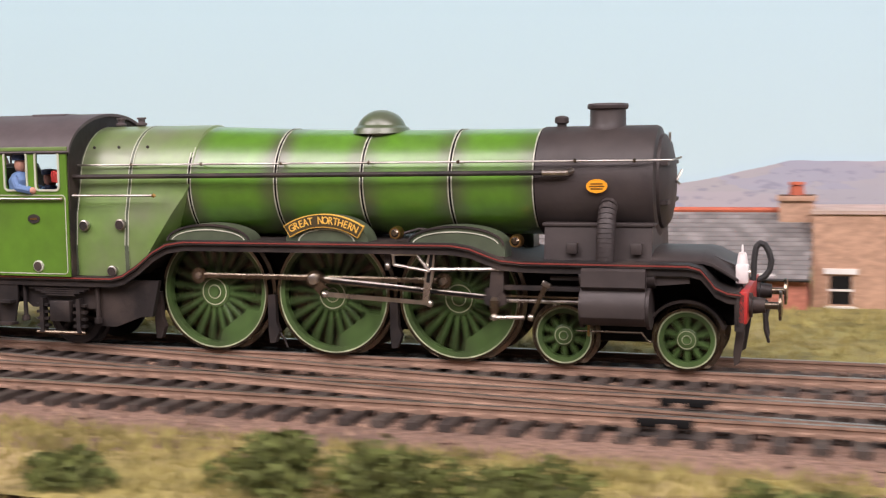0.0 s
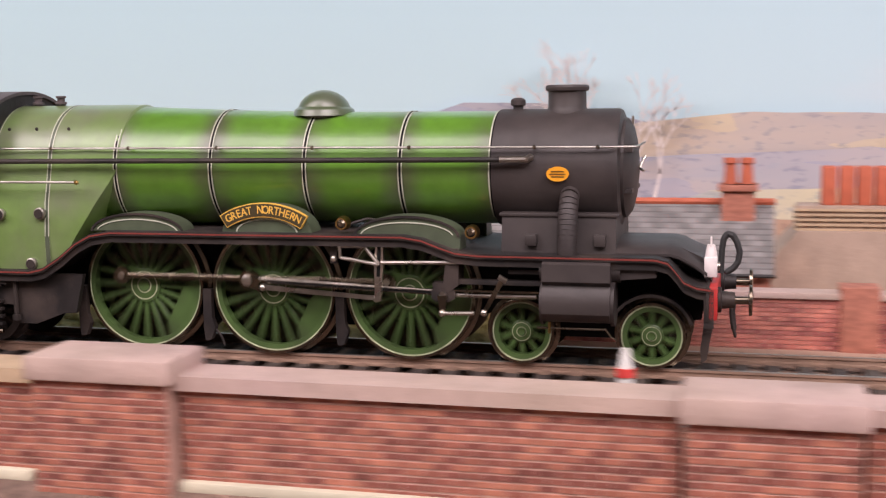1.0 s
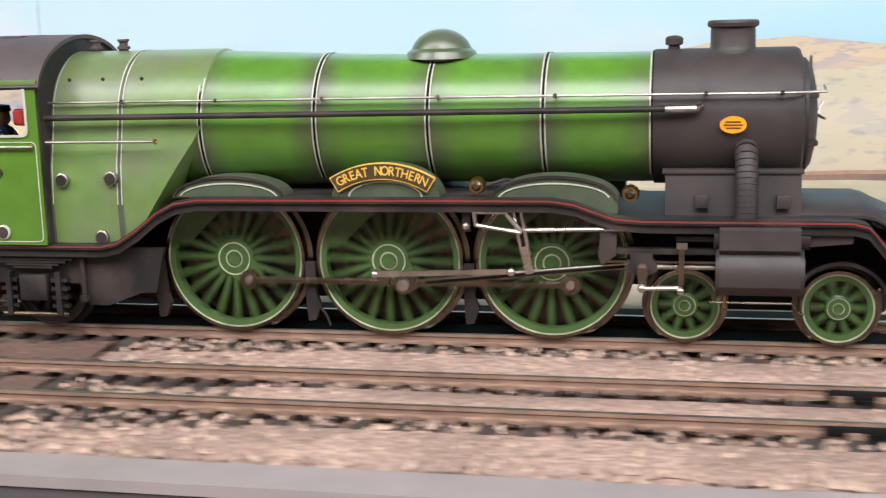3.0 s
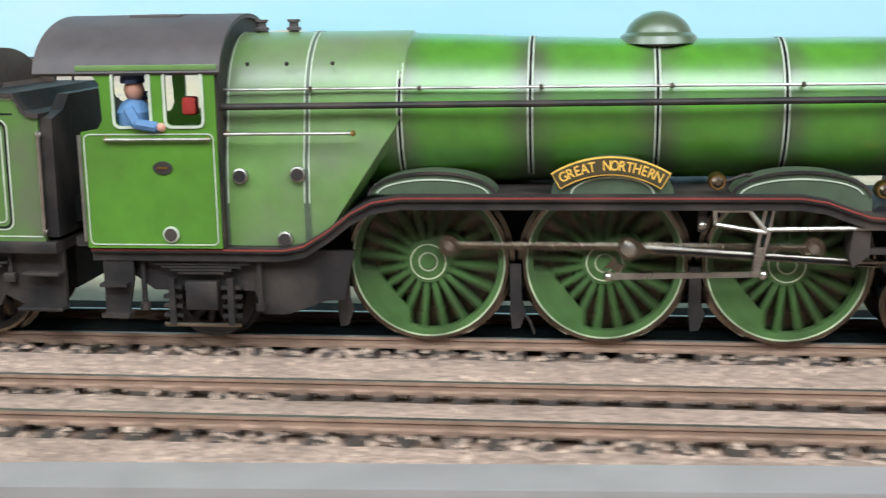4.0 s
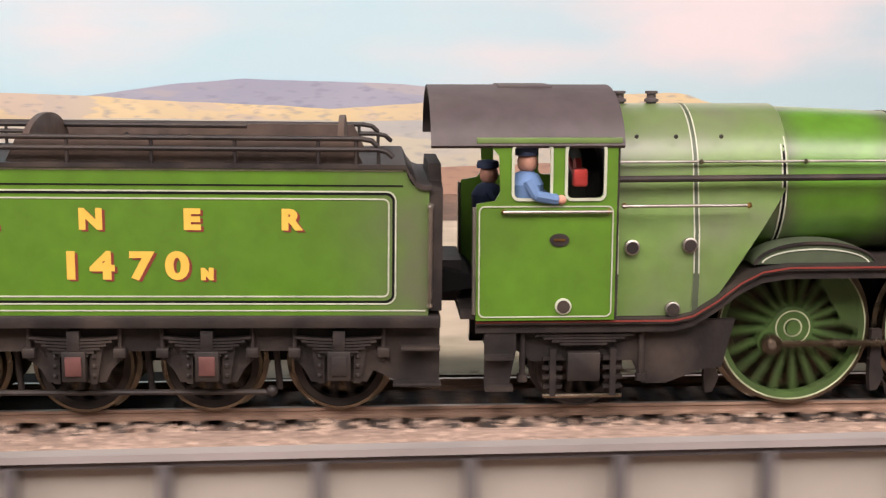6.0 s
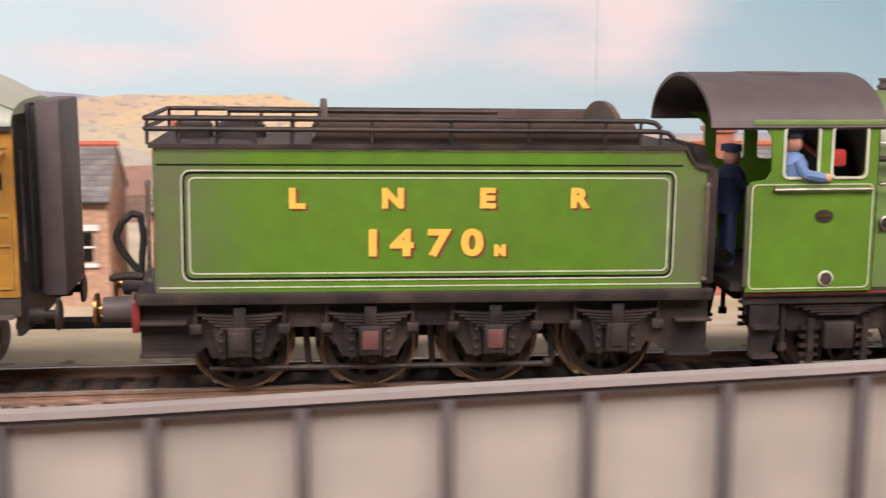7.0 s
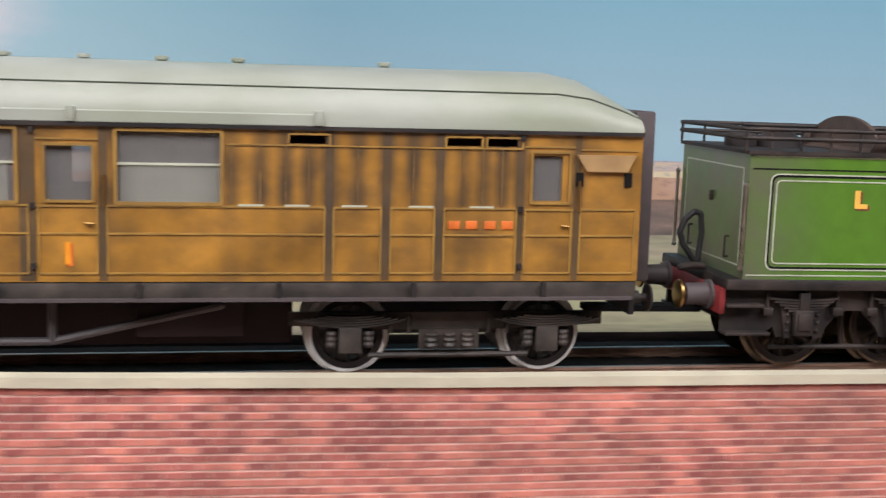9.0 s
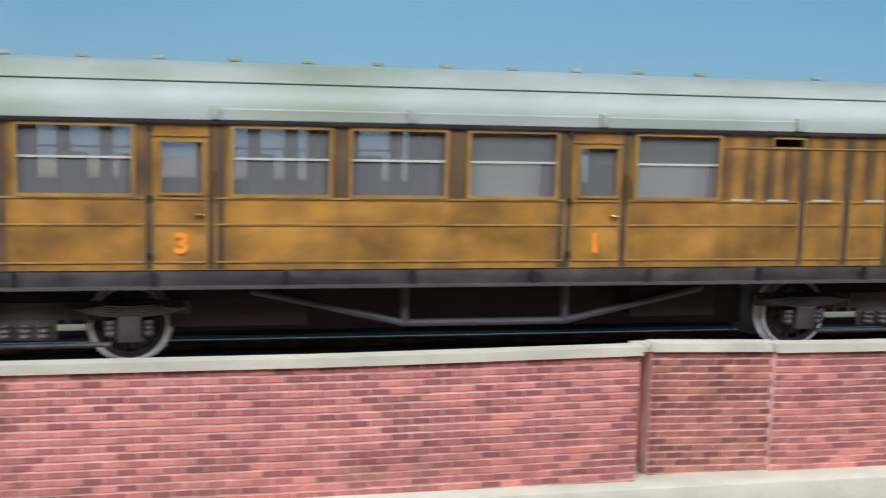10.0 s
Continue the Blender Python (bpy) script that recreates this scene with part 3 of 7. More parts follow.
skyline("painted_hill", [(-1500, 15), (-300, 18), (-40, 25), (7, 35), (45, 35), (69, 36.5), (96, 41.5), (113, 45), (125, 49), (161, 49.5), (190, 45), (220, 38), (330, 36), (430, 37), (454, 38.5), (480, 43.7),
                         (514, 42.5), (545, 35), (580, 22), (700, 18), (960, 20), (1060, 32), (1120, 40), (1157, 43), (1237, 40), (1289, 35), (1340, 25), (1420, 20), (1560, 12), (3600, -8)], 3, HILL_BLUE)
skyline("painted_field", [(-1500, 2), (120, 2), (150, 26), (195, 38), (220, 41), (249, 44), (305, 43.5), (340, 42), (385, 39), (430, 34), (470, 35), (503, 36.8), (560, 33), (640, 36), (690, 44), (726, 45.5),
                          (777, 40), (811, 42), (879, 37), (949, 38), (1014, 38), (1090, 35), (1200, 28), (1250, 31), (1309, 35.3), (1348, 34), (1383, 35), (1415, 25), (1480, 18), (1600, 10), (3600, -6)], 6, HILL_FIELD)
skyline("painted_woods", [(-1500, -8), (150, -8), (180, 22), (227, 25.4), (306, 29), (345, 25), (400, 18), (470, 20), (520, 14), (640, 12), (1500, -5), (3600, -10)], 9, HILL_BLUE)
skyline("painted_slope", [(-1500, -8), (190, -8), (240, 10), (330, 12), (400, 16), (470, 15), (560, 12), (640, 24), (760, 33), (900, 31), (1010, 26), (1250, 22), (1400, 16), (1560, 4), (3600, -8)], 12, HILL_PALE)
skyline("painted_ground", [(-1500, 4), (0, 4), (160, 2), (400, -8), (620, -14), (1000, -8), (1300, 0), (1500, 0), (3600, -8)], 15, FAR_BUFF)


def painted_tree():
    """Bare winter branches painted on the board."""
    bm = B()
    rng = random.Random(11)

    def limb(x, z, a, length, w, depth):
        x1, z1 = x + length * math.cos(a), z + length * math.sin(a)
        dx, dz = -math.sin(a) * w / 2, math.cos(a) * w / 2
        slab(bm, [(x - dx, z - dz), (x1 - dx * 0.6, z1 - dz * 0.6), (x1 + dx * 0.6, z1 + dz * 0.6), (x + dx, z + dz)], 303.6, 304.2)
        if depth:
            for k in range(2 if depth > 2 else 3):
                limb(x1, z1, a + rng.uniform(-0.5, 0.5), length * rng.uniform(0.6, 0.85), w * 0.62, depth - 1)
    for x, z, a, ln in ((176, 2, 1.85, 20), (190, 4, 1.6, 24), (200, 2, 1.3, 20), (183, 8, 1.7, 18), (214, 0, 1.35, 18)):
        limb(x, z, a, ln, 1.8, 5)
    return bm


part("painted_tree", painted_tree(), material("painted_branches", (0.7, 0.63, 0.62), 0.9, vary=0.15, scale=60, bump=0), backscene, "pale bare tree painted on the sky", smooth=False)

# ---- baseboard, ballast and track ----
ground = thing("ground", "scenic baseboard with brown ballast and pale ground", "ground", kind="structure")


def ground_sheet():
    bm = B()
    xs = list(range(-1500, 3601, 20))
    ys = [-1000, -400, -200, -130, -105, -90, -80, -74, -66, -62, -55, -22, -2, 22, 26, 40, 60, 90, 104, 130, 200, 320, 620]

    def z_at(x, y):
        if y <= -105:
            z = -16 - (-(y + 105)) * 0.35
            return max(z, -60)
        if y <= -80:
            z = -16 + (y + 105) / 25 * (11 if x < 40 else 1)
            return z
        if y <= -66:
            return -5.0 if x < 50 else -14 + (y + 80) / 14 * 9
        if y <= 24:
            return -3.4
        return -3.4 - min((y - 24) / 80, 1.0) * float(np.interp(x, (0, 150, 400, 1500), (0.6, 3, 9, 12)))
    grid = [[bm.verts.new((x, y, z_at(x, y) + (0.5 * noise.noise((x * 0.05, y * 0.05, 0)) if abs(y) > 60 else 0))) for y in ys] for x in xs]
    for a, b in zip(grid, grid[1:]):
        for k in range(len(ys) - 1):
            bm.faces.new((a[k], b[k], b[k + 1], a[k + 1]))
    return bm


part("ground_surface", ground_sheet(), BALLAST, ground)


def far_sheet(x0, x1, y0, y1, name, mat, lift):
    bm = B()
    xs = list(np.linspace(x0, x1, max(int((x1 - x0) / 20), 2)))
    ys = list(np.linspace(y0, y1, 12))
    def z_at(x, y):
        return -3.4 - min(max(y - 24, 0) / 80, 1.0) * float(np.interp(x, (0, 150, 400, 1500), (0.6, 3, 9, 12))) + lift + 0.4 * noise.noise((x * 0.06, y * 0.06, 2))
    grid = [[bm.verts.new((x, y, z_at(x, y))) for y in ys] for x in xs]
    for p, q in zip(grid, grid[1:]):
        for k in range(11):
            bm.faces.new((p[k], q[k], q[k + 1], p[k + 1]))
    part(name, bm, mat, ground)


far_sheet(-1500, 205, 17, 300, "grass_verge", material("verge_grass", (0.26, 0.24, 0.08), 0.95, vary=0.5, scale=120, bump=0.9, dirt=(0.3, 0.24, 0.12), dirt_amount=0.8, dirt_scale=22), 0.5)
# the near-black colour of the first strip stands in for shade beneath the coach
far_sheet(1560, 3600, 12, 62, "dark_far_ground", material("shade_dark_ground", (0.014, 0.01, 0.01), 0.95, vary=0.4, scale=200, bump=0.5, spec=0.0, dirt=(0.03, 0.022, 0.02), dirt_amount=0.6, dirt_scale=20), 0.6)
far_sheet(1560, 3600, 62, 300, "far_ground", material("dull_green_far_ground", (0.26, 0.25, 0.14), 0.95, vary=0.3, scale=60, bump=0.4, dirt=(0.36, 0.28, 0.2), dirt_amount=0.7, dirt_scale=14), 0.6)
far_sheet(205, 580, 20, 300, "far_ground", material("pinkish_far_ground", (0.4, 0.27, 0.2), 0.9, vary=0.25, scale=60, bump=0.3, dirt=(0.28, 0.2, 0.14), dirt_amount=0.7, dirt_scale=14), 0.6)
far_sheet(580, 1560, 20, 300, "far_ground", material("pale_far_ground", (0.48, 0.4, 0.3), 0.9, vary=0.25, scale=40, bump=0.3, dirt=(0.3, 0.3, 0.15), dirt_amount=0.7, dirt_scale=9), 0.6)
far_sheet(-1500, 50, -104, -64, "grass_bank", material("bank_grass", (0.32, 0.27, 0.09), 0.95, vary=0.5, scale=160, bump=0.9, dirt=(0.52, 0.38, 0.22), dirt_amount=0.9, dirt_scale=26), -1.6)

GAUGE = 16.5
TRACKS = (0.0, -41.0)


def rail_profile(bm, pts, head):
    """A bullhead rail along (x, y) points: foot, web, head, or the bright top of the head alone."""
    cs = [(-0.42, -0.1), (-0.42, 0.0), (0.42, 0.0), (0.42, -0.1)] if head else \
        [(-0.6, -2.0), (-0.6, -1.65), (-0.2, -1.4), (-0.2, -0.75), (-0.45, -0.55), (-0.45, -0.08), (0.45, -0.08), (0.45, -0.55), (0.2, -0.75), (0.2, -1.4), (0.6, -1.65), (0.6, -2.0)]
    rings = [[bm.verts.new((x, y + c, z)) for c, z in cs] for x, y in pts]
    for a, b in zip(rings, rings[1:]):
        for k in range(len(cs)):
            j = (k + 1) % len(cs)
            bm.faces.new((a[k], a[j], b[j], b[k]))
    bm.faces.new(rings[0][::-1]), bm.faces.new(rings[-1])
    return bm


def chairs(bm, x, y):
    for s in (-1, 1):
        box(bm, x - 1.1, x + 1.1, y + s * 1.0 - 0.55, y + s * 1.0 + 0.55, -2.05, -1.2)


for ty, lab in zip(TRACKS, ("main line track with rusty rails on dark sleepers", "second running line track with rusty rails")):
    line = thing("railway_track", lab, "track", y=ty, group="running lines")
    for s in (-1, 1):
        r = part("rail", rail_profile(B(), [(-1500, s * GAUGE / 2), (3600, s * GAUGE / 2)], False), RAIL, line, "rusty-sided rail", smooth=False)
        part("railhead", rail_profile(B(), [(-1500, s * GAUGE / 2), (3600, s * GAUGE / 2)], True), RAILTOP, r, "polished railhead", smooth=False)
    rest = B()
    one = mesh_of("sleeper", box(B(), -1.35, 1.35, -16.0, 16.0, -3.3, -2.0), SLEEPER, False)
    fix = B()
    count = 0
    x = -420.0
    while x < 2300:
        near = (ty < -20 and 100 <= x <= 1150) or (ty > -20 and 300 <= x <= 520)
        for s in (-1, 1):
            chairs(fix, x, s * GAUGE / 2)
        if near and count < 290:
            o = new("sleeper", one)
            o.parent = line
            o.matrix_basis = pose(x * MM, 0, 0, 0, 0, random.uniform(-1, 1))
            count += 1
        else:
            box(rest, x - 1.35, x + 1.35, -16, 16, -3.3, -2.0)
        x += 6.2
    tagged(part("timbering", rest, SLEEPER, line, smooth=False), kind="stuff")
    tagged(part("chair_ironwork", fix, RAIL, line, smooth=False), kind="stuff")

# crossover between the two lines near the start
cross = thing("turnout", "crossover rails with black point blades between the lines", "track")
for off in (-GAUGE / 2, GAUGE / 2):
    pts = []
    for i in range(25):
        u = i / 24
        pts.append((-330 + 420 * u, -41 * (3 * u * u - 2 * u ** 3) + off))
    r = part("rail", rail_profile(B(), pts, False), RAIL, cross, smooth=False)
    part("railhead", rail_profile(B(), pts, True), RAILTOP, r, smooth=False)
for jx in (2, 704, 944):
    for s in (-1, 1):
        bm = box(B(), -5, 5, -0.95, 0.95, -1.9, -0.5, 0.15)
        part("fishplate", bm, LINE_BLACK, cross, at=(jx + s, -41 + s * GAUGE / 2, 0.05))
for jx in (2, 704, 944):
    stain = slab(B(), arc(0, 0, 14, 0, 345, 14, 11), -3.2, -2.95, "z")
    tagged(part("oil_stain", stain, material("oily_ballast", (0.03, 0.026, 0.024), 0.7, vary=0.5, scale=500, bump=0.6), ground, at=(jx, -41, 0)), "oily black patch")


def scatter_stones(name, n, x0, x1, y0, y1, z, size, mat, keep=lambda x, y: True):
    rng = random.Random(name)
    verts, faces = [], []
    while len(verts) < n * 5:
        x, y = rng.uniform(x0, x1), rng.uniform(y0, y1)
        if not keep(x, y):
            continue
        s, a = size * rng.uniform(0.6, 1.3), rng.uniform(0, 6.28)
        b = len(verts)
        for k in range(3):
            verts.append(((x + s * math.cos(a + 2.1 * k)) * MM, (y + s * math.sin(a + 2.1 * k)) * MM, (z - 0.1) * MM))
        verts.append(((x + 0.3 * s * math.cos(a)) * MM, (y + 0.3 * s * math.sin(a)) * MM, (z + s * rng.uniform(0.6, 1.0)) * MM))
        verts.append(((x - 0.4 * s * math.cos(a)) * MM, (y - 0.3 * s * math.sin(a)) * MM, (z + s * rng.uniform(0.4, 0.9)) * MM))
        faces += [(b, b + 1, b + 3), (b + 1, b + 4, b + 3), (b + 1, b + 2, b + 4), (b + 2, b, b + 4), (b, b + 3, b + 4)]
    me = bpy.data.meshes.new(name)
    me.from_pydata(verts, [], faces)
    me.materials.append(mat)
    ob = new(name, me)
    return tagged(ob, kind="stuff")


def clear_of_rails(x, y):
    return all(abs(y - t - s * GAUGE / 2) > 1.6 for t in TRACKS for s in (-1, 1))


for y0, y1, z in ((-70, -50.6, -1.9), (-31.2, -9.9, -1.9), (-47.6, -34.4, -1.72)):
    bm = B()
    xs, ys = list(range(560, 2140, 12)), list(np.linspace(y0, y1, 5))
    grid = [[bm.verts.new((x, max(y, -70.0 if x < 980 else -65.5), z - (1.6 if k in (0, 4) else 0) + 0.35 * noise.noise((x * 0.09, y * 0.2, 5)) - max(0, 620 - x) * 0.03)) for k, y in enumerate(ys)] for x in xs]
    for p, q in zip(grid, grid[1:]):
        for k in range(4):
            bm.faces.new((p[k], q[k], q[k + 1], p[k + 1]))
    part("ballast_shoulder", bm, PALE_BED, ground, "pale pinkish ballast")
tagged(scatter_stones("pale_ballast", 20000, 580, 2140, -69, -10, -2.1, 0.7, PALE_STONES, lambda x, y: clear_of_rails(x, y) and (x < 980 or y > -65.5) and not (-48.5 < y < -33.5 and noise.noise((x * 0.03, y * 0.1, 1)) < 0.1)), "loose pale pink ballast stones beside the rails", "ballast")
tagged(scatter_stones("ballast", 26000, -420, 2150, -63, 24, -3.35, 0.75, STONES, clear_of_rails), "loose brown and pink ballast stones between the sleepers", "ballast")


def strip(xs, ys, height, name, mat, label):
    bm = B()
    grid = [[bm.verts.new((x, y, height(x, y, k))) for k, y in enumerate(ys)] for x in xs]
    for p, q in zip(grid, grid[1:]):
        for k in range(len(ys) - 1):
            bm.faces.new((p[k], q[k], q[k + 1], p[k + 1]))
    part(name, bm, mat, ground, label)


# dark strips between and behind the main rails paint the shade under the train
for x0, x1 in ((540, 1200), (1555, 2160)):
    strip(range(x0, x1, 15), [-7.4, -4, 0, 4, 7.4], lambda x, y, k: -1.85 + 0.25 * noise.noise((x * 0.07, y * 0.2, 9)), "four_foot_ballast", FOURFOOT, "ballast between the rails, coloured dark as the train's shade")
    strip(range(x0, x1, 15), [9.3, 13, 17, 21, 24], lambda x, y, k: -2.0 - 0.03 * k * k + 0.3 * noise.noise((x * 0.07, y * 0.2, 9)), "cess_path", FOURFOOT, "cess behind the rails, coloured dark as the train's shade")
for y0, y1, x0 in ((-48, -34, 60), (-31, -10, 60), (-62, -50, 60), (-72, -61.5, 352)):
    strip(range(x0, 580, 6), list(np.linspace(y0, y1, 7)), lambda x, y, k: -2.0 - (1.2 if k in (0, 6) else 0) + 0.9 * noise.noise((x * 0.12, y * 0.22, 7)), "ballast_fill", BROWN_BED, "reddish brown ballast between sleepers")


# ---- parapets along the front of the layout ----
TOP_X = (0, 340, 360, 960, 985, 1021, 1071, 1180, 1300, 1365, 1411, 1467, 1500, 1545, 1562, 1631, 1710, 1767, 1831, 1885, 1931, 1960)
TOP_Z = (8, 8, -1.4, -1.4, 13.4, 13.4, 13.4, 14.4, 15.3, 15.7, 17.2, 18.8, 20.7, 19.8, 19.5, 18.0, 15.5, 14.6, 14.1, 14.1, 14.7, 14.1)


def top_at(x):
    return float(np.interp(x, TOP_X, TOP_Z))


bricks_left = [300]


def brick_panel(parent, x0, x1, y, height, single, flat_top=None, base=None, drop=1.9, facing=None, joint=None):
    """Brick facing in stretcher bond: proud bricks on a mortar back. Heights follow the parapet's top line."""
    course, length = 1.15, 3.1
    rows = int(height / course)
    joined = B()
    bm = B()
    n = max(int((x1 - x0) / 10), 1)

    def zt(x):
        return (flat_top if flat_top is not None else top_at(x)) - drop
    pts = [(x0 + (x1 - x0) * i / n, zt(x0 + (x1 - x0) * i / n)) for i in range(n + 1)]
    slab(bm, pts + [(x, z - rows * course) for x, z in reversed(pts)], y, y + 7)
    back = part("mortar_back", bm, joint or MORTAR, parent, smooth=False)
    one = bpy.data.meshes.get("brick_shared") or mesh_of("brick_shared", box(B(), -1.43, 1.43, -0.28, 0.3, -0.39, 0.39, 0.05), BRICK_PART, False)
    for r in range(rows):
        x = x0 - (length / 2 if r % 2 else 0)
        while x < x1 - 0.3:
            a, b = max(x, x0) + 0.1, min(x + length, x1) - 0.1
            if b - a > 0.5:
                cx = (a + b) / 2
                z = zt(cx) - (r + 0.5) * course
                if single and b - a > 2.7 and bricks_left[0] > 0 and single[0] <= cx <= single[1]:
                    o = new("brick", one)
                    o.parent = parent
                    o.matrix_basis = pose(cx * MM, (y + 0.14 + random.uniform(-0.04, 0.04)) * MM, z * MM)
                    bricks_left[0] -= 1
                else:
                    d = random.uniform(-0.04, 0.04)
                    box(joined, a, b, y - 0.14 + d, y + 0.3, z - 0.39, z + 0.39)
            x += length
    tagged(part("bricks", joined, facing or BRICK, parent, smooth=False), kind="stuff")
    return back


def coping(parent, x0, x1, y, thick, over, depth, mat, flat_top=None, label="stone coping"):
    n = max(int((x1 - x0) / 12), 1)
    pts = []
    for i in range(n + 1):
        x = x0 + (x1 - x0) * i / n
        pts.append((x, (flat_top if flat_top is not None else top_at(x))))
    bm = ribbon(B(), pts, thick, y - over, y + depth)
    es = [e for e in bm.edges if abs(e.calc_face_angle(0)) > 1.2]
    bmesh.ops.bevel(bm, geom=es, offset=0.35, segments=2, affect="EDGES")
    return part("coping_stone", bm, mat, parent, label)


WALL_Y = -70.0
parapet_a = thing("brick_parapet", "red brick parapet wall with pinkish stone copings and piers", "wall", kind="structure")
PIERS = ((56, 84, 13.0, COPING_TAN), (147, 172, 12.9, COPING), (248, 273, 11.4, COPING), (312, 346, 9.6, COPING))
for i, (x0, x1, zt, cm) in enumerate(PIERS[:3]):
    brick_panel(parapet_a, x0 + 1, x1 - 1, WALL_Y - 3.0, 25, None, zt, drop=4.4, facing=BRICK_BROWN, joint=MORTAR_BROWN)
    bm = box(B(), x0 + 1.2, x1 - 1.2, WALL_Y - 2.6, WALL_Y + 6, -16, zt - 4.4)
    part("pier_core", bm, MORTAR, parapet_a, smooth=False)
    bm = box(B(), x0, x1, WALL_Y - 4.2, WALL_Y + 9, zt - 4.4, zt - 0.5, 0.5)
    part("pier_cap", bm, cm, parapet_a, "weathered stone pier cap")
for x0, x1 in ((84, 146), (172, 248), (273, 312)):
    brick_panel(parapet_a, x0, x1, WALL_Y, 15, None, 9.6, drop=2.2, facing=BRICK_BROWN, joint=MORTAR_BROWN)
    coping(parapet_a, x0 - 0.5, x1 + 0.5, WALL_Y, 2.3, 1.2, 8, COPING if x0 > 100 else COPING_TAN, 9.6)
    part("string_course", box(B(), x0, x1, WALL_Y - 1.6, WALL_Y + 3, -8.8, -7.0, 0.3), COPING_PALE, parapet_a, "pale stone string course")
    brick_panel(parapet_a, x0, x1, WALL_Y - 0.4, 8, None, -7.8, drop=0, facing=BRICK_BROWN, joint=MORTAR_BROWN)

end_pier = thing("brick_pier", "square brick end pier with a thick stone cap", "wall", 312, WALL_Y - 1.0, 0, kind="structure")
end_pier.matrix_basis = pose(0.312, (WALL_Y + 1.5) * MM, 0, 0, 0, -13)
brick_panel(end_pier, 1, 33, -3.0, 25, None, 9.4, drop=4.2, facing=BRICK_BROWN, joint=MORTAR_BROWN)
part("pier_core", box(B(), 1.2, 32.8, -2.6, 12, -16, 5.2), MORTAR, end_pier, smooth=False)
part("pier_cap", box(B(), 0, 34, -4.6, 13.5, 5.2, 9.0, 0.7), COPING_TAN, end_pier, "weathered stone pier cap")

low_ledge = thing("bridge_ledge", "low dark grey ledge along the layout edge", "ledge", kind="structure")
LEDGE = [(350, -3.0), (450, -2.6), (690, -2.5), (760, -1.2), (790, 0.3), (885, 2.6), (985, 3.6)]
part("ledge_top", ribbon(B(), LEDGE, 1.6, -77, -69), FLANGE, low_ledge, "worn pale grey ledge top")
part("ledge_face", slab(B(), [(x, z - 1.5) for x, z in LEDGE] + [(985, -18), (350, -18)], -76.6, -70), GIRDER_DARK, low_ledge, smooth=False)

block = thing("brick_abutment", "short red brick abutment with cream coping stone", "wall", kind="structure")
brick_panel(block, 987, 1021, WALL_Y - 1, 20, None, 13.4, drop=2.6)
part("coping_stone", box(B(), 986, 1022, WALL_Y - 2.5, WALL_Y + 5, 10.7, 13.4, 0.4), COPING_STRAW, block, "cream coping stone")

bridge = thing("girder_bridge_parapet", "grey painted plate girder parapet with vertical ribs", "bridge", kind="structure")
n = 48
pts = [(1022 + (1501 - 1022) * i / n, top_at(1022 + (1501 - 1022) * i / n)) for i in range(n + 1)]
bm = ribbon(B(), pts, 0.9, WALL_Y - 2.6, WALL_Y - 0.4)
bmesh.ops.bevel(bm, geom=[e for e in bm.edges if abs(e.calc_face_angle(0)) > 1.2], offset=0.3, segments=2, affect="EDGES")
part("top_flange", bm, FLANGE, bridge, "worn grey top flange")
# a dark strip added below the flange as its painted shadow
part("flange_angle", ribbon(B(), [(x, z - 0.85) for x, z in pts], 1.0, WALL_Y - 1.9, WALL_Y + 0.2), GIRDER_DARK, bridge, "dark strip painting the flange's shadow", smooth=False)
part("web_plate", slab(B(), [(x, z - 1.6) for x, z in pts] + [(1501, -22), (1022, -22)], WALL_Y, WALL_Y + 1.0), GIRDER, bridge, "pale grey web plates", smooth=False)
x = 1037.2
while x < 1500:
    z = top_at(x) - 1.6
    bm = box(B(), -0.8, 0.8, WALL_Y - 2.3, WALL_Y, -22, z + 0.2, 0.4)
    part("rib", bm, GIRDER_DARK, bridge, at=(x, 0, 0))
    x += 17.85
part("end_post", box(B(), 1022, 1024, WALL_Y - 2.2, WALL_Y + 2, -22, top_at(1023) - 1.6, 0.2), GIRDER_DARK, bridge)
part("end_post", box(B(), 1499.5, 1501.5, WALL_Y - 2.2, WALL_Y + 2, -22, top_at(1500) - 1.6, 0.2), GIRDER_DARK, bridge)

parapet_b = thing("brick_retaining_wall", "long red brick wall with a cream coping and shallow piers", "wall", kind="structure")
for x0, x1, y in ((1502, 1541.3, WALL_Y - 1.2), (1543.2, 1562.5, WALL_Y - 0.3), (1562.5, 1685.2, WALL_Y - 0.9), (1687.2, 1705, WALL_Y + 0.4),
                  (1705, 1931, WALL_Y - 1.5), (1934, 1954.6, WALL_Y + 1.0), (1954.6, 2100, WALL_Y + 0.2)):
    brick_panel(parapet_b, x0, x1, y, 26, (1840, 1931) if 1700 < x0 < 1710 else None, drop=1.4, facing=BRICK_BROWN if x0 < 1560 or 1950 > x0 > 1932 else None)
    coping(parapet_b, x0 - 0.2, x1 + 0.2, y, 1.4, 0.7, 2.2, COPING_PALE)
for x0, x1 in ((1541.3, 1543.2), (1685.2, 1687.2), (1931, 1934)):
    z = top_at(x0)
    part("recess", box(B(), x0 - 0.3, x1 + 0.3, WALL_Y + 4.4, WALL_Y + 6.4, z - 28, z - 1.6), HOUSE, parapet_b, "shaded brick recess", smooth=False)
    part("coping_stone", box(B(), x0 - 0.1, x1 + 0.1, WALL_Y + 1.2, WALL_Y + 3.0, z - 1.6, z - 0.2), COPING_PALE, parapet_b, smooth=False)
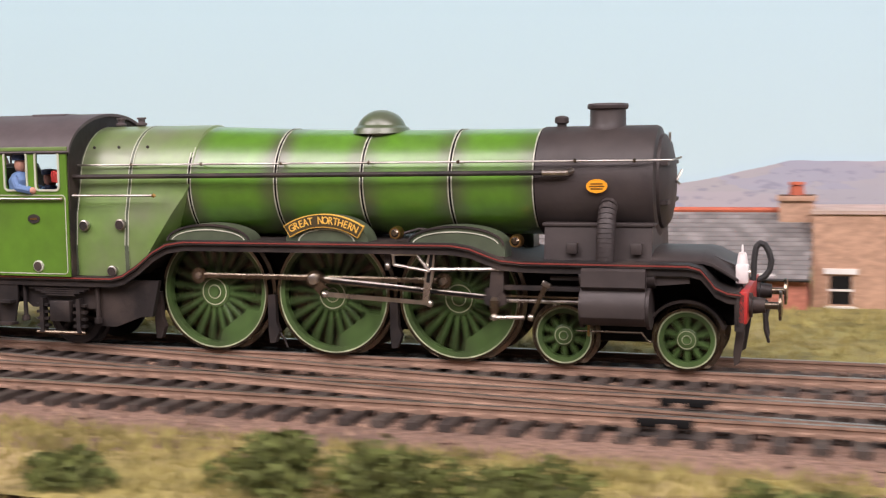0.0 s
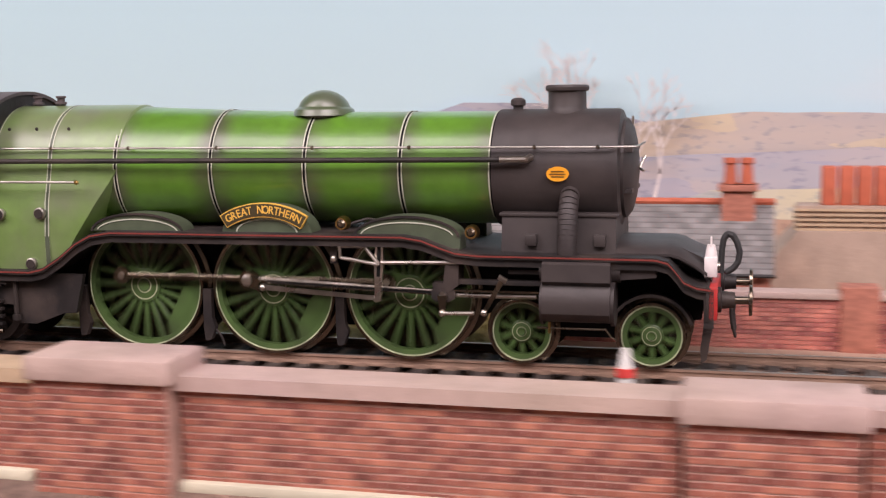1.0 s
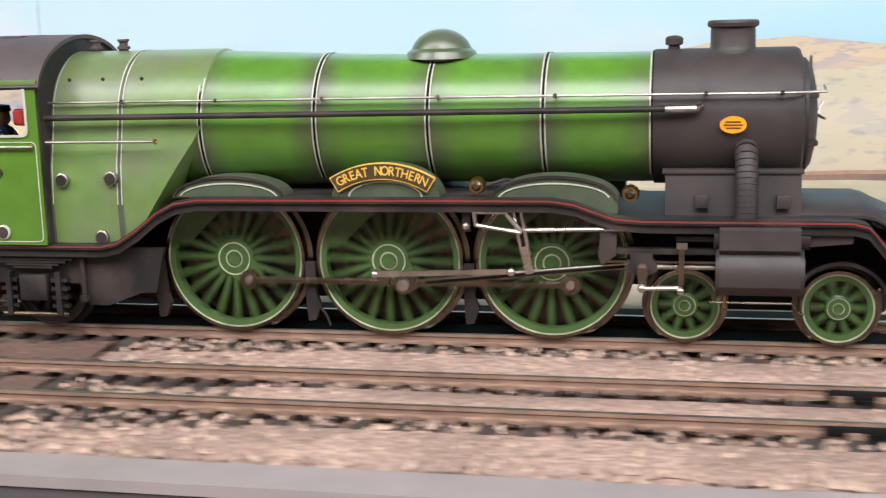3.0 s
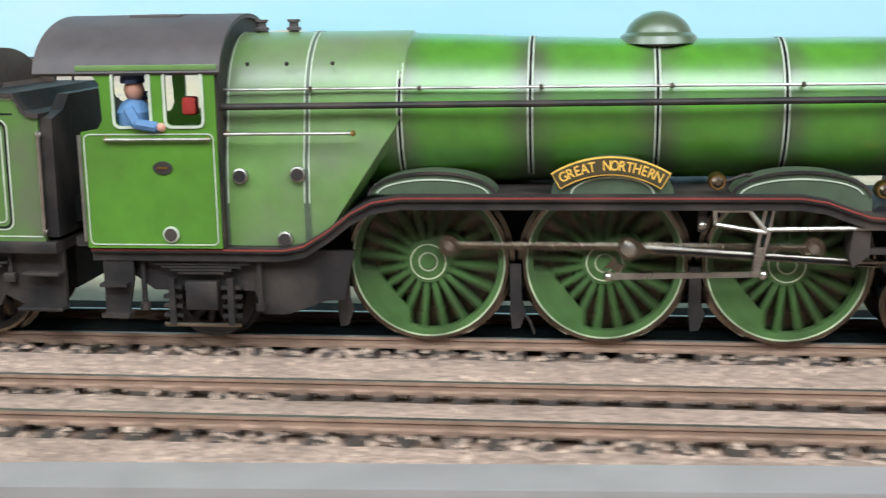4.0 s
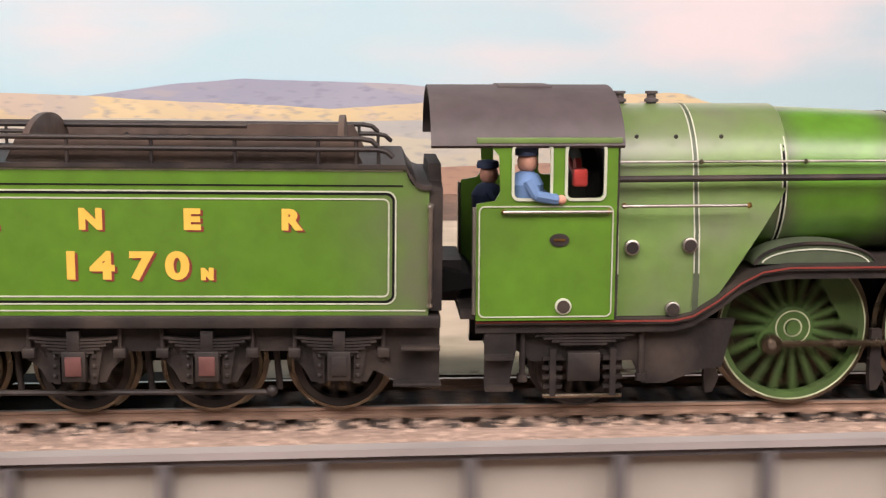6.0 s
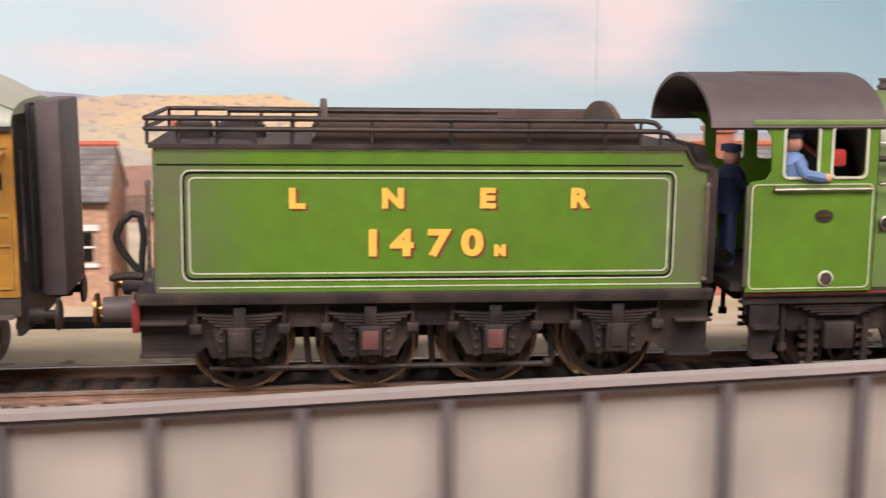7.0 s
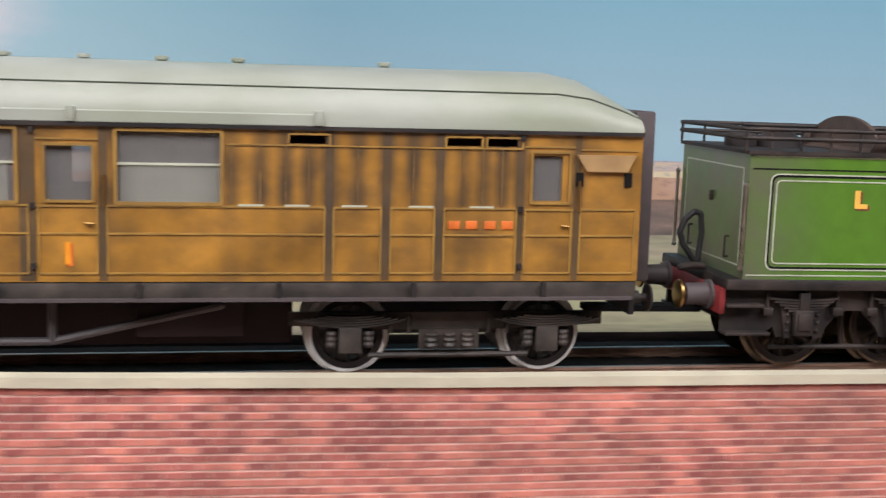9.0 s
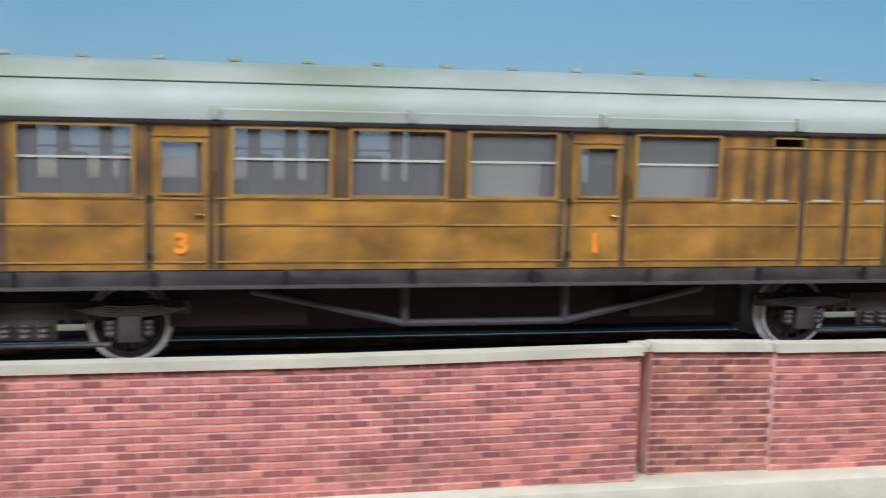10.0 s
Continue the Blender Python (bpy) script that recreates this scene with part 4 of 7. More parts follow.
part("plinth", box(B(), 1700, 2100, WALL_Y - 5, WALL_Y + 2, -24, -6.6, 0.4), COPING_PALE, parapet_b, "pale stone plinth")
# ---- locomotive; x forward from the leading axle, z up from the rail ----
loco = thing("steam_locomotive", "apple green express steam locomotive with black smokebox", "locomotive")
LINE_PALE = material("wheel_lining", (0.5, 0.56, 0.36), 0.4, vary=0.2, bump=0.0, dirt=(0.08, 0.1, 0.05), dirt_amount=0.8, dirt_scale=200)
WHEELS = []  # (object, radius, x, phase)


def wheelset(parent, name, x, r, spokes, rim_mat, hub_r, crank, tyre_mat, spoke_w, label="", lined=True):
    """Two spoked wheels on an axle, centred on the axle so that it can turn."""
    ax = new(name)
    ax.parent = parent
    ax.empty_display_size = 0.005
    ax.matrix_basis = pose(x * MM, 0, r * MM)
    tagged(ax, label)
    part("axle", lathe(B(), [(-8, 1.2), (8, 1.2)], (0, 0, 0), "y", 12), FRAME, ax)
    for s in (-1, 1):
        yo, yi = s * 9.7, s * 7.3
        bm = B()
        # tread with flange on the inner side
        lathe(bm, [(s * 6.8, r + 0.9), (s * 7.3, r + 0.9), (s * 7.5, r + 0.1), (yo, r), (yo, r - 0.5), (s * 9.5, r - 0.55), (s * 6.8, r - 1.0)] if s > 0 else
              [(s * 6.8, r - 1.0), (s * 9.5, r - 0.55), (yo, r - 0.5), (yo, r), (s * 7.5, r + 0.1), (s * 7.3, r + 0.9), (s * 6.8, r + 0.9)], (0, 0, 0), "y", 56)
        tyre = part("tyre", bm, tyre_mat, ax, "worn tyre")
        bm = B()
        n = 56
        for k in range(n):
            a0, a1 = 2 * math.pi * k / n, 2 * math.pi * (k + 1) / n
            q = [bm.verts.new((rr * math.cos(a), yy, rr * math.sin(a))) for rr, yy in ((r - 0.5, s * 9.5), (r - 1.7, s * 9.4), (r - 1.8, s * 7.6), (r - 0.5, s * 7.6)) for a in (a0, a1)]
            for i in range(3):
                bm.faces.new((q[2 * i], q[2 * i + 1], q[2 * i + 3], q[2 * i + 2]))
        bmesh.ops.remove_doubles(bm, verts=bm.verts, dist=0.001)
        part("rim", bm, rim_mat, ax)
        if lined:
            bm = B()
            for k in range(n):
                a0, a1 = 2 * math.pi * k / n, 2 * math.pi * (k + 1) / n
                bm.faces.new([bm.verts.new((rr * math.cos(a), s * 9.56, rr * math.sin(a))) for rr, a in ((r - 0.5, a0), (r - 0.5, a1), (r - 0.82, a1), (r - 0.82, a0))])
            bmesh.ops.remove_doubles(bm, verts=bm.verts, dist=0.001)
            part("rim_lining", bm, LINE_PALE, ax, "fine pale lining")
        for k in range(spokes):
            a = 2 * math.pi * (k + 0.5) / spokes
            bm = B()
            c, d = Vector((math.cos(a), 0, math.sin(a))), Vector((-math.sin(a), 0, math.cos(a)))
            ring = []
            for rr, w in ((hub_r * 0.8, spoke_w), (r - 1.5, spoke_w * 0.72)):
                ring.append([bm.verts.new(c * rr + d * (w * p) + Vector((0, s * yy, 0))) for p, yy in ((-0.5, 8.9), (-0.25, 9.3), (0.25, 9.3), (0.5, 8.9), (0.25, 8.2), (-0.25, 8.2))])
            for i in range(6):
                bm.faces.new((ring[0][i], ring[0][(i + 1) % 6], ring[1][(i + 1) % 6], ring[1][i]))
            bm.faces.new(ring[0]), bm.faces.new(ring[1])
            part("spoke", bm, rim_mat, ax)
        hub = part("hub", lathe(B(), [(s * 7.6, hub_r), (s * 9.5, hub_r), (s * 9.7, hub_r * 0.86), (s * 9.75, hub_r * 0.45)] if s > 0 else [(s * 9.75, hub_r * 0.45), (s * 9.7, hub_r * 0.86), (s * 9.5, hub_r), (s * 7.6, hub_r)], (0, 0, 0), "y", 24), rim_mat, ax)
        part("axle_end", lathe(B(), [(s * 9.6 - 0.1, hub_r * 0.34), (s * 9.95 - 0.1, hub_r * 0.34), (s * 9.95, hub_r * 0.24)], (0, 0, 0), "y", 16), rim_mat, hub)
        if lined:
            bm = B()
            for r0, r1 in ((hub_r * 0.78, hub_r * 0.85), (hub_r * 0.38, hub_r * 0.46)):
                for k in range(24):
                    a0, a1 = 2 * math.pi * k / 24, 2 * math.pi * (k + 1) / 24
                    bm.faces.new([bm.verts.new((q * math.cos(a), s * 9.79, q * math.sin(a))) for q, a in ((r0, a0), (r0, a1), (r1, a1), (r1, a0))])
            part("hub_lining", bm, LINE_PALE, hub, "fine pale ring")
        if crank:
            bm = B()
            slab(bm, arc(0, 0, hub_r, 100, 260, 8) + arc(crank, 0, 2.0, -80, 80, 8), s * 8.2, s * 9.6)
            part("crank_boss", bm, rim_mat, ax)
            bm = slab(B(), arc(0, 0, r - 1.6, 145, 215, 8) + [(-(r - 4.2) * math.cos(radians(30)), -(r - 4.2) * 0.5), (-(r - 4.2) * math.cos(radians(30)), (r - 4.2) * 0.5)], s * 8.3, s * 9.35)
            part("balance_weight", bm, rim_mat, ax)
    WHEELS.append((ax, r))
    return ax


DRIVERS = (-47.5, -76.5, -105.5)
RD, CRANK = 13.35, 4.8
for x in DRIVERS:
    wheelset(loco, "driving_wheel", x, RD, 20, GREEN_WHEEL, 3.6, CRANK, RODS, 1.25, "large green spoked driving wheel")
for x in (0, -25):
    wheelset(loco, "bogie_wheel", x, 6.35, 10, GREEN_WHEEL, 2.2, 0, RODS, 1.25, "small green spoked bogie wheel")
wheelset(loco, "trailing_wheel", -142.5, 7.3, 12, FRAME, 2.2, 0, FRAME, 1.2, "dark trailing wheel", False)

# frames between the wheels
part("main_frame", slab(B(), [(-150, 8), (-118, 8), (-112, 13), (-40, 13), (-34, 9), (9, 9), (10.5, 16), (3, 21), (-35, 22), (-41, 24), (-108, 25), (-118, 18), (-150, 16)], -5.5, 5.5), LINE_BLACK, loco, smooth=False)
part("frame_keel", box(B(), -112, -38, -4.5, 4.5, 5.5, 13.5), LINE_BLACK, loco, smooth=False)
part("bogie_frame", slab(B(), [(-30, 5), (4, 5), (4, 9.5), (-10, 11), (-20, 11), (-30, 9.5)], -6, 6), LINE_BLACK, loco, smooth=False)

# boiler
CZ = 37.7
part("boiler_barrel", lathe(B(), [(-118, 12.6), (-109.3, 12.9), (-88.5, 12.0), (-68.5, 11.4), (-30.5, 11.2)], (0, 0, CZ), "x", 64), BOILER_GREEN, loco)


def firebox():
    half = [(15.4, 17), (15.6, 24), (15.0, 31), (14.0, 35)] + arc(0, 37.8, 13.25, 3, 90, 14, 13.2)
    sec = [(-y, z) for y, z in half] + [(y, z) for y, z in reversed(half[:-1])]
    bm = B()

    def front(z):
        return -108.6 - max(0.0, 38 - z) * 0.66
    stations = [lambda z: -138.6, lambda z: -128.0 + 0.0 * z, lambda z: front(z) - 6 if front(z) - 6 > -127 else -127.0 + 0.2, front]
    rings = []
    for k, f in enumerate(stations):
        ring = []
        for y, z in sec:
            yy = y if k < 3 else y * 0.97
            ring.append(bm.verts.new((f(z), yy, z)))
        rings.append(ring)
    for a, b in zip(rings, rings[1:]):
        for i in range(len(sec) - 1):
            bm.faces.new((a[i], a[i + 1], b[i + 1], b[i]))
    # slanted front, closing down to the barrel
    inner = [bm.verts.new((front(z) + 1.5, y * 0.76, CZ + (z - CZ) * 0.9)) for y, z in sec]
    for i in range(len(sec) - 1):
        bm.faces.new((rings[-1][i], rings[-1][i + 1], inner[i + 1], inner[i]))
    bm.faces.new(inner)
    return bm


part("firebox", firebox(), GREEN_DULL, loco, "dusty green wide firebox")
bm = lathe(B(), [(-30.5, 11.55), (-7.3, 11.55), (-6.6, 11.2), (-6.4, 10.6), (-6.2, 10.2)], (0, 0, CZ), "x", 64)
smokebox = part("smokebox", bm, BLACK, loco, "matt black smokebox")
part("smokebox_door", lathe(B(), [(-6.4, 9.8), (-5.6, 9.7), (-4.6, 8.4), (-3.9, 5.5), (-3.5, 2.0), (-3.4, 0.5)], (0, 0, CZ), "x", 40), BLACK, smokebox)
for dz, a in ((0, 60), (0.3, 190)):
    part("door_dart", rod(B(), (-3.4, 0, CZ), (-2.4, 2.6 * math.cos(radians(a)), CZ + 2.6 * math.sin(radians(a))), 0.25), STEEL, smokebox)
part("hinge_strap", box(B(), -5.4, -4.0, -8.5, 8.5, CZ + 3.4, CZ + 4.2), BLACK, smokebox)
part("hinge_strap", box(B(), -5.4, -4.0, -8.5, 8.5, CZ - 4.4, CZ - 3.6), BLACK, smokebox)
part("lamp_iron", box(B(), -4.9, -4.5, -0.5, 0.5, CZ + 6.5, CZ + 10.0), STEEL, smokebox)


def band(x, r, zmin=-90, mat=WHITE, w=0.75):
    bm = B()
    n = 40
    ang = [radians(zmin + (180 - 2 * zmin) * i / n) for i in range(n + 1)]
    for i in range(n):
        q = []
        for a in (ang[i], ang[i + 1]):
            for xx in (x - w / 2, x + w / 2):
                q.append(bm.verts.new((xx, (r + 0.1) * math.cos(a), CZ + (r + 0.1) * math.sin(a))))
        bm.faces.new((q[0], q[1], q[3], q[2]))
    bmesh.ops.remove_doubles(bm, verts=bm.verts, dist=0.0005)
    return bm


for x, r in ((-109.3, 12.92), (-88.5, 12.02), (-68.5, 11.42), (-48.7, 11.32), (-30.6, 11.24)):
    bd = part("boiler_band", band(x, r, -55, LINE_BLACK, 1.0), LINE_BLACK, loco, "lined boiler band")
    for e in (-0.36, 0.36):
        part("band_line", band(x + e, r + 0.04, -55, WHITE, 0.26), WHITE, bd, "white line")


def firebox_band(x, w):
    half = [(15.4, 17), (15.6, 24), (15.0, 31), (14.0, 35)] + arc(0, 37.8, 13.25, 3, 90, 14, 13.2)
    sec = [(-y, z) for y, z in half] + [(y, z) for y, z in reversed(half[:-1])]
    bm = B()
    a, b = [[bm.verts.new((xx, y * 1.006, z + 0.06)) for y, z in sec] for xx in (x - w / 2, x + w / 2)]
    for i in range(len(sec) - 1):
        bm.faces.new((a[i], a[i + 1], b[i + 1], b[i]))
    return bm


for x in (-124.2, -137.6):
    bd = part("firebox_band", firebox_band(x, 1.0), SPLASH, loco, "worn lined band")
    for e in (-0.4, 0.4):
        q = firebox_band(x + e, 0.22)
        bmesh.ops.translate(q, verts=q.verts, vec=(0, 0, 0.03))
        part("band_line", q, WHITE, bd)

bm = ball(B(), (-68.0, 0, 48.9), 5.6, 3, 1.0, 0.95, 0.84)
dome = part("dome", bm, DOME, loco, "rounded green dome with grimy flank")
part("dome_flange", lathe(B(), [(-1.2, 6.6), (0, 6.1), (0.6, 5.2)], (-68.0, 0, 49.6), "z", 32), DOME, dome)
part("chimney", lathe(B(), [(-4.9, 5.6), (-3.6, 5.0), (-2.8, 4.2), (-2.0, 3.75), (1.1, 3.7), (1.3, 4.2), (1.9, 4.3), (2.3, 4.1), (2.4, 3.4), (1.2, 3.2)], (-17.5, 0, 51.5), "z", 36), BLACK, loco)
part("snifting_valve", lathe(B(), [(-2, 1.0), (-0.2, 1.0), (0.0, 1.5), (1.0, 1.5), (1.3, 1.2), (1.5, 0.4)], (-27.3, 0, 50.0), "z", 16), BLACK, loco)
for x in (-134.6, -129.0):
    part("safety_valve", lathe(B(), [(-1, 0.9), (0.6, 0.9), (0.7, 1.25), (1.1, 1.25), (1.3, 0.8), (2.0, 0.8), (2.1, 1.1), (2.5, 1.1)], (x, 0, 50.6), "z", 14), ROOFCAB, loco)
for x in (-134, -127.5, -120):
    part("washout_plug", ball(B(), (x, -12.2, 46.2), 0.4, 1), FRAME, loco)

# handrails and pipes along the boiler
part("boiler_handrail", pipe(B(), [(-139, -13.9, 42.2), (-108, -13.2, 42.2), (-68, -12.2, 42.2), (-8, -12.1, 42.2), (-3, -9.5, 42.2), (-2.4, 0, 42.6)], 0.22), HANDRAIL, loco, "thin steel handrail")
for x, y in ((-138, -13.9), (-123.5, -13.6), (-106, -13.1), (-86.7, -12.6), (-66.4, -12.2), (-46.5, -12.2), (-22, -12.1), (-10, -12.1)):
    k = part("handrail_knob", rod(B(), (x, y + 1.6, 42.2), (x, y, 42.2), 0.25, 6), RODS, loco)
    part("knob_ball", ball(B(), (x, y, 42.2), 0.48, 1), RODS, k)
part("ejector_pipe", rod(B(), (-139, -15.6, 39.6), (-25.5, -12.8, 39.9), 0.55, 10), FRAME, loco, "dark ejector pipe")
part("pipe_elbow", pipe(B(), [(-28.5, -12.9, 39.9), (-23.5, -12.7, 39.9), (-22.8, -11.4, 40.3)], 0.68, 10), STEEL, loco, "bright pipe end")
part("firebox_handrail", rod(B(), (-137, -17.0, 35.4), (-116, -16.6, 35.4), 0.26), HANDRAIL, loco)
for x in (-136.6, -116.2):
    part("handrail_knob", ball(B(), (x, -16.6, 35.4), 0.55, 1), BRASS, loco)
for x, z in ((-135.0, 28.5), (-125.5, 28.8), (-128, 18.2)):
    p = part("washout_plug", lathe(B(), [(-15.4, 1.25), (-16.2, 1.25), (-16.35, 1.0)], (x, 0, z), "y", 18), HANDRAIL, loco, "ringed washout plug")
    part("plug_centre", lathe(B(), [(-16.3, 1.02), (-16.45, 0.96)], (x, 0, z), "y", 18), FRAME, p)

# running plate, splashers, nameplate
PLATE_TOP = [(-160.5, 16.9), (-128, 16.9), (-124.8, 17.6), (-121, 19.9), (-117, 23.0), (-113.5, 24.8), (-109, 25.5), (-47, 25.6), (-43, 25.0), (-39.5, 23.7), (-36.5, 22.7),
             (-32, 22.3), (1, 22.2), (3.4, 21.6), (4.8, 20.0), (6.2, 18.2), (8.5, 17.2), (11, 16.9)]
plate = part("running_plate", ribbon(B(), PLATE_TOP, 0.9, -17, 17), FRAME, loco, "dark curving running plate")
part("valance", ribbon(B(), [(x, z - 0.85) for x, z in PLATE_TOP], 1.5, -16.4, -15.8), FRAME, plate)
part("valance_line", ribbon(B(), [(x, z - 0.25) for x, z in PLATE_TOP], 0.3, -17.12, -16.98), LINE_RED, plate, "thin red lining")
part("valance", ribbon(B(), [(x, z - 0.85) for x, z in PLATE_TOP], 1.5, 15.8, 16.4), FRAME, plate)
part("underside_plate", box(B(), -113, -75, -14.5, -13.5, 23.0, 23.9), SPLASH, plate)
for cx, half, top, low in ((-104, 10.4, 29.1, 25.4), (-46.6, 10.6, 29.2, 24.2)):
    for s in (-1, 1):
        pts = arc(cx, 25.2, half, 0, 180, 18, top - 25.2)
        sp = part("splasher", slab(B(), pts + [(cx - half, low), (cx + half, low - (1.5 if cx > -60 else 0))], s * 9.5, s * 14.6), SPLASH, loco, "dull green lined splasher")
        part("splasher_beading", slab(B(), arc(cx, 25.2, half, 0, 180, 18, top - 25.2) + arc(cx, 25.2, half - 0.45, 180, 0, 18, top - 25.65), s * 14.6, s * 14.95), FRAME, sp)
        part("splasher_line", slab(B(), arc(cx, 25.2, half - 1.2, 8, 172, 18, top - 26.4) + arc(cx, 25.2, half - 1.45, 172, 8, 18, top - 26.65), s * 14.6, s * 14.75), WHITE, sp)
for s in (-1, 1):
    cx = -75.5
    pts = arc(cx, 25.2, 9.6, 0, 180, 18, 5.9)
    sp = part("splasher", slab(B(), pts, s * 9.5, s * 14.6), SPLASH, loco, "dull green splasher under the nameplate")
    part("splasher_line", slab(B(), arc(cx, 25.5, 6.6, 2, 178, 16, 2.8) + arc(cx, 25.5, 6.3, 178, 2, 16, 2.5), s * 14.6, s * 14.75), WHITE, sp)
NAME_R, NAME_Z = 17.6, 13.9
np_pts = arc(-75.8, NAME_Z, NAME_R, 58, 122, 18) + arc(-75.8, NAME_Z, NAME_R - 2.9, 122, 58, 18)
name_plate = part("nameplate", slab(B(), np_pts, -15.5, -14.7), GOLD, loco, "curved brass nameplate with black ground")
np_in = arc(-75.8, NAME_Z, NAME_R - 0.2, 58.6, 121.4, 18) + arc(-75.8, NAME_Z, NAME_R - 2.7, 121.4, 58.6, 18)
part("nameplate_ground", slab(B(), np_in, -15.58, -15.3), PLATE, name_plate)
NAME = "GREAT NORTHERN"
for i, ch in enumerate(NAME):
    if ch == " ":
        continue
    a = 90 + (len(NAME) - 1) / 2 * 4.15 - i * 4.15
    o = text_part("letter", ch, 2.25, GOLD, name_plate, -75.8 + (NAME_R - 1.45) * math.cos(radians(a)), -15.6, NAME_Z + (NAME_R - 1.45) * math.sin(radians(a)), 0.06, squash=0.82, bold=0.025)
    o.matrix_basis = o.matrix_basis @ pose(0, 0, 0, 0, 0, a - 90)

for x, y, z in ((-59.45, -14.4, 27.55), (-34.0, -12.6, 26.0)):
    v = part("lubricator_valve", lathe(B(), [(-1.4, 1.2), (0, 1.45), (0.5, 1.45), (0.7, 1.0)][::1], (x, y, z), "y", 18), BRASS, loco, "round brass valve")
    part("valve_wheel", lathe(B(), [(-1.8, 0.5), (-1.4, 0.9)], (x, y, z), "y", 12), RODS, v)
part("oil_pipe", pipe(B(), [(-58.5, -14, 27.3), (-55, -13, 28.3), (-53.5, -12, 28.0)], 0.3), FRAME, loco)

# smokebox saddle, steam pipe, front
part("smokebox_saddle", slab(B(), [(-12.4, 22), (12.4, 22), (11.2, 29.4), (-11.2, 29.4)], -28.4, -6.6, "x"), BLACK, loco, smooth=False)
part("saddle_flange", box(B(), -28.9, -6.2, -11.6, 11.6, 29.0, 29.7, 0.15), BLACK, loco)
for x in (-22.5, -9.5):
    part("saddle_bracket", box(B(), x - 1.1, x + 1.1, -13.4, -11.6, 23.6, 25.8, 0.2), BLACK, loco)
for s in (-1, 1):
    part("steam_pipe", pipe(B(), [(-15.4, s * (9.6 + 5.2 * math.sin(math.pi / 2 * (u / 14) ** 0.6)), 33.6 - 12.1 * u / 14) for u in range(15)], 1.85, 24), BLACK, loco, "smooth black outside steam pipe")
part("front_casing", slab(B(), [(-7, 21), (4.5, 21), (9.2, 18.4), (10, 17), (11, 17), (9.6, 21.4), (5, 23.4), (-7, 23.6)], -9.2, 9.2), BLACK, loco, smooth=False)


def casing_top():
    """The rounded cover over the front platform, falling towards the buffer beam."""
    bm = B()
    sec = [(-12.4, 22.5), (-11.4, 23.3), (-8, 24.1), (0, 24.5), (8, 24.1), (11.4, 23.3), (12.4, 22.5)]
    rings = [[bm.verts.new((x, y, z - d)) for y, z in sec] + [bm.verts.new((x, y, z - d - 0.5)) for y, z in reversed(sec)] for x, d in ((-7, 0), (3.4, 0.05), (5.2, 0.5), (8.2, 2.2), (10.2, 3.6))]
    for a, b in zip(rings, rings[1:]):
        for i in range(len(a)):
            k = (i + 1) % len(a)
            bm.faces.new((a[i], a[k], b[k], b[i]))
    bm.faces.new(rings[0]), bm.faces.new(rings[-1])
    return bm


part("front_casing_top", casing_top(), BLACK, loco, "rounded black front cover")
oval = part("works_plate", slab(B(), arc(0, 0, 2.15, 0, 345, 24, 1.4), -0.35, 0.1), ORANGE, loco, "orange oval works plate", at=(-17.6, -11.75, 37.15))
part("plate_mark", box(B(), -1.2, 1.2, -0.42, -0.3, 0.35, 0.6), BRASS, oval, smooth=False)
part("plate_mark", box(B(), -1.5, 1.5, -0.42, -0.3, -0.15, 0.1), BRASS, oval, smooth=False)
part("plate_mark", box(B(), -1.2, 1.2, -0.42, -0.3, -0.65, -0.4), BRASS, oval, smooth=False)

beam = part("buffer_beam", box(B(), 10.6, 12.2, -16.6, 16.6, 11.0, 17.0, 0.15), RED, loco, "red buffer beam with black edge")
part("beam_edge", box(B(), 10.2, 10.7, -16.9, 16.9, 10.7, 17.3, 0.1), FRAME, beam)
for s in (-1, 1):
    bs = part("buffer_stock", lathe(B(), [(12.2, 2.4), (12.8, 2.4), (12.9, 1.7), (15.0, 1.45), (15.2, 1.45)], (0, s * 11.4, 14.0), "x", 20), FRAME, loco)
    part("buffer_head", lathe(B(), [(15.0, 0.7), (17.6, 0.75), (17.8, 2.9), (18.3, 2.8), (18.5, 1.5)], (0, s * 11.4, 14.0), "x", 26), RODS, bs, "oily buffer head")
    part("guard_iron", slab(B(), [(9.4, 16), (11.4, 16), (11.2, 8), (10.2, 2), (9.2, 1.4), (9.0, 4), (9.6, 9)], s * 8.0, s * 9.0), FRAME, loco)
    part("front_step", slab(B(), [(9.8, 16.6), (11.6, 16.6), (11.6, 9.5), (9.8, 9.5)], s * 16.0, s * 16.6), FRAME, loco)
part("coupling_hook", pipe(B(), [(12, 0, 13.2), (14.5, 0, 13.2), (15, 0, 12), (14.6, 0, 10), (15, 0, 6.5)], 0.55), FRAME, loco)
part("coupling_link", pipe(B(), [(14.4, -1, 11), (14.6, -1.1, 7.8), (15.3, -0.8, 5.2)], 0.35), FRAME, loco)
lamp = part("front_lamp", box(B(), 9.6, 12.0, -12.2, -9.6, 18.2, 22.0, 0.3), LAMPWHITE, loco, "white headlamp on its bracket")
part("lamp_top", lathe(B(), [(0, 1.1), (1.2, 0.95), (2.2, 0.7)], (10.8, -10.9, 22.0), "z", 14), LAMPWHITE, lamp)
bm = B()
pipe(bm, [(10.8, -11.6, 23.9)] + [(10.8, -10.9 + 0.8 * math.cos(a), 24.2 + 1.4 * math.sin(a)) for a in np.linspace(math.pi, 0, 7)], 0.16)
part("lamp_handle", bm, LAMPWHITE, lamp)
part("lamp_lens", lathe(B(), [(12.0, 0.9), (12.4, 0.8)], (0, -10.9, 20.2), "x", 16), STEEL, lamp)
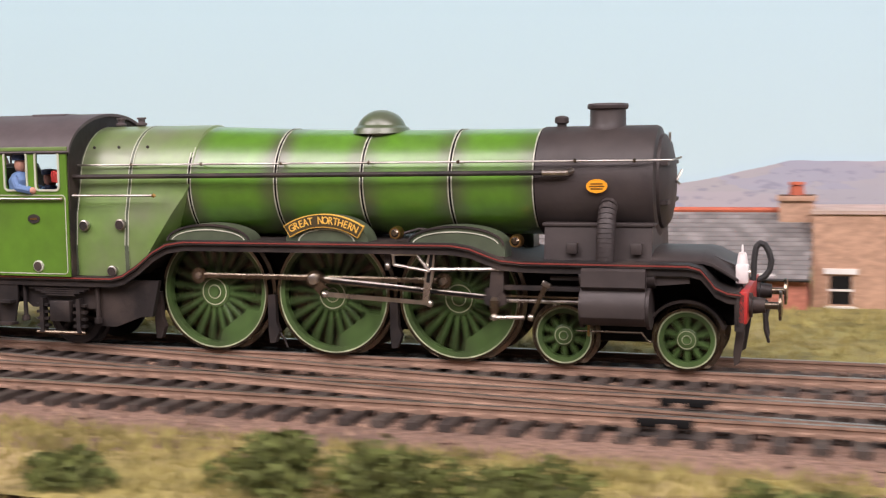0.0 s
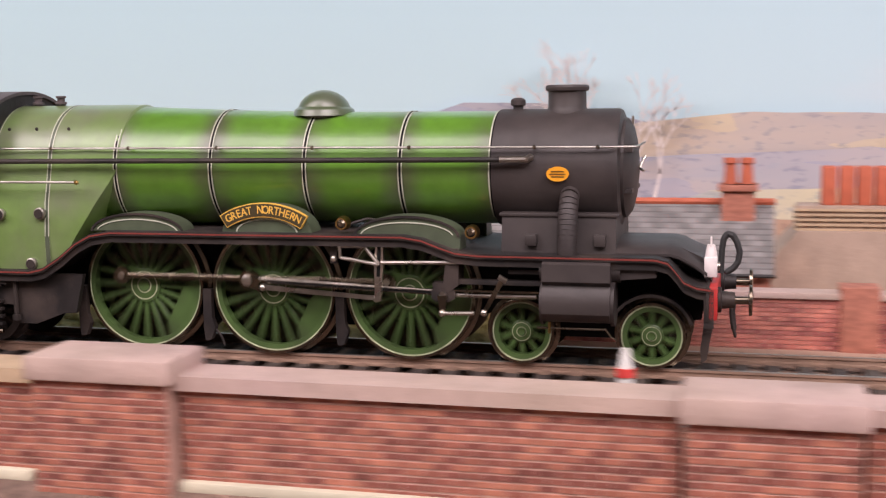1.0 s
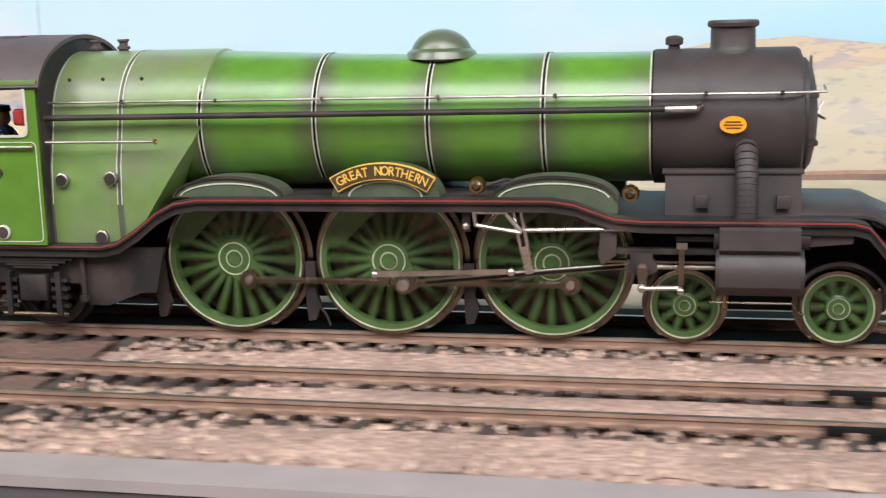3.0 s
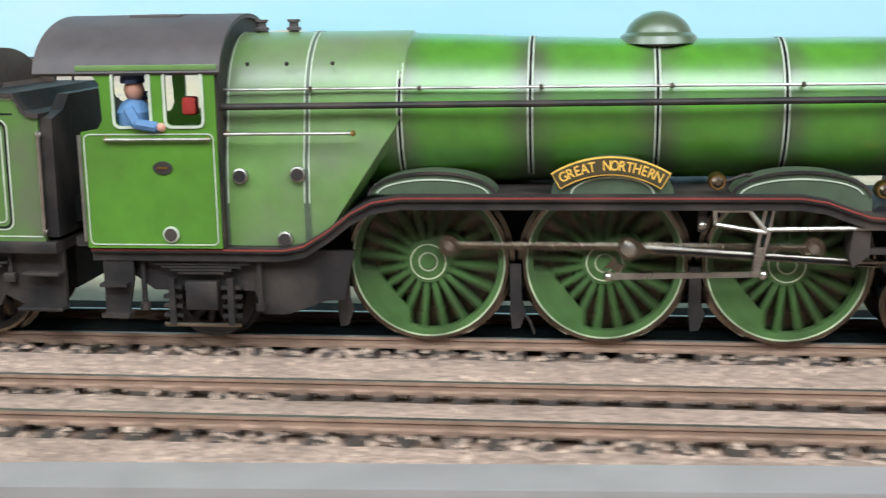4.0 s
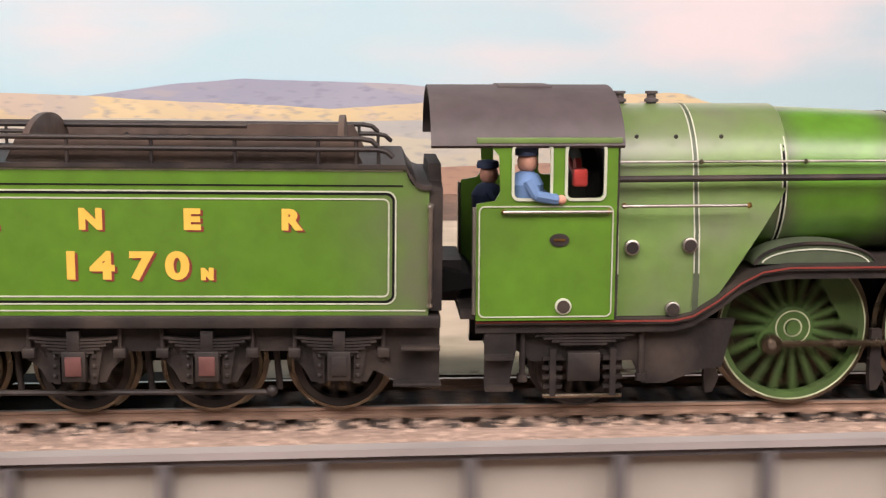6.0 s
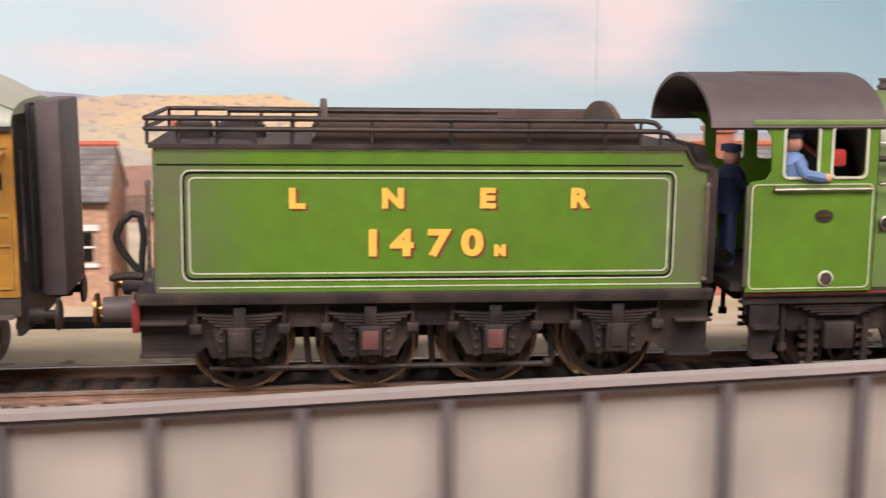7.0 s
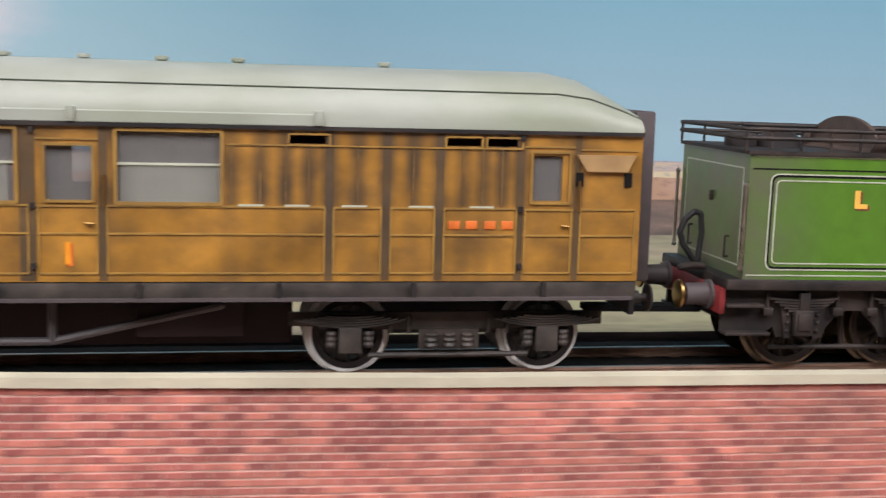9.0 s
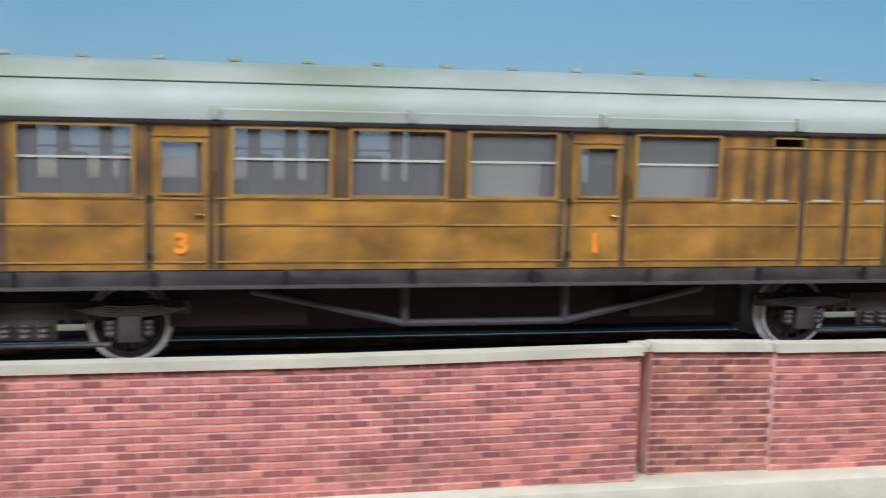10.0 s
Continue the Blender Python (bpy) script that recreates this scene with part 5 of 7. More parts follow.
hose = [(12.4, -4.2, 18.0), (12.6, -4.2, 22.5), (12.9, -4.2, 24.6), (13.6, -4.2, 25.5), (14.6, -4.2, 25.2), (15.4, -4.2, 23.8), (15.9, -4.2, 22.0), (15.6, -4.2, 20.2), (14.8, -4.2, 19.0), (13.6, -4.2, 18.2)]
part("vacuum_hose", pipe(B(), hose, 0.62, 10), RUBBER, loco, "looped black vacuum hose")

# cylinders, slide bars, brackets
for s in (-1, 1):
    prof = [(9.5, 21.2), (17.6, 21.2), (18.2, 20.8), (18.4, 17.6), (17.4, 16.8), (18.4, 15.6), (18.9, 13.6), (18.6, 11.6), (17.4, 10.2), (15.5, 9.6), (9.5, 9.8)]
    cyl = part("cylinder", slab(B(), [(s * a, b) for a, b in prof], -19.6, -7.0, "x"), BLACK, loco, "black cylinder with valve chest")
    for x0, x1, r, z in ((-20.1, -19.6, 4.3, 13.2), (-7.0, -6.3, 4.3, 13.2), (-20.4, -19.6, 2.3, 19.3), (-7.0, -5.4, 2.1, 19.2)):
        part("cylinder_cover", lathe(B(), [(x0, r), (x1, r)], (0, s * 14.2, z), "x", 24), BLACK, cyl)
    part("valve_spindle_guide", slab(B(), [(-5.4, 17.8), (1.2, 18.4), (1.2, 20.4), (-5.4, 20.6)], s * 13, s * 15.6), BLACK, cyl, smooth=False)
    part("slide_bar", box(B(), -38, -19.8, s * 14.2 - 0.9, s * 14.2 + 0.9, 16.2, 17.1), FRAME, loco)
    part("slide_bar", box(B(), -38, -19.8, s * 14.2 - 0.9, s * 14.2 + 0.9, 14.7, 15.1), RODS, loco)
    part("valve_rod_guide", box(B(), -26.5, -19.6, s * 14.2 - 0.8, s * 14.2 + 0.8, 18.4, 19.2), FRAME, loco)
    part("valve_rod_guide", box(B(), -24.5, -19.6, s * 14.2 - 0.8, s * 14.2 + 0.8, 20.1, 20.7), FRAME, loco)
    part("motion_bracket", slab(B(), [(-38.4, 23), (-36, 23), (-36.2, 16), (-38.6, 14.2), (-39.2, 16)], s * 11, s * 15.5), FRAME, loco, smooth=False)
    br = part("reversing_bracket", box(B(), -60.2, -54.2, s * 15.9, s * 16.3, 22.9, 24.4, 0.1), STEEL, loco, "bright reversing gear bracket")
    part("bracket_arm", pipe(B(), [(-59.8, s * 16.1, 23.2), (-59.6, s * 16.1, 21.0), (-52.0, s * 16.1, 19.8)], 0.38), STEEL, br)
    part("bracket_arm", rod(B(), (-54.4, s * 16.1, 22.9), (-51.8, s * 16.1, 19.8), 0.4), STEEL, br)
    part("hanger", box(B(), -62.2, -60.8, s * 14.2, s * 14.9, 19.6, 24.6, 0.1), FRAME, loco)
    part("hanger_pin", ball(B(), (-61.5, s * 14.7, 20.6), 0.75, 2), STEEL, loco)
    for x in (-119.8, -90.9, -61.9):
        part("brake_hanger", slab(B(), [(x - 1, 13), (x + 0.8, 13), (x + 0.9, 7), (x + 1.6, 5), (x + 0.6, 2.4), (x - 0.7, 2.2), (x - 1.0, 5)], s * 9.0, s * 10.4), FRAME, loco, smooth=False)
    part("sand_pipe", pipe(B(), [(-92, s * 10, 8), (-88.6, s * 9.2, 3.0), (-88.0, s * 9, 1.2)], 0.25), FRAME, loco)
    part("drain_cock_pipe", pipe(B(), [(-21, s * 15.5, 8.4), (-8, s * 15.5, 8.4), (-7, s * 15.4, 7.0), (-6.2, s * 15.4, 6.6)], 0.22), RODS, loco)
    part("drain_cock", rod(B(), (-18.6, s * 15.5, 9.6), (-18.6, s * 15.5, 7.4), 0.3), BRASS, loco)
    part("wheel_splash_guard", slab(B(), arc(0, 6.4, 8.3, 20, 160, 14) + arc(0, 6.4, 7.7, 160, 20, 14), s * 8, s * 12), FRAME, loco)

# moving gear, keyed in motions(); each is built round its own pin
ROD_Y = 11.0
coupling, connecting, crosshead, returns, eccentric, link, combination, radius_rod = [], [], [], [], [], [], [], []
for s in (-1, 1):
    bm = B()
    y0, y1 = s * 10.6, s * 11.5
    for x in DRIVERS:
        lathe(bm, [(min(y0, y1) - 0.1, 1.75), (max(y0, y1) + 0.1, 1.75)], (x - DRIVERS[1], 0, 0), "y", 18)
    for a, b in ((DRIVERS[0], DRIVERS[1]), (DRIVERS[1], DRIVERS[2])):
        box(bm, b - DRIVERS[1] + 1.5, a - DRIVERS[1] - 1.5, min(y0, y1), max(y0, y1), -0.5, 0.5)
        rod(bm, (b - DRIVERS[1] + 1.5, s * 11.45, 0.4), (a - DRIVERS[1] - 1.5, s * 11.45, 0.4), 0.2, 8)
    o = part("coupling_rod", bm, RODS, loco, "oily steel coupling rod")
    for x in DRIVERS:
        part("rod_pin", lathe(B(), [(s * 11.4, 0.8), (s * 11.9, 0.7)][::s], (x - DRIVERS[1], 0, 0), "y", 12), STEEL, o)
    coupling.append((o, s))
    L = 41.5
    bm = slab(B(), arc(0, 0, 1.8, 60, 300, 10) + [(3, -0.62), (L - 1.5, -0.5)] + arc(L, 0, 1.0, -90, 90, 6) + [(L - 1.5, 0.5), (3, 0.62)], s * 12.0, s * 13.0)
    o = part("connecting_rod", bm, RODS, loco, "steel connecting rod")
    part("rod_flute", box(B(), 4, L - 3, min(s * 13.0, s * 13.06), max(s * 13.0, s * 13.06), -0.28, 0.2), LINE_BLACK, o)
    # a brighter steel strip added on the rod for its edge highlight
    part("rod_edge", rod(B(), (2.5, s * 12.95, 0.52), (L - 1.5, s * 12.95, 0.42), 0.17, 8), STEEL, o, "bright strip as the upper edge's highlight")
    part("big_end_cap", lathe(B(), [(s * 13.0, 1.2), (s * 13.5, 1.1), (s * 13.7, 0.6)][::s], (0, 0, 0), "y", 18), STEEL, o)
    connecting.append((o, s, L))
    bm = slab(B(), [(-2.2, -0.7), (-1.2, -1.3), (1.2, -1.3), (2.4, -0.6), (2.4, 0.6), (1.6, 1.6), (1.6, 2.4), (-2.0, 2.4), (-2.0, 1.2), (-2.4, 0.6)], s * 14.2 - 1.2, s * 14.2 + 1.2)
    o = part("crosshead", bm, FRAME, loco, "oily crosshead")
    part("crosshead_pin", lathe(B(), [(s * 15.4, 0.8), (s * 15.9, 0.7)][::s], (0, 0, 0), "y", 14), STEEL, o)
    part("piston_rod", rod(B(), (0, s * 14.2, 0), (18, s * 14.2, 0), 0.5, 10), STEEL, o)
    part("drop_arm", slab(B(), [(-0.9, 0), (1.0, 0), (0.5, -3.6), (-0.5, -3.6)], s * 15.4, s * 16.0), RODS, o)
    part("arm_pin", ball(B(), (0, s * 16.0, -3.4), 0.75, 2), STEEL, o)
    part("union_link", rod(B(), (0, s * 16.0, -3.4), (6.2, s * 16.0, -3.2), 0.42), STEEL, o)
    crosshead.append((o, s))
    bm = slab(B(), arc(0, 0, 1.3, 90, 270, 8) + arc(-3.6, 0, 1.0, 270, 450, 8)[::1], s * 13.2, s * 14.0)
    o = part("return_crank", bm, RODS, loco)
    part("crank_pin", ball(B(), (0, s * 14.0, 0), 0.8, 2), STEEL, o)
    returns.append((o, s))
    bm = slab(B(), arc(0, 0, 0.5, 90, 270, 6) + arc(24.0, 0, 0.42, -90, 90, 6), s * 14.1, s * 14.6)
    o = part("eccentric_rod", bm, STEEL, loco)
    part("rod_end", ball(B(), (24.0, s * 14.8, 0), 0.8, 2), STEEL, o)
    part("rod_end", ball(B(), (0, s * 14.6, 0), 0.75, 2), STEEL, o)
    eccentric.append((o, s))
    bm = slab(B(), [(-0.7, 4.6), (0.7, 4.6), (0.95, 0), (0.6, -7.3), (-0.6, -7.3), (-0.95, 0)], s * 14.8, s * 15.6)
    o = part("expansion_link", bm, STEEL, loco, "bright expansion link")
    part("link_slot", box(B(), -0.35, 0.35, min(s * 15.6, s * 15.68), max(s * 15.6, s * 15.68), -2.5, 3.8), LINE_BLACK, o)
    link.append((o, s))
    bm = slab(B(), [(-0.5, 2.6), (0.5, 2.6), (0.4, -5.2), (-0.4, -5.2)], s * 16.2, s * 16.8)
    o = part("combination_lever", bm, RODS, loco)
    part("lever_pin", ball(B(), (0, s * 16.6, -5.0), 0.75, 2), STEEL, o)
    part("lever_pin", box(B(), -0.9, 0.9, min(s * 16.2, s * 16.9), max(s * 16.2, s * 16.9), 2.0, 3.0, 0.1), STEEL, o)
    combination.append((o, s))
    bm = rod(B(), (0, s * 15.4, 0), (23.5, s * 15.4, 0.9), 0.42)
    o = part("radius_rod", bm, STEEL, loco)
    radius_rod.append((o, s))

# cab
WIN = [rect(-146.1, -140.2, 36.8, 45.3, 1.0), rect(-154.6, -148.8, 36.8, 45.3, 1.0)]
CAB_OUT = [(-160.6, 16.9), (-138.0, 16.9), (-138.0, 46.2), (-160.6, 46.2), (-158.4, 45.2), (-157.0, 43.6), (-156.8, 37.8), (-157.6, 36.4), (-160.6, 35.9)]
for s in (-1, 1):
    side = part("cab_side", sheet_with_holes(B(), CAB_OUT, WIN, s * 17.6, s * 17.1), GREEN, loco, "lined green cab side", smooth=False)
    for w in ((-146.5, -139.8, 36.4, 45.7), (-155.0, -148.4, 36.4, 45.7)):
        part("window_frame", frame_strip(B(), *w, 0.45, s * 17.6, s * 17.85, 1.2), WHITE, side, "pale window frame")
    part("cab_lining", frame_strip(B(), -160.2, -138.5, 17.4, 35.6, 0.2, s * 17.6, s * 17.72, 1.0), WHITE, side)
    part("cab_handrail", rod(B(), (-156.4, s * 18.2, 34.7), (-138.9, s * 18.2, 34.7), 0.28), HANDRAIL, side)
    for x in (-156.2, -139.4):
        part("handrail_knob", ball(B(), (x, s * 18.0, 34.7), 0.5, 1), BRASS, side)
    part("cab_pillar", rod(B(), (-160.9, s * 17.6, 18), (-160.9, s * 17.6, 35.4), 0.35), HANDRAIL, side)
    q = part("number_plate", slab(B(), arc(0, 0, 1.6, 0, 345, 20, 1.05), s * 17.6, s * 17.85), FRAME, side, "small oval dark plate", at=(-147.2, 0, 30.1))
    part("plate_mark", box(B(), -0.9, 0.9, min(s * 17.85, s * 17.95), max(s * 17.85, s * 17.95), -0.2, 0.2), BRASS, q)
    p = part("washout_plug", lathe(B(), [(s * 17.5, 1.35), (s * 17.95, 1.35), (s * 18.1, 1.1)][::s], (-146.4, 0, 19.2), "y", 18), WHITE, side, "white ringed plug")
    part("plug_centre", lathe(B(), [(s * 18.0, 1.1), (s * 18.2, 1.04)][::s], (-146.4, 0, 19.2), "y", 18), FRAME, p)
    part("cab_glazing", box(B(), -146.3, -140.0, min(s * 17.2, s * 17.3), max(s * 17.2, s * 17.3), 37.0, 45.3), GLASS, side, smooth=False)
roof_out = arc(0, 44.0, 18.2, 7, 173, 24, 10.2)
roof_in = arc(0, 43.6, 17.7, 173, 7, 24, 9.9)
part("cab_roof", slab(B(), roof_out + roof_in, -167.8, -137.0, "x"), ROOFCAB, loco, "dark grey curved cab roof")
part("roof_vent", box(B(), -156, -147, -5, 5, 53.6, 54.25, 0.15), ROOFCAB, loco)
for s in (-1, 1):
    part("cantrail", box(B(), -160.6, -137.4, s * 17.7 - 0.35, s * 17.7 + 0.35, 45.6, 46.5, 0.1), GREEN_DULL, loco)
bm = slab(B(), [(-17.2, 17), (17.2, 17), (17.2, 46)] + arc(0, 44.0, 17.8, 7, 173, 18, 9.9) + [(-17.2, 46)], -139.2, -137.6, "x")
part("cab_front", bm, FRAME, loco, "dark cab front sheet")
part("cab_floor", box(B(), -163, -139, -16.8, 16.8, 17.0, 18.6), FRAME, loco, smooth=False)
backhead = part("backhead", slab(B(), [(-12, 18), (12, 18), (11, 36)] + arc(0, 36, 11, 0, 180, 12, 8), -142, -139.4, "x"), LINE_BLACK, loco, "black boiler backhead")
part("regulator", rod(B(), (-142.5, -4, 39), (-142.5, 4, 41), 0.5), RED, backhead)
part("gauge", lathe(B(), [(-143, 1.6), (-142, 1.6)], (0, -5.5, 40.5), "x", 16), FIG_RED, backhead, "red gauge cover")
part("reverser", box(B(), -144.6, -142.2, -14.6, -12.4, 38.2, 41.2, 0.5), FIG_RED, backhead, "red reverser box")
part("driver_stand", box(B(), -156, -149, -16.6, -11.5, 18.6, 22.4, 0.3), SEATDARK, loco)

# trailing truck frames
for s in (-1, 1):
    tf = part("trailing_frame", slab(B(), [(-159, 16), (-159, 12.4), (-155, 12.2), (-151, 9.2), (-134, 9.2), (-132.4, 5.2), (-128.5, 5.2), (-122, 7.6), (-119, 7.8), (-117, 16)], s * 13.2, s * 14.4), FRAME, loco, smooth=False)
    for k in range(5):
        part("spring_leaf", box(B(), -152 + k * 1.4, -133 - k * 1.4, s * 15 - 0.8, s * 15 + 0.8, 14.2 - k * 0.5, 14.6 - k * 0.5), FRAME, tf, smooth=False)
    part("axlebox", box(B(), -145.2, -139.8, s * 14.2 - 0.2, s * 14.2 + s * 2.0, 6.2, 11.0, 0.2), FRAME, tf, "weathered axlebox")
    for x in (-147.6, -137.6):
        part("horn_guide", box(B(), x - 0.5, x + 0.5, min(s * 14.2, s * 16), max(s * 14.2, s * 16), 3.6, 11.5), FRAME, tf)
        for k in range(4):
            part("guide_rib", box(B(), x - 1.6, x + 1.6, min(s * 14.4, s * 15.6), max(s * 14.4, s * 15.6), 4.8 + 1.6 * k, 5.4 + 1.6 * k), FRAME, tf)
    part("tie_bar", rod(B(), (-149.2, s * 15.4, 3.6), (-136.0, s * 15.4, 3.6), 0.45), RODS, tf)
    for x in (-152.6, -132.8):
        part("spring_hanger", rod(B(), (x, s * 15, 15.5), (x, s * 15, 6.0), 0.5), FRAME, tf)
        part("hanger_nut", lathe(B(), [(0, 0.9), (1.2, 0.9)], (x, s * 15, 6.0), "z", 8), FRAME, tf)
    part("cab_step_plate", slab(B(), [(-159, 16), (-153.8, 16), (-153.8, 11.5), (-155, 5.4), (-159, 5.4)], s * 15.6, s * 16.2), FRAME, loco, smooth=False)
    for z in (10.4, 5.2):
        part("cab_step", box(B(), -159.0, -154.4, min(s * 15.6, s * 18.2), max(s * 15.6, s * 18.2), z, z + 0.6), FRAME, loco)
# ---- tender ----
tender = thing("tender", "apple green eight-wheeled coal tender with gold lettering", "tender")
TAX = (-182.8, -204.0, -225.2, -246.8)
for x in TAX:
    wheelset(tender, "tender_wheel", x, 8.2, 12, FRAME, 2.0, 0, RODS, 1.2, "dark spoked tender wheel", False)
body_out = [(-260.2, 18.2), (-168.4, 18.2), (-168.4, 38.7), (-169.8, 38.8), (-171.2, 39.5), (-171.8, 40.6), (-172.2, 42.0), (-260.2, 42.0)]
tank = part("tank_body", slab(B(), body_out, -17.0, 17.0), TENDER_GREEN, tender, "green lined tank", smooth=False)
bmesh_edge = ribbon(B(), [(-260.8, 42.6), (-172.2, 42.6), (-171.4, 41.0), (-170.4, 39.7), (-169.2, 39.3), (-168.0, 39.3)], 0.7, -17.5, 17.5)
part("tank_rim", bmesh_edge, FRAME, tender, "dark rim")
for s in (-1, 1):
    def on_side(a, b):
        return (min(s * a, s * b), max(s * a, s * b))
    part("panel_black_line", frame_strip(B(), -255.66, -173.84, 20.24, 38.16, 0.42, s * 17.0, s * 17.06, 1.5), LINE_BLACK, tank)
    part("panel_white_line", frame_strip(B(), -255.9, -173.6, 20.0, 38.4, 0.24, s * 17.0, s * 17.1, 1.6), WHITE, tank)
    part("panel_white_line", frame_strip(B(), -254.7, -174.7, 21.2, 37.2, 0.24, s * 17.0, s * 17.1, 1.0), WHITE, tank)
    y0, y1 = on_side(17.0, 17.08)
    part("bottom_white_line", box(B(), -259.6, -168.8, y0, y1, 18.9, 19.12), WHITE, tank)
    part("top_white_line", box(B(), -259.6, -172.6, y0, y1, 41.5, 41.75), WHITE, tank)
    part("top_black_line", box(B(), -259.6, -172.6, y0, y1, 39.1, 39.35), LINE_BLACK, tank)
    for x, z0, z1 in ((-168.2, 20.0, 36.0), (-261.0, 20.4, 36.2)):
        hr = part("handrail", rod(B(), (x, s * 17.5, z0), (x, s * 17.5, z1), 0.38), STEEL, tender, "pale upright handrail")
        for z in (z0, z1):
            part("handrail_knob", ball(B(), (x, s * 17.4, z), 0.62, 1), STEEL, hr)
for body, x, z, size, sq in (("L", -237.4, 33.6, 4.3, 1.2), ("N", -221.6, 33.6, 4.3, 1.12), ("E", -205.9, 33.6, 4.3, 1.2), ("R", -190.4, 33.6, 4.3, 1.12),
                             ("1", -224.9, 26.1, 5.9, 1.2), ("4", -220.0, 26.1, 5.9, 1.22), ("7", -214.0, 26.1, 5.9, 1.22), ("0", -208.3, 26.1, 5.9, 1.22), ("N", -203.6, 24.9, 2.2, 1.05)):
    text_part("letter_shade", body, size, LINE_RED, tank, x + 0.42, -17.05, z - 0.3, 0.03, squash=sq, bold=0.26)
    text_part("letter", body, size, GOLD, tank, x, -17.14, z, 0.03, "gold letter with red shading", squash=sq, bold=0.26)
    text_part("letter", body, size, GOLD, tank, x, 17.14, z, 0.03, squash=-sq, bold=0.14)

# coal space, rails and bulkheads
part("coal_space", slab(B(), [(-235, 42.4), (-180, 42.4), (-184, 44.0), (-231, 44.2)], -13.5, 13.5), COALPLATE, tender, "rusty coal plates", smooth=False)
coal = B()
rng = random.Random(5)
for k in range(160):
    ball(coal, (rng.uniform(-230, -186), rng.uniform(-11, 11), 43.9 + rng.uniform(-0.4, 0.4)), rng.uniform(0.7, 1.4), 1)
tagged(part("coal", coal, COAL, tender, smooth=False), kind="stuff")
for x, w, h in ((-232.6, 1.0, 4.4), (-182.6, 1.0, 4.4)):
    part("coal_bulkhead", slab(B(), [(-15.5, 42.5), (15.5, 42.5)] + arc(0, 42.6, 14.5, 0, 180, 20, 6.7), x - w / 2, x + w / 2, "x"), COALPLATE, tender, "arched rusty coal bulkhead")
for z, xf in ((44.9, -174.6), (46.6, -177.0)):
    path = [(xf + 0.4, -16.6, z - 1.2), (xf - 0.6, -16.6, z - 0.3), (xf - 2.2, -16.6, z), (-260.8, -16.6, z), (-261.4, -16.0, z), (-261.4, 16.0, z), (-260.8, 16.6, z), (xf - 2.2, 16.6, z), (xf - 0.6, 16.6, z - 0.3), (xf + 0.4, 16.6, z - 1.2)]
    part("coal_rail", pipe(B(), path, 0.42, 8), FRAME, tender, "dark coal rail")
for s in (-1, 1):
    for x in (-261, -256, -250, -244, -238, -225, -212, -199, -186, -180, -176.5):
        part("rail_stanchion", rod(B(), (x, s * 16.5, 42.4), (x, s * 16.5, 46.5 if x < -178 else 44.9), 0.3, 6), FRAME, tender)
    part("coal_plate", slab(B(), [(-235, 42.5), (-179, 42.5), (-181, 46.7), (-233, 46.7)], s * 14.2, s * 14.8), COALPLATE, tender, smooth=False)
part("water_dome", lathe(B(), [(0, 4.5), (2.2, 4.3), (3.4, 2.6)], (-247, 0, 42.4), "z", 20), FRAME, tender)
part("filler_lid", lathe(B(), [(0, 3.2), (2.4, 3.2), (2.8, 2.8)], (-255, 0, 42.4), "z", 20), FRAME, tender)
part("front_plate", slab(B(), [(-16.5, 18.9), (16.5, 18.9), (16.5, 38.4), (12, 39.5), (9, 42.0), (-9, 42.0), (-12, 39.5), (-16.5, 38.4)], -168.3, -166.2, "x"), FRAME, tender, smooth=False)
part("shovelling_plate", box(B(), -166, -162.4, -7, 7, 18.5, 25.5), FRAME, tender)
part("fall_plate", slab(B(), [(-168, 20.0), (-160.8, 21.2), (-159.8, 22.2), (-161, 23.4), (-168, 25.0)], -9.5, 9.5), LINE_BLACK, tender)
part("fire_irons_rack", rod(B(), (-200, 11, 46.6), (-250, 11, 46.6), 0.5), FRAME, tender)

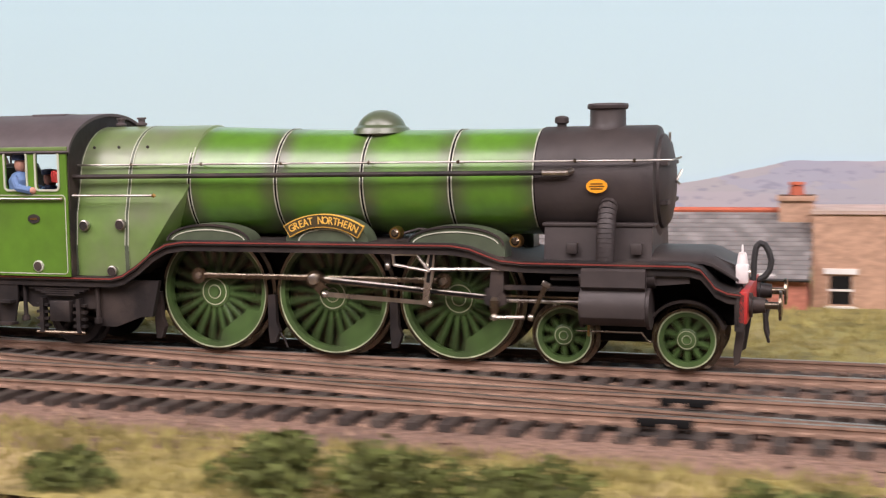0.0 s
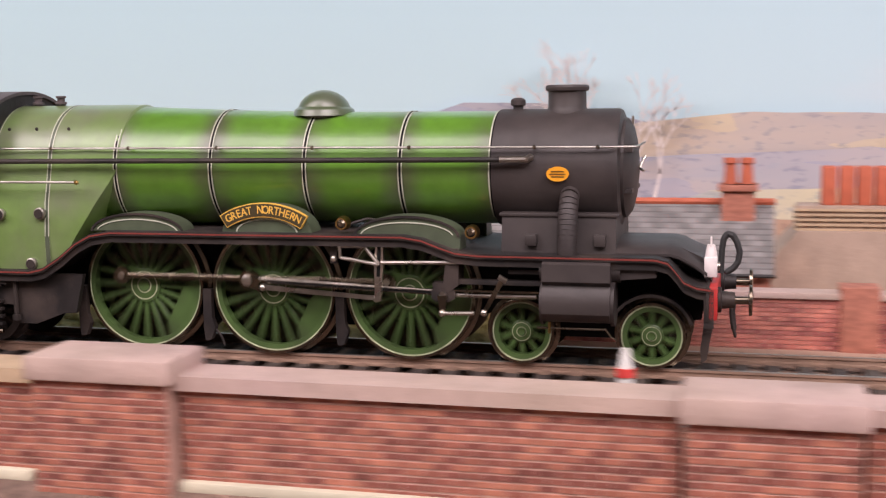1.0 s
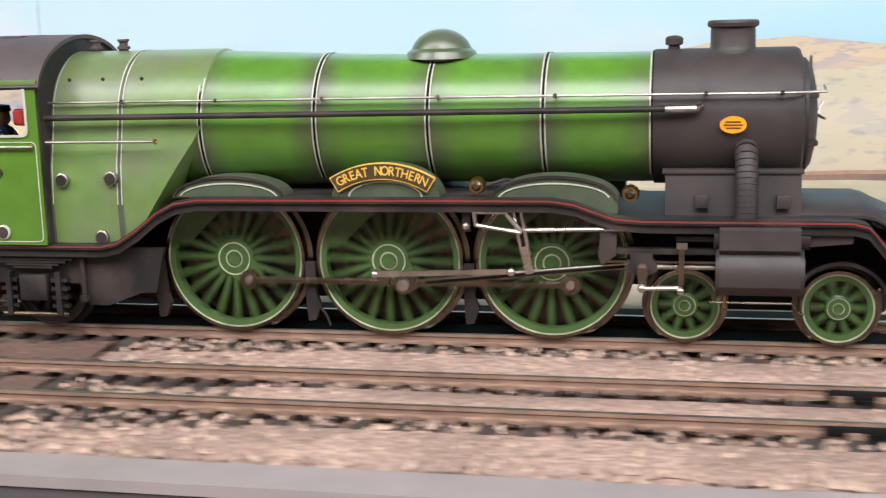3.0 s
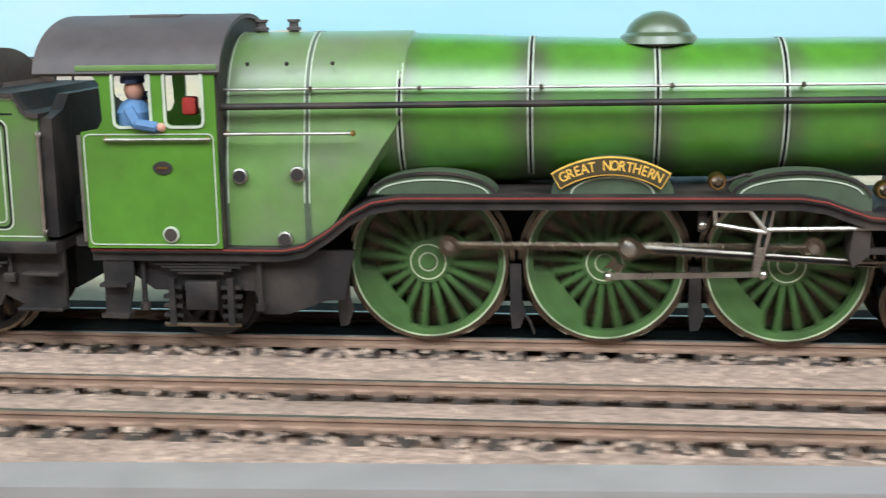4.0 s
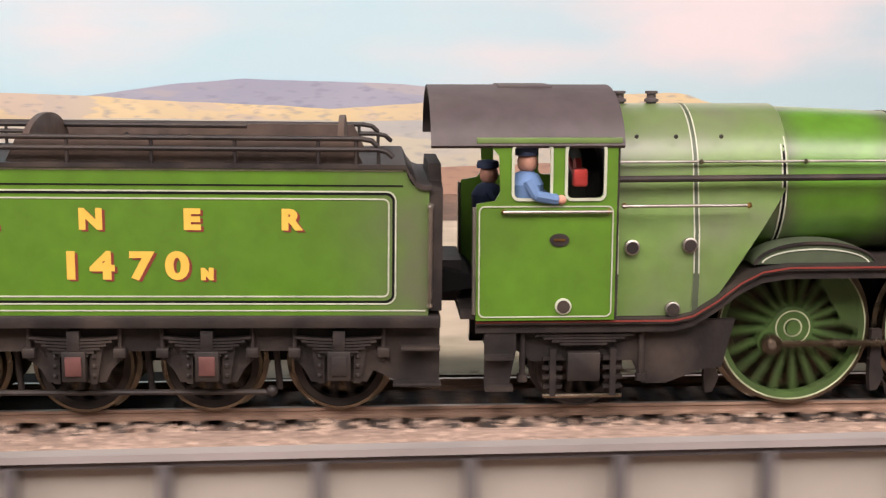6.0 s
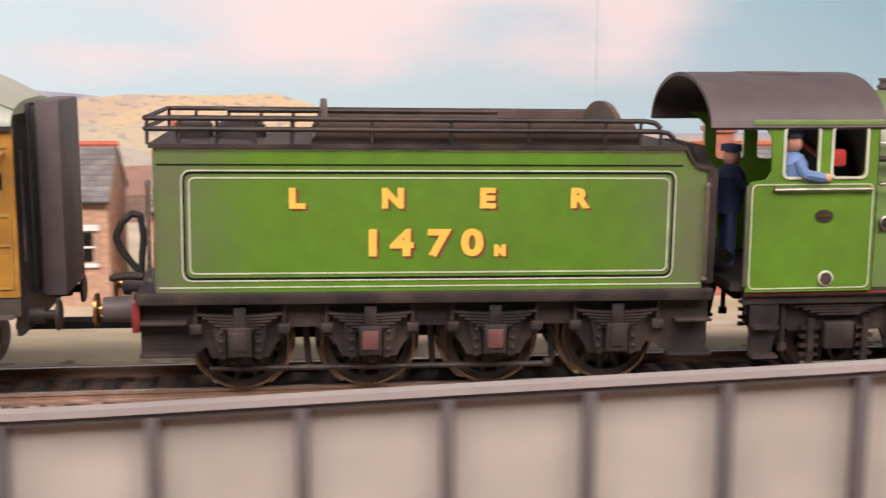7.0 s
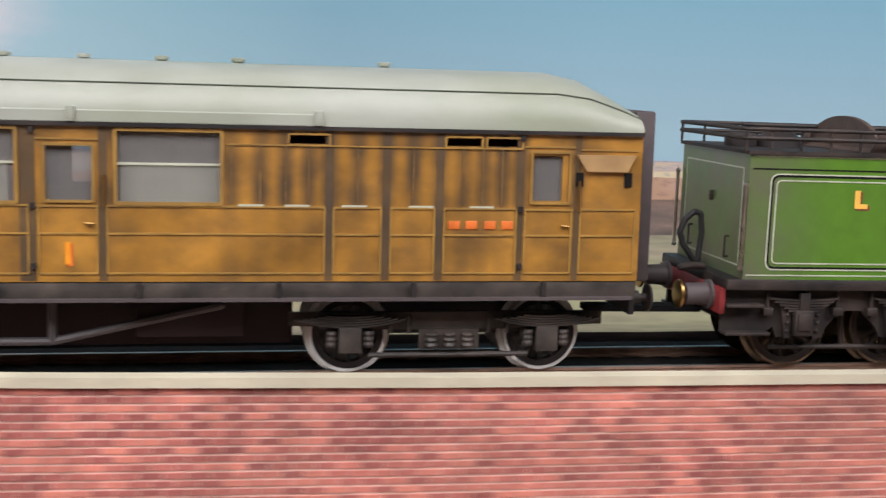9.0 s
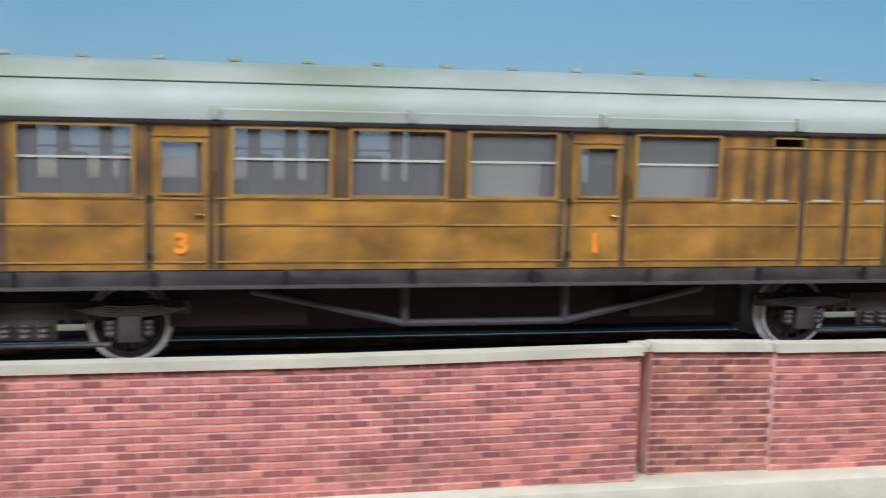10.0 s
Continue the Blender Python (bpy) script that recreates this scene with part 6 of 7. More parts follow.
# valance, frames, springs, axleboxes
part("footplate", box(B(), -263.4, -166.4, -17.6, 17.6, 16.2, 18.2, 0.2), FRAME, tender)
part("inner_frame", box(B(), -259, -168, -6.5, 6.5, 8.0, 16.4), LINE_BLACK, tender, smooth=False)
for s in (-1, 1):
    low = [(-263, 16.3), (-263, 7.6), (-254.5, 7.0)]
    for x in reversed(TAX):
        low += [(x - 5.6, 8.6), (x - 4.6, 6.6), (x + 4.6, 6.6), (x + 5.6, 8.6)]
        if x != TAX[0]:
            low += [(x + 8.4, 11.8), (x + 12.8, 11.8)]
    low += [(-174, 7.0), (-166.4, 6.2), (-166.4, 16.3)]
    fr = part("side_frame", slab(B(), low, s * 14.0, s * 14.9), FRAME, tender, "sooty tender side frame", smooth=False)
    for x in TAX:
        sp = part("leaf_spring", box(B(), x - 1.0, x + 1.0, min(s * 15, s * 16.8), max(s * 15, s * 16.8), 11.8, 15.6, 0.1), FRAME, fr, "leaf spring")
        for k in range(6):
            a, zc = 7.0 - 0.95 * k, 14.2 - k * 0.52 + 60
            h = math.degrees(math.asin(a / 60))
            part("spring_leaf", slab(B(), arc(x, zc, 60, 270 - h, 270 + h, 8) + arc(x, zc, 60.38, 270 + h, 270 - h, 8), s * 15.1, s * 16.5), FRAME, sp, smooth=False)
        bx = part("axlebox", box(B(), x - 1.9, x + 1.9, min(s * 14.9, s * 17.0), max(s * 14.9, s * 17.0), 7.2, 12.2, 0.25), FRAME, fr, "weathered axlebox with rusty lid")
        part("axlebox_lid", box(B(), x - 1.3, x + 1.3, min(s * 17.0, s * 17.3), max(s * 17.0, s * 17.3), 8.2, 11.4, 0.1), LID_RED if x in (TAX[1], TAX[2]) else FRAME, bx)
        for e in (-1, 1):
            part("horn_guide", slab(B(), [(x + e * 2.4, 13), (x + e * 4.6, 13), (x + e * 3.4, 6.6), (x + e * 2.4, 6.6)], s * 14.9, s * 15.9), FRAME, fr, smooth=False)
            for k in range(3):
                part("guide_bolt", ball(B(), (x + e * 3.1, s * 16.0, 8 + 1.6 * k), 0.45, 1), FRAME, fr)
            hg = part("spring_hanger", rod(B(), (x + e * 7.2, s * 15.6, 15.8), (x + e * 7.2, s * 15.6, 10.6), 0.4), FRAME, fr)
            part("hanger_bracket", box(B(), x + e * 7.2 - 1.0, x + e * 7.2 + 1.0, min(s * 14.9, s * 16.4), max(s * 14.9, s * 16.4), 11.0, 12.6, 0.2), FRAME, hg)
    part("brake_pull_rod", rod(B(), (-252, s * 12.6, 4.2), (-194, s * 12.6, 4.2), 0.5), FRAME, tender)
    part("rod_end", ball(B(), (-194, s * 12.6, 4.4), 1.0, 2), FRAME, tender)
    for x in (-236, -214.6, -193.4):
        part("brake_hanger", rod(B(), (x, s * 10.5, 11), (x + 0.6, s * 10.5, 4.2), 0.55), FRAME, tender)
    for x0, x1, z in ((-172.8, -166.4, 12.4), (-174.0, -166.2, 6.4), (-263.0, -255.4, 12.8), (-263.0, -254.0, 7.4)):
        part("step", box(B(), x0, x1, min(s * 14.9, s * 17.6), max(s * 14.9, s * 17.6), z, z + 0.55, 0.1), FRAME, tender)
rb = part("rear_buffer_beam", box(B(), -264.2, -263.0, -16.4, 16.4, 11.4, 16.3, 0.1), BEAM_RED, tender, "grimy red rear buffer beam")
for s in (-1, 1):
    bs = part("buffer_stock", lathe(B(), [(-264.2, 2.9), (-264.8, 2.9), (-265.0, 2.25), (-269.4, 2.1)][::-1], (0, s * 11.4, 14.4), "x", 20), ROOFCAB, tender, "weathered buffer stock")
    part("buffer_head", lathe(B(), [(-271.0, 1.4), (-270.8, 2.7), (-270.3, 2.8), (-270.1, 0.9), (-268.4, 0.9)], (0, s * 11.4, 14.4), "x", 24), BRASS, bs, "worn buffer head")
hose = [(-264.2, -4, 18.5), (-263.6, -4, 25.5), (-264.0, -4, 29.2), (-265.4, -4, 29.6), (-267.2, -4, 28.0), (-268.2, -4, 25.5), (-267.4, -4, 23.2), (-265.6, -4, 20.8), (-264.4, -4, 19.4)]
part("vacuum_hose", pipe(B(), hose, 0.6, 10), RUBBER, tender, "looped black hose")
part("steam_heat_pipe", pipe(B(), [(-263.5, -6.5, 19.0), (-266, -6.5, 19.2), (-268.6, -6.5, 18.8)], 0.7, 10), FRAME, tender)
part("rear_lining", box(B(), -260.28, -260.2, -14.5, 14.5, 39.0, 39.25), WHITE, tank, smooth=False)
part("rear_lining", box(B(), -260.28, -260.2, -14.5, 14.5, 20.4, 20.65), WHITE, tank, smooth=False)
for y in (-14.5, 14.3):
    part("rear_lining", box(B(), -260.28, -260.2, y, y + 0.2, 20.4, 39.2), WHITE, tank, smooth=False)
for y in (0,):
    part("lamp_iron", box(B(), -260.8, -260.2, y - 0.4, y + 0.4, 31.6, 33.6, 0.1), FRAME, tank, "dark lamp iron")
for y in (-9.5, 9.5):
    part("rear_handrail", pipe(B(), [(-260.2, y, 21.5), (-261.0, y, 21.5), (-261.0, y, 25.5), (-260.2, y, 25.5)], 0.22), FRAME, tank)
part("drawbar", box(B(), -286, -262, -2.2, 2.2, 9.0, 10.2), LINE_BLACK, tender)

# ---- coach ----
coach = thing("railway_carriage", "varnished teak passenger carriage with a dusty white roof", "carriage")
CX0, CX1, CY = -523.5, -281.2, 17.8
for x in (-297.1, -334.0, -471.4, -508.3):
    wheelset(coach, "carriage_wheel", x, 7.2, 12, UNDER, 1.8, 0, TYRE_WHITE, 1.1, "carriage wheel with a white tyre", False)
BIG = [(-490.2, -470.6), (-452.8, -435.2), (-431.0, -413.2), (-408.4, -391.2), (-374.6, -357.2), (-512, -495)]
DOORS = [(-467.0, -457.3), (-387.8, -377.6)]
holes = [rect(a, b, 32.3, 44.6, 0.5) for a, b in BIG] + [rect(a + 1.5, b - 1.1, 32.6, 41.9, 0.4) for a, b in DOORS]
holes += [rect(-301.8, -296.2, 33.2, 41.4, 0.3), rect(-345.4, -338.6, 42.8, 44.3), rect(-317.6, -311.4, 42.9, 44.2), rect(-310.2, -304.0, 42.9, 44.2)]
for s in (-1, 1):
    side = part("body_side", sheet_with_holes(B(), rect(CX0, CX1, 18.5, 45.8), holes, s * CY, s * (CY - 0.7)), TEAK, coach, "panelled teak side", smooth=False)
    y0, y1 = min(s * CY, s * (CY + 0.22)), max(s * CY, s * (CY + 0.22))

    def hbead(a, b, z, w=0.32, mat=BEAD):
        part("beading", box(B(), a, b, y0, y1, z - w / 2, z + w / 2), mat, side, smooth=False)

    def vbead(x, za, zb, w=0.32, mat=BEAD):
        part("beading", box(B(), x - w / 2, x + w / 2, y0, y1, za, zb), mat, side, smooth=False)

    def stile(x0, x1, za, zb):
        yy = s * (CY + 0.05)
        part("grimy_stile", box(B(), x0, x1, min(s * CY, yy), max(s * CY, yy), za, zb), TEAK_WORN, side, smooth=False)
    for a, b in BIG:
        part("window_moulding", frame_strip(B(), a - 0.55, b + 0.55, 31.8, 45.1, 0.65, s * CY, s * (CY + 0.35), 0.7), BEAD, side, "yellow window moulding")
        part("window_bar", box(B(), a, b, min(s * (CY - 0.6), s * (CY - 0.3)), max(s * (CY - 0.6), s * (CY - 0.3)), 38.7, 39.1), WHITE, side, smooth=False)
        part("pane", box(B(), a, b, min(s * (CY - 0.65), s * (CY - 0.6)), max(s * (CY - 0.65), s * (CY - 0.6)), 32.3, 44.6), HAZY, side, smooth=False)
    for a, b in DOORS + [(-303.2, -294.0)]:
        part("window_moulding", frame_strip(B(), a + 1.0, b - 0.6, 32.2 if b < -300 else 32.6, 42.3, 0.6, s * CY, s * (CY + 0.35), 0.5), BEAD, side)
        stile(a - 1.3, a - 0.1, 18.7, 45.6), stile(b + 0.1, b + 1.2, 18.7, 45.6)
        hbead(a, b, 31.6), hbead(a, b, 26.9), hbead(a + 0.4, b - 0.4, 20.0)
        vbead(a + 0.3, 20, 31.6), vbead(b - 0.3, 20, 31.6), hbead(a, b, 43.0)
        part("pane", box(B(), a + 1.5, b - 1.1, min(s * (CY - 0.65), s * (CY - 0.6)), max(s * (CY - 0.65), s * (CY - 0.6)), 32.6, 41.9), HAZY, side, smooth=False)
        part("door_handle", rod(B(), (b - 0.8, s * (CY + 0.5), 28.6), (b - 2.2, s * (CY + 0.5), 28.8), 0.25), BRASS, side)
        part("grab_rail", rod(B(), (b + 0.9, s * (CY + 0.6), 31.5), (b + 0.9, s * (CY + 0.6), 37.0), 0.25), BRASS, side)
        for z in (20.8, 31.2, 44.0):
            part("hinge", box(B(), a - 1.0, a - 0.2, min(s * CY, s * (CY + 0.6)), max(s * CY, s * (CY + 0.6)), z, z + 1.0), UNDER, side)
    spans = [(-522, -468.6), (-455.8, -389.2), (-376.2, -339.2), (-337.6, -329.2), (-327.4, -319.6), (-317.8, -304.6), (-292.6, -282.2)]
    for a, b in spans:
        hbead(a, b, 31.7), hbead(a, b, 26.9), hbead(a, b, 20.0)
        vbead(a, 20, 31.7), vbead(b, 20, 31.7)
    for a, b in zip(BIG[1:4], BIG[2:4]):
        stile(a[1] + 0.8, b[0] - 0.8, 32, 45.6)
    for x in (-338.4, -328.3, -318.7, -304.0, -455.0, -389.8, -376.9, -492.8):
        stile(x - 0.7, x + 0.7, 18.7, 45.6)
    for x in (-355.4, -350.4, -346.0, -342.0, -333.4, -323.5, -314.5, -310.9, -307.4):
        vbead(x, 32.3, 42.6, 0.3, BEAD_DULL)
    hbead(-356, -304, 42.5, 0.25), hbead(-292.8, -282.2, 42.6), hbead(-356, -283, 45.4, 0.3, UNDER)
    for x in (-352, -344, -334, -322, -311):
        part("bright_ledge", box(B(), x - 2.2, x + 2.2, y0, y1 + (0.1 if s > 0 else 0), 31.8, 32.15), WHITE, side, smooth=False)
    # guard's lookout
    lk = part("guard_lookout", slab(B(), [(-293.8, 41.7), (-282.6, 41.7), (-284.2, 38.7), (-291.8, 38.7)], s * CY, s * (CY + 0.9)), LOOKOUT, side, "bulging lookout panel", smooth=False)
    for x in (-293.0, -283.8):
        part("lookout_slit", box(B(), x - 0.7, x + 0.7, min(s * CY, s * (CY + 0.3)), max(s * CY, s * (CY + 0.3)), 36.0, 38.5), LINE_BLACK, lk)
    for a, b in ((-345.4, -338.6), (-317.6, -311.4), (-310.2, -304.0)):
        part("vent_frame", frame_strip(B(), a - 0.4, b + 0.4, 42.4, 44.7, 0.4, s * CY, s * (CY + 0.3), 0.4), BEAD, side)
    solebar = part("solebar", box(B(), CX0, CX1, min(s * 16.2, s * 17.6), max(s * 16.2, s * 17.6), 15.2, 18.4, 0.15), BOGIE, coach, "dusty dark solebar")
    part("step_board", box(B(), CX0 + 2, CX1 - 1, min(s * 17, s * 19), max(s * 17, s * 19), 15.1, 15.6), ROOFCAB, solebar, "worn step board")
    for x in np.arange(-515, -285, 24.0):
        part("step_bracket", box(B(), x - 0.4, x + 0.4, min(s * 17.4, s * 18.4), max(s * 17.4, s * 18.4), 15.4, 18.2), UNDER, solebar)
NUMBER_RED = material("number_orange_red", (0.7, 0.17, 0.03), 0.45, vary=0.2, bump=0.0)
NUMBER = material("number_orange", (0.9, 0.33, 0.02), 0.45, vary=0.1, bump=0.0)
text_part("class_number_shade", "1", 5.0, NUMBER_RED, coach, -382.4, -17.9, 23.0, 0.04, bold=0.25)
text_part("class_number_shade", "3", 5.0, NUMBER_RED, coach, -461.6, -17.9, 23.0, 0.04, squash=1.15, bold=0.25)
text_part("class_number", "1", 5.0, NUMBER, coach, -382.8, -17.95, 23.3, 0.04, bold=0.2)
text_part("class_number", "3", 5.0, NUMBER, coach, -462.0, -17.95, 23.3, 0.04, squash=1.15, bold=0.2)
for i, x in enumerate((-316.0, -312.8, -309.4, -306.2)):
    part("number_bar", box(B(), x - 1.05, x + 1.05, -18.05, -17.8, 28.0, 29.5, 0.1), NUMBER_RED, coach, "orange-red number block")


ROOF_STATIONS = [(CX0, 4.2), (CX0 + 4, 6.5), (CX0 + 10, 9.4), (CX0 + 16, 11.0), (-400, 11.0), (-297, 10.8), (-291, 9.6), (-285.5, 6.8), (CX1, 4.2)]


def coach_roof():
    bm = B()
    rings = []
    for x, rise in ROOF_STATIONS:
        ring = []
        for k in range(25):
            a = math.pi * k / 24
            c, si = math.cos(a), math.sin(a)
            ring.append(bm.verts.new((x, 18.3 * math.copysign(abs(c) ** 0.75, c), 45.6 + rise * si ** 0.85)))
        rings.append(ring)
    for a, b in zip(rings, rings[1:]):
        for k in range(24):
            bm.faces.new((a[k], a[k + 1], b[k + 1], b[k]))
    bm.faces.new(rings[0]), bm.faces.new(rings[-1])
    return bm


roof = part("roof", coach_roof(), COACHROOF, coach, "dusty pale roof with domed ends")
for s in (-1, 1):
    line = [(x, s * 18.42 * math.cos(0.62) ** 0.75, 45.72 + rise * math.sin(0.62) ** 0.85) for x, rise in ROOF_STATIONS]
    part("rain_strip", pipe(B(), line, 0.14, 6), SPLASH, roof, "thin dull rain strip")
    part("gutter", box(B(), CX0, CX1, min(s * 18.0, s * 18.5), max(s * 18.0, s * 18.5), 45.2, 45.9), UNDER, roof, smooth=False)
    for a, b in ((-455, -340.6),):
        part("roof_duct", slab(B(), [(s * 17.4, 46), (s * 18.35, 46), (s * 18.25, 47.8), (s * 17.0, 49.4)], a, b, "x"), COACHROOF, roof, smooth=False)
    for x in (-420, -382, -340.4, -456):
        part("duct_bracket", box(B(), x - 0.7, x + 0.7, min(s * 17.6, s * 18.9), max(s * 17.6, s * 18.6), 46.0, 48.6, 0.15), COACHROOF, roof)
for x in (-451.6, -437.4, -423.4, -409.4, -395.6, -381.8, -368.0, -354.2, -327, -466, -480, -494):
    v = part("roof_vent", lathe(B(), [(0, 0.9), (0.7, 0.9), (0.8, 1.3), (1.3, 1.3), (1.5, 0.8)], (x, 0, 56.0), "z", 12), COACHROOF, roof)
part("floor_pan", box(B(), CX0 + 0.5, CX1 - 0.5, -16.8, 16.8, 16.4, 19.4), UNDER, coach, smooth=False)
for x in (CX0, CX1 - 0.9):
    part("end_wall", box(B(), x, x + 0.9, -17.2, 17.2, 18.5, 47.5), UNDER, coach, "black end wall", smooth=False)
for e, xe in ((1, CX1), (-1, CX0)):
    gx0, gx1 = (xe, xe + e * 4.4)
    g = part("gangway", box(B(), min(gx0, gx1), max(gx0, gx1), -7.4, 7.4, 17.4, 48.6, 0.5), RUBBER, coach, "black corridor connection")
    part("gangway_plate", box(B(), min(xe + e * 1.6, xe + e * 5.6), max(xe + e * 1.6, xe + e * 5.6), -8.6, 8.6, 16.8, 49.6, 0.5), ROOFCAB, g, "grey gangway end board")
    for k in range(1):
        part("bellows_fold", frame_strip(bm=B(), x0=-7.9, x1=7.9, z0=17.2, z1=49.0, w=0.6, y0=0, y1=0.5, corner=0.6), RUBBER, g, at=None).matrix_basis = Matrix.Translation((((xe + e * (0.6 + k)) * MM), 0, 0)) @ pose(0, 0, 0, 0, 0, 90)
    for s in (-1, 1):
        bs = part("buffer", lathe(B(), [(0, 1.6), (2.6, 1.4)] if e > 0 else [(-2.6, 1.4), (0, 1.6)], (xe, s * 11.4, 14.2), "x", 16), UNDER, coach)
        part("buffer_head", lathe(B(), [(2.6, 0.8), (4.2, 0.8), (4.4, 2.7), (4.9, 2.5)] if e > 0 else [(-4.9, 2.5), (-4.4, 2.7), (-4.2, 0.8), (-2.6, 0.8)], (xe, s * 11.4, 14.2), "x", 20), FRAME, bs)
    part("headstock", box(B(), min(xe - e, xe), max(xe - e, xe), -17, 17, 12, 18.4), UNDER, coach)
    part("handrail", rod(B(), (xe + e * 0.6, -15.5, 24), (xe + e * 0.6, -15.5, 42), 0.3), FRAME, coach)

# coach interior: partitions, seats, corridor
for x in (-512, -493, -468, -455, -434, -412, -390, -376, -355, -338, -304):
    part("partition", box(B(), x - 0.5, x + 0.5, -16.6, 5, 19.4, 47), INTERIOR, coach, smooth=False)
part("guard_bulkhead", box(B(), -354, -283, -10.5, -10.0, 19.4, 46), SEATDARK, coach, smooth=False)
for x in (-505, -482, -446, -424, -402, -366):
    for d in (-6.5, 6.5):
        st = part("seat", box(B(), x + d - 2.2, x + d + 2.2, -14.5, 4, 19.4, 28.5, 0.4), SEATDARK, coach, "dark seat")
        part("seat_back", box(B(), x + d * 1.5 - 0.8, x + d * 1.5 + 0.8, -14.5, 4, 28, 38.4, 0.4), SEATDARK, st)
    part("antimacassar", box(B(), x - 2.4, x + 2.4, 4.0, 4.6, 30, 38.5), CREAM, coach, smooth=False)
for a, b in ((-408, -391.4), (-374.4, -357.4)):
    part("corridor_screen", box(B(), a - 0.0, b, -13.2, -12.8, 19.4, 38.6), CREAM, coach, "cream screen", smooth=False)
    part("upper_screen", box(B(), a, b, -12.8, -12.4, 38.6, 46.5), INTERIOR, coach, smooth=False)
for x in (-440, -427.5, -418.5, -447.5, -484, -476):
    part("corridor_pillar", box(B(), x - 1.3, x + 1.3, 4.6, 5.4, 19.4, 47), INTERIOR, coach, smooth=False)

# bogies
for cx in (-315.5, -489.8):
    bogie = part("bogie", box(B(), cx - 17, cx + 17, -6, 6, 6.5, 12.5), UNDER, coach, "dark carriage bogie", smooth=False)
    for s in (-1, 1):
        y0, y1 = s * 11.6, s * 12.6
        pts = [(cx - 29.5, 11.9), (cx + 29.5, 11.9), (cx + 29.5, 9.4), (cx + 23, 9.2), (cx + 22.6, 6.2), (cx + 14.2, 6.2), (cx + 13.6, 8.6), (cx - 13.6, 8.6), (cx - 14.2, 6.2), (cx - 22.6, 6.2), (cx - 23, 9.2), (cx - 29.5, 9.4)]
        part("bogie_side_frame", slab(B(), pts, y0, y1), BOGIE, bogie, smooth=False)
        for ax in (cx - 18.45, cx + 18.45):
            for k in range(5):
                part("spring_leaf", slab(B(), arc(ax, 35 + 10.6 + k * 0.45, 36, 270 - 16 + k * 2.2, 270 + 16 - k * 2.2, 8) + arc(ax, 35 + 10.6 + k * 0.45, 36.32, 270 + 16 - k * 2.2, 270 - 16 + k * 2.2, 8), s * 13.0, s * 14.6), BOGIE, bogie, smooth=False)
            part("axlebox", box(B(), ax - 2.1, ax + 2.1, min(s * 12.4, s * 14.8), max(s * 12.4, s * 14.8), 4.6, 9.4, 0.25), BOGIE, bogie, "dusty axlebox")
            for e in (-1, 1):
                part("coil_spring", lathe(B(), [(0, 0.9), (0.5, 1.1), (1.0, 0.9), (1.5, 1.1), (2.0, 0.9), (2.5, 1.1), (3, 0.9)], (ax + e * 3.4, s * 13.4, 5.6), "z", 10), BOGIE, bogie)
        part("bolster_box", box(B(), cx - 5.6, cx + 5.6, min(s * 12.6, s * 13.4), max(s * 12.6, s * 13.4), 5.0, 8.8), BOGIE, bogie, smooth=False)
        for e in (-1, 0, 1):
            part("bolster_spring", lathe(B(), [(0, 1.0), (0.5, 1.3), (1.0, 1.0), (1.5, 1.3), (2.0, 1.0), (2.5, 1.3), (2.8, 1.0)], (cx + e * 3.4, s * 13.8, 5.4), "z", 10), BOGIE, bogie)
        part("tie_bar", rod(B(), (cx - 15, s * 13.4, 4.0), (cx + 15, s * 13.4, 4.0), 0.5), BOGIE, bogie)
        for e in (-11, -7.5, 7.5, 11):
            part("hanger_link", rod(B(), (cx + e, s * 13, 11.5), (cx + e, s * 13, 8), 0.4), BOGIE, bogie)
for s in (-1, 1):
    tr = part("truss_rod", pipe(B(), [(-449, s * 12, 13.6), (-419.3, s * 12, 6.9), (-386.4, s * 12, 6.9), (-357, s * 12, 13.2)], 0.75, 8), GIRDER_DARK, coach, "grey trussing bar")
    for x in (-419.3, -386.4):
        part("queen_post", rod(B(), (x, s * 12, 15.4), (x, s * 12, 7), 0.9), GIRDER_DARK, tr)
part("battery_box", box(B(), -464, -438, -11, 11, 6.6, 14.5, 0.3), MAROON, coach)
part("battery_box", box(B(), -372, -353, -11, 11, 7.2, 14.5, 0.3), MAROON, coach)
part("keel", box(B(), -466, -344, -5, 5, 4.6, 16.4, 0.3), MAROON, coach, smooth=False)


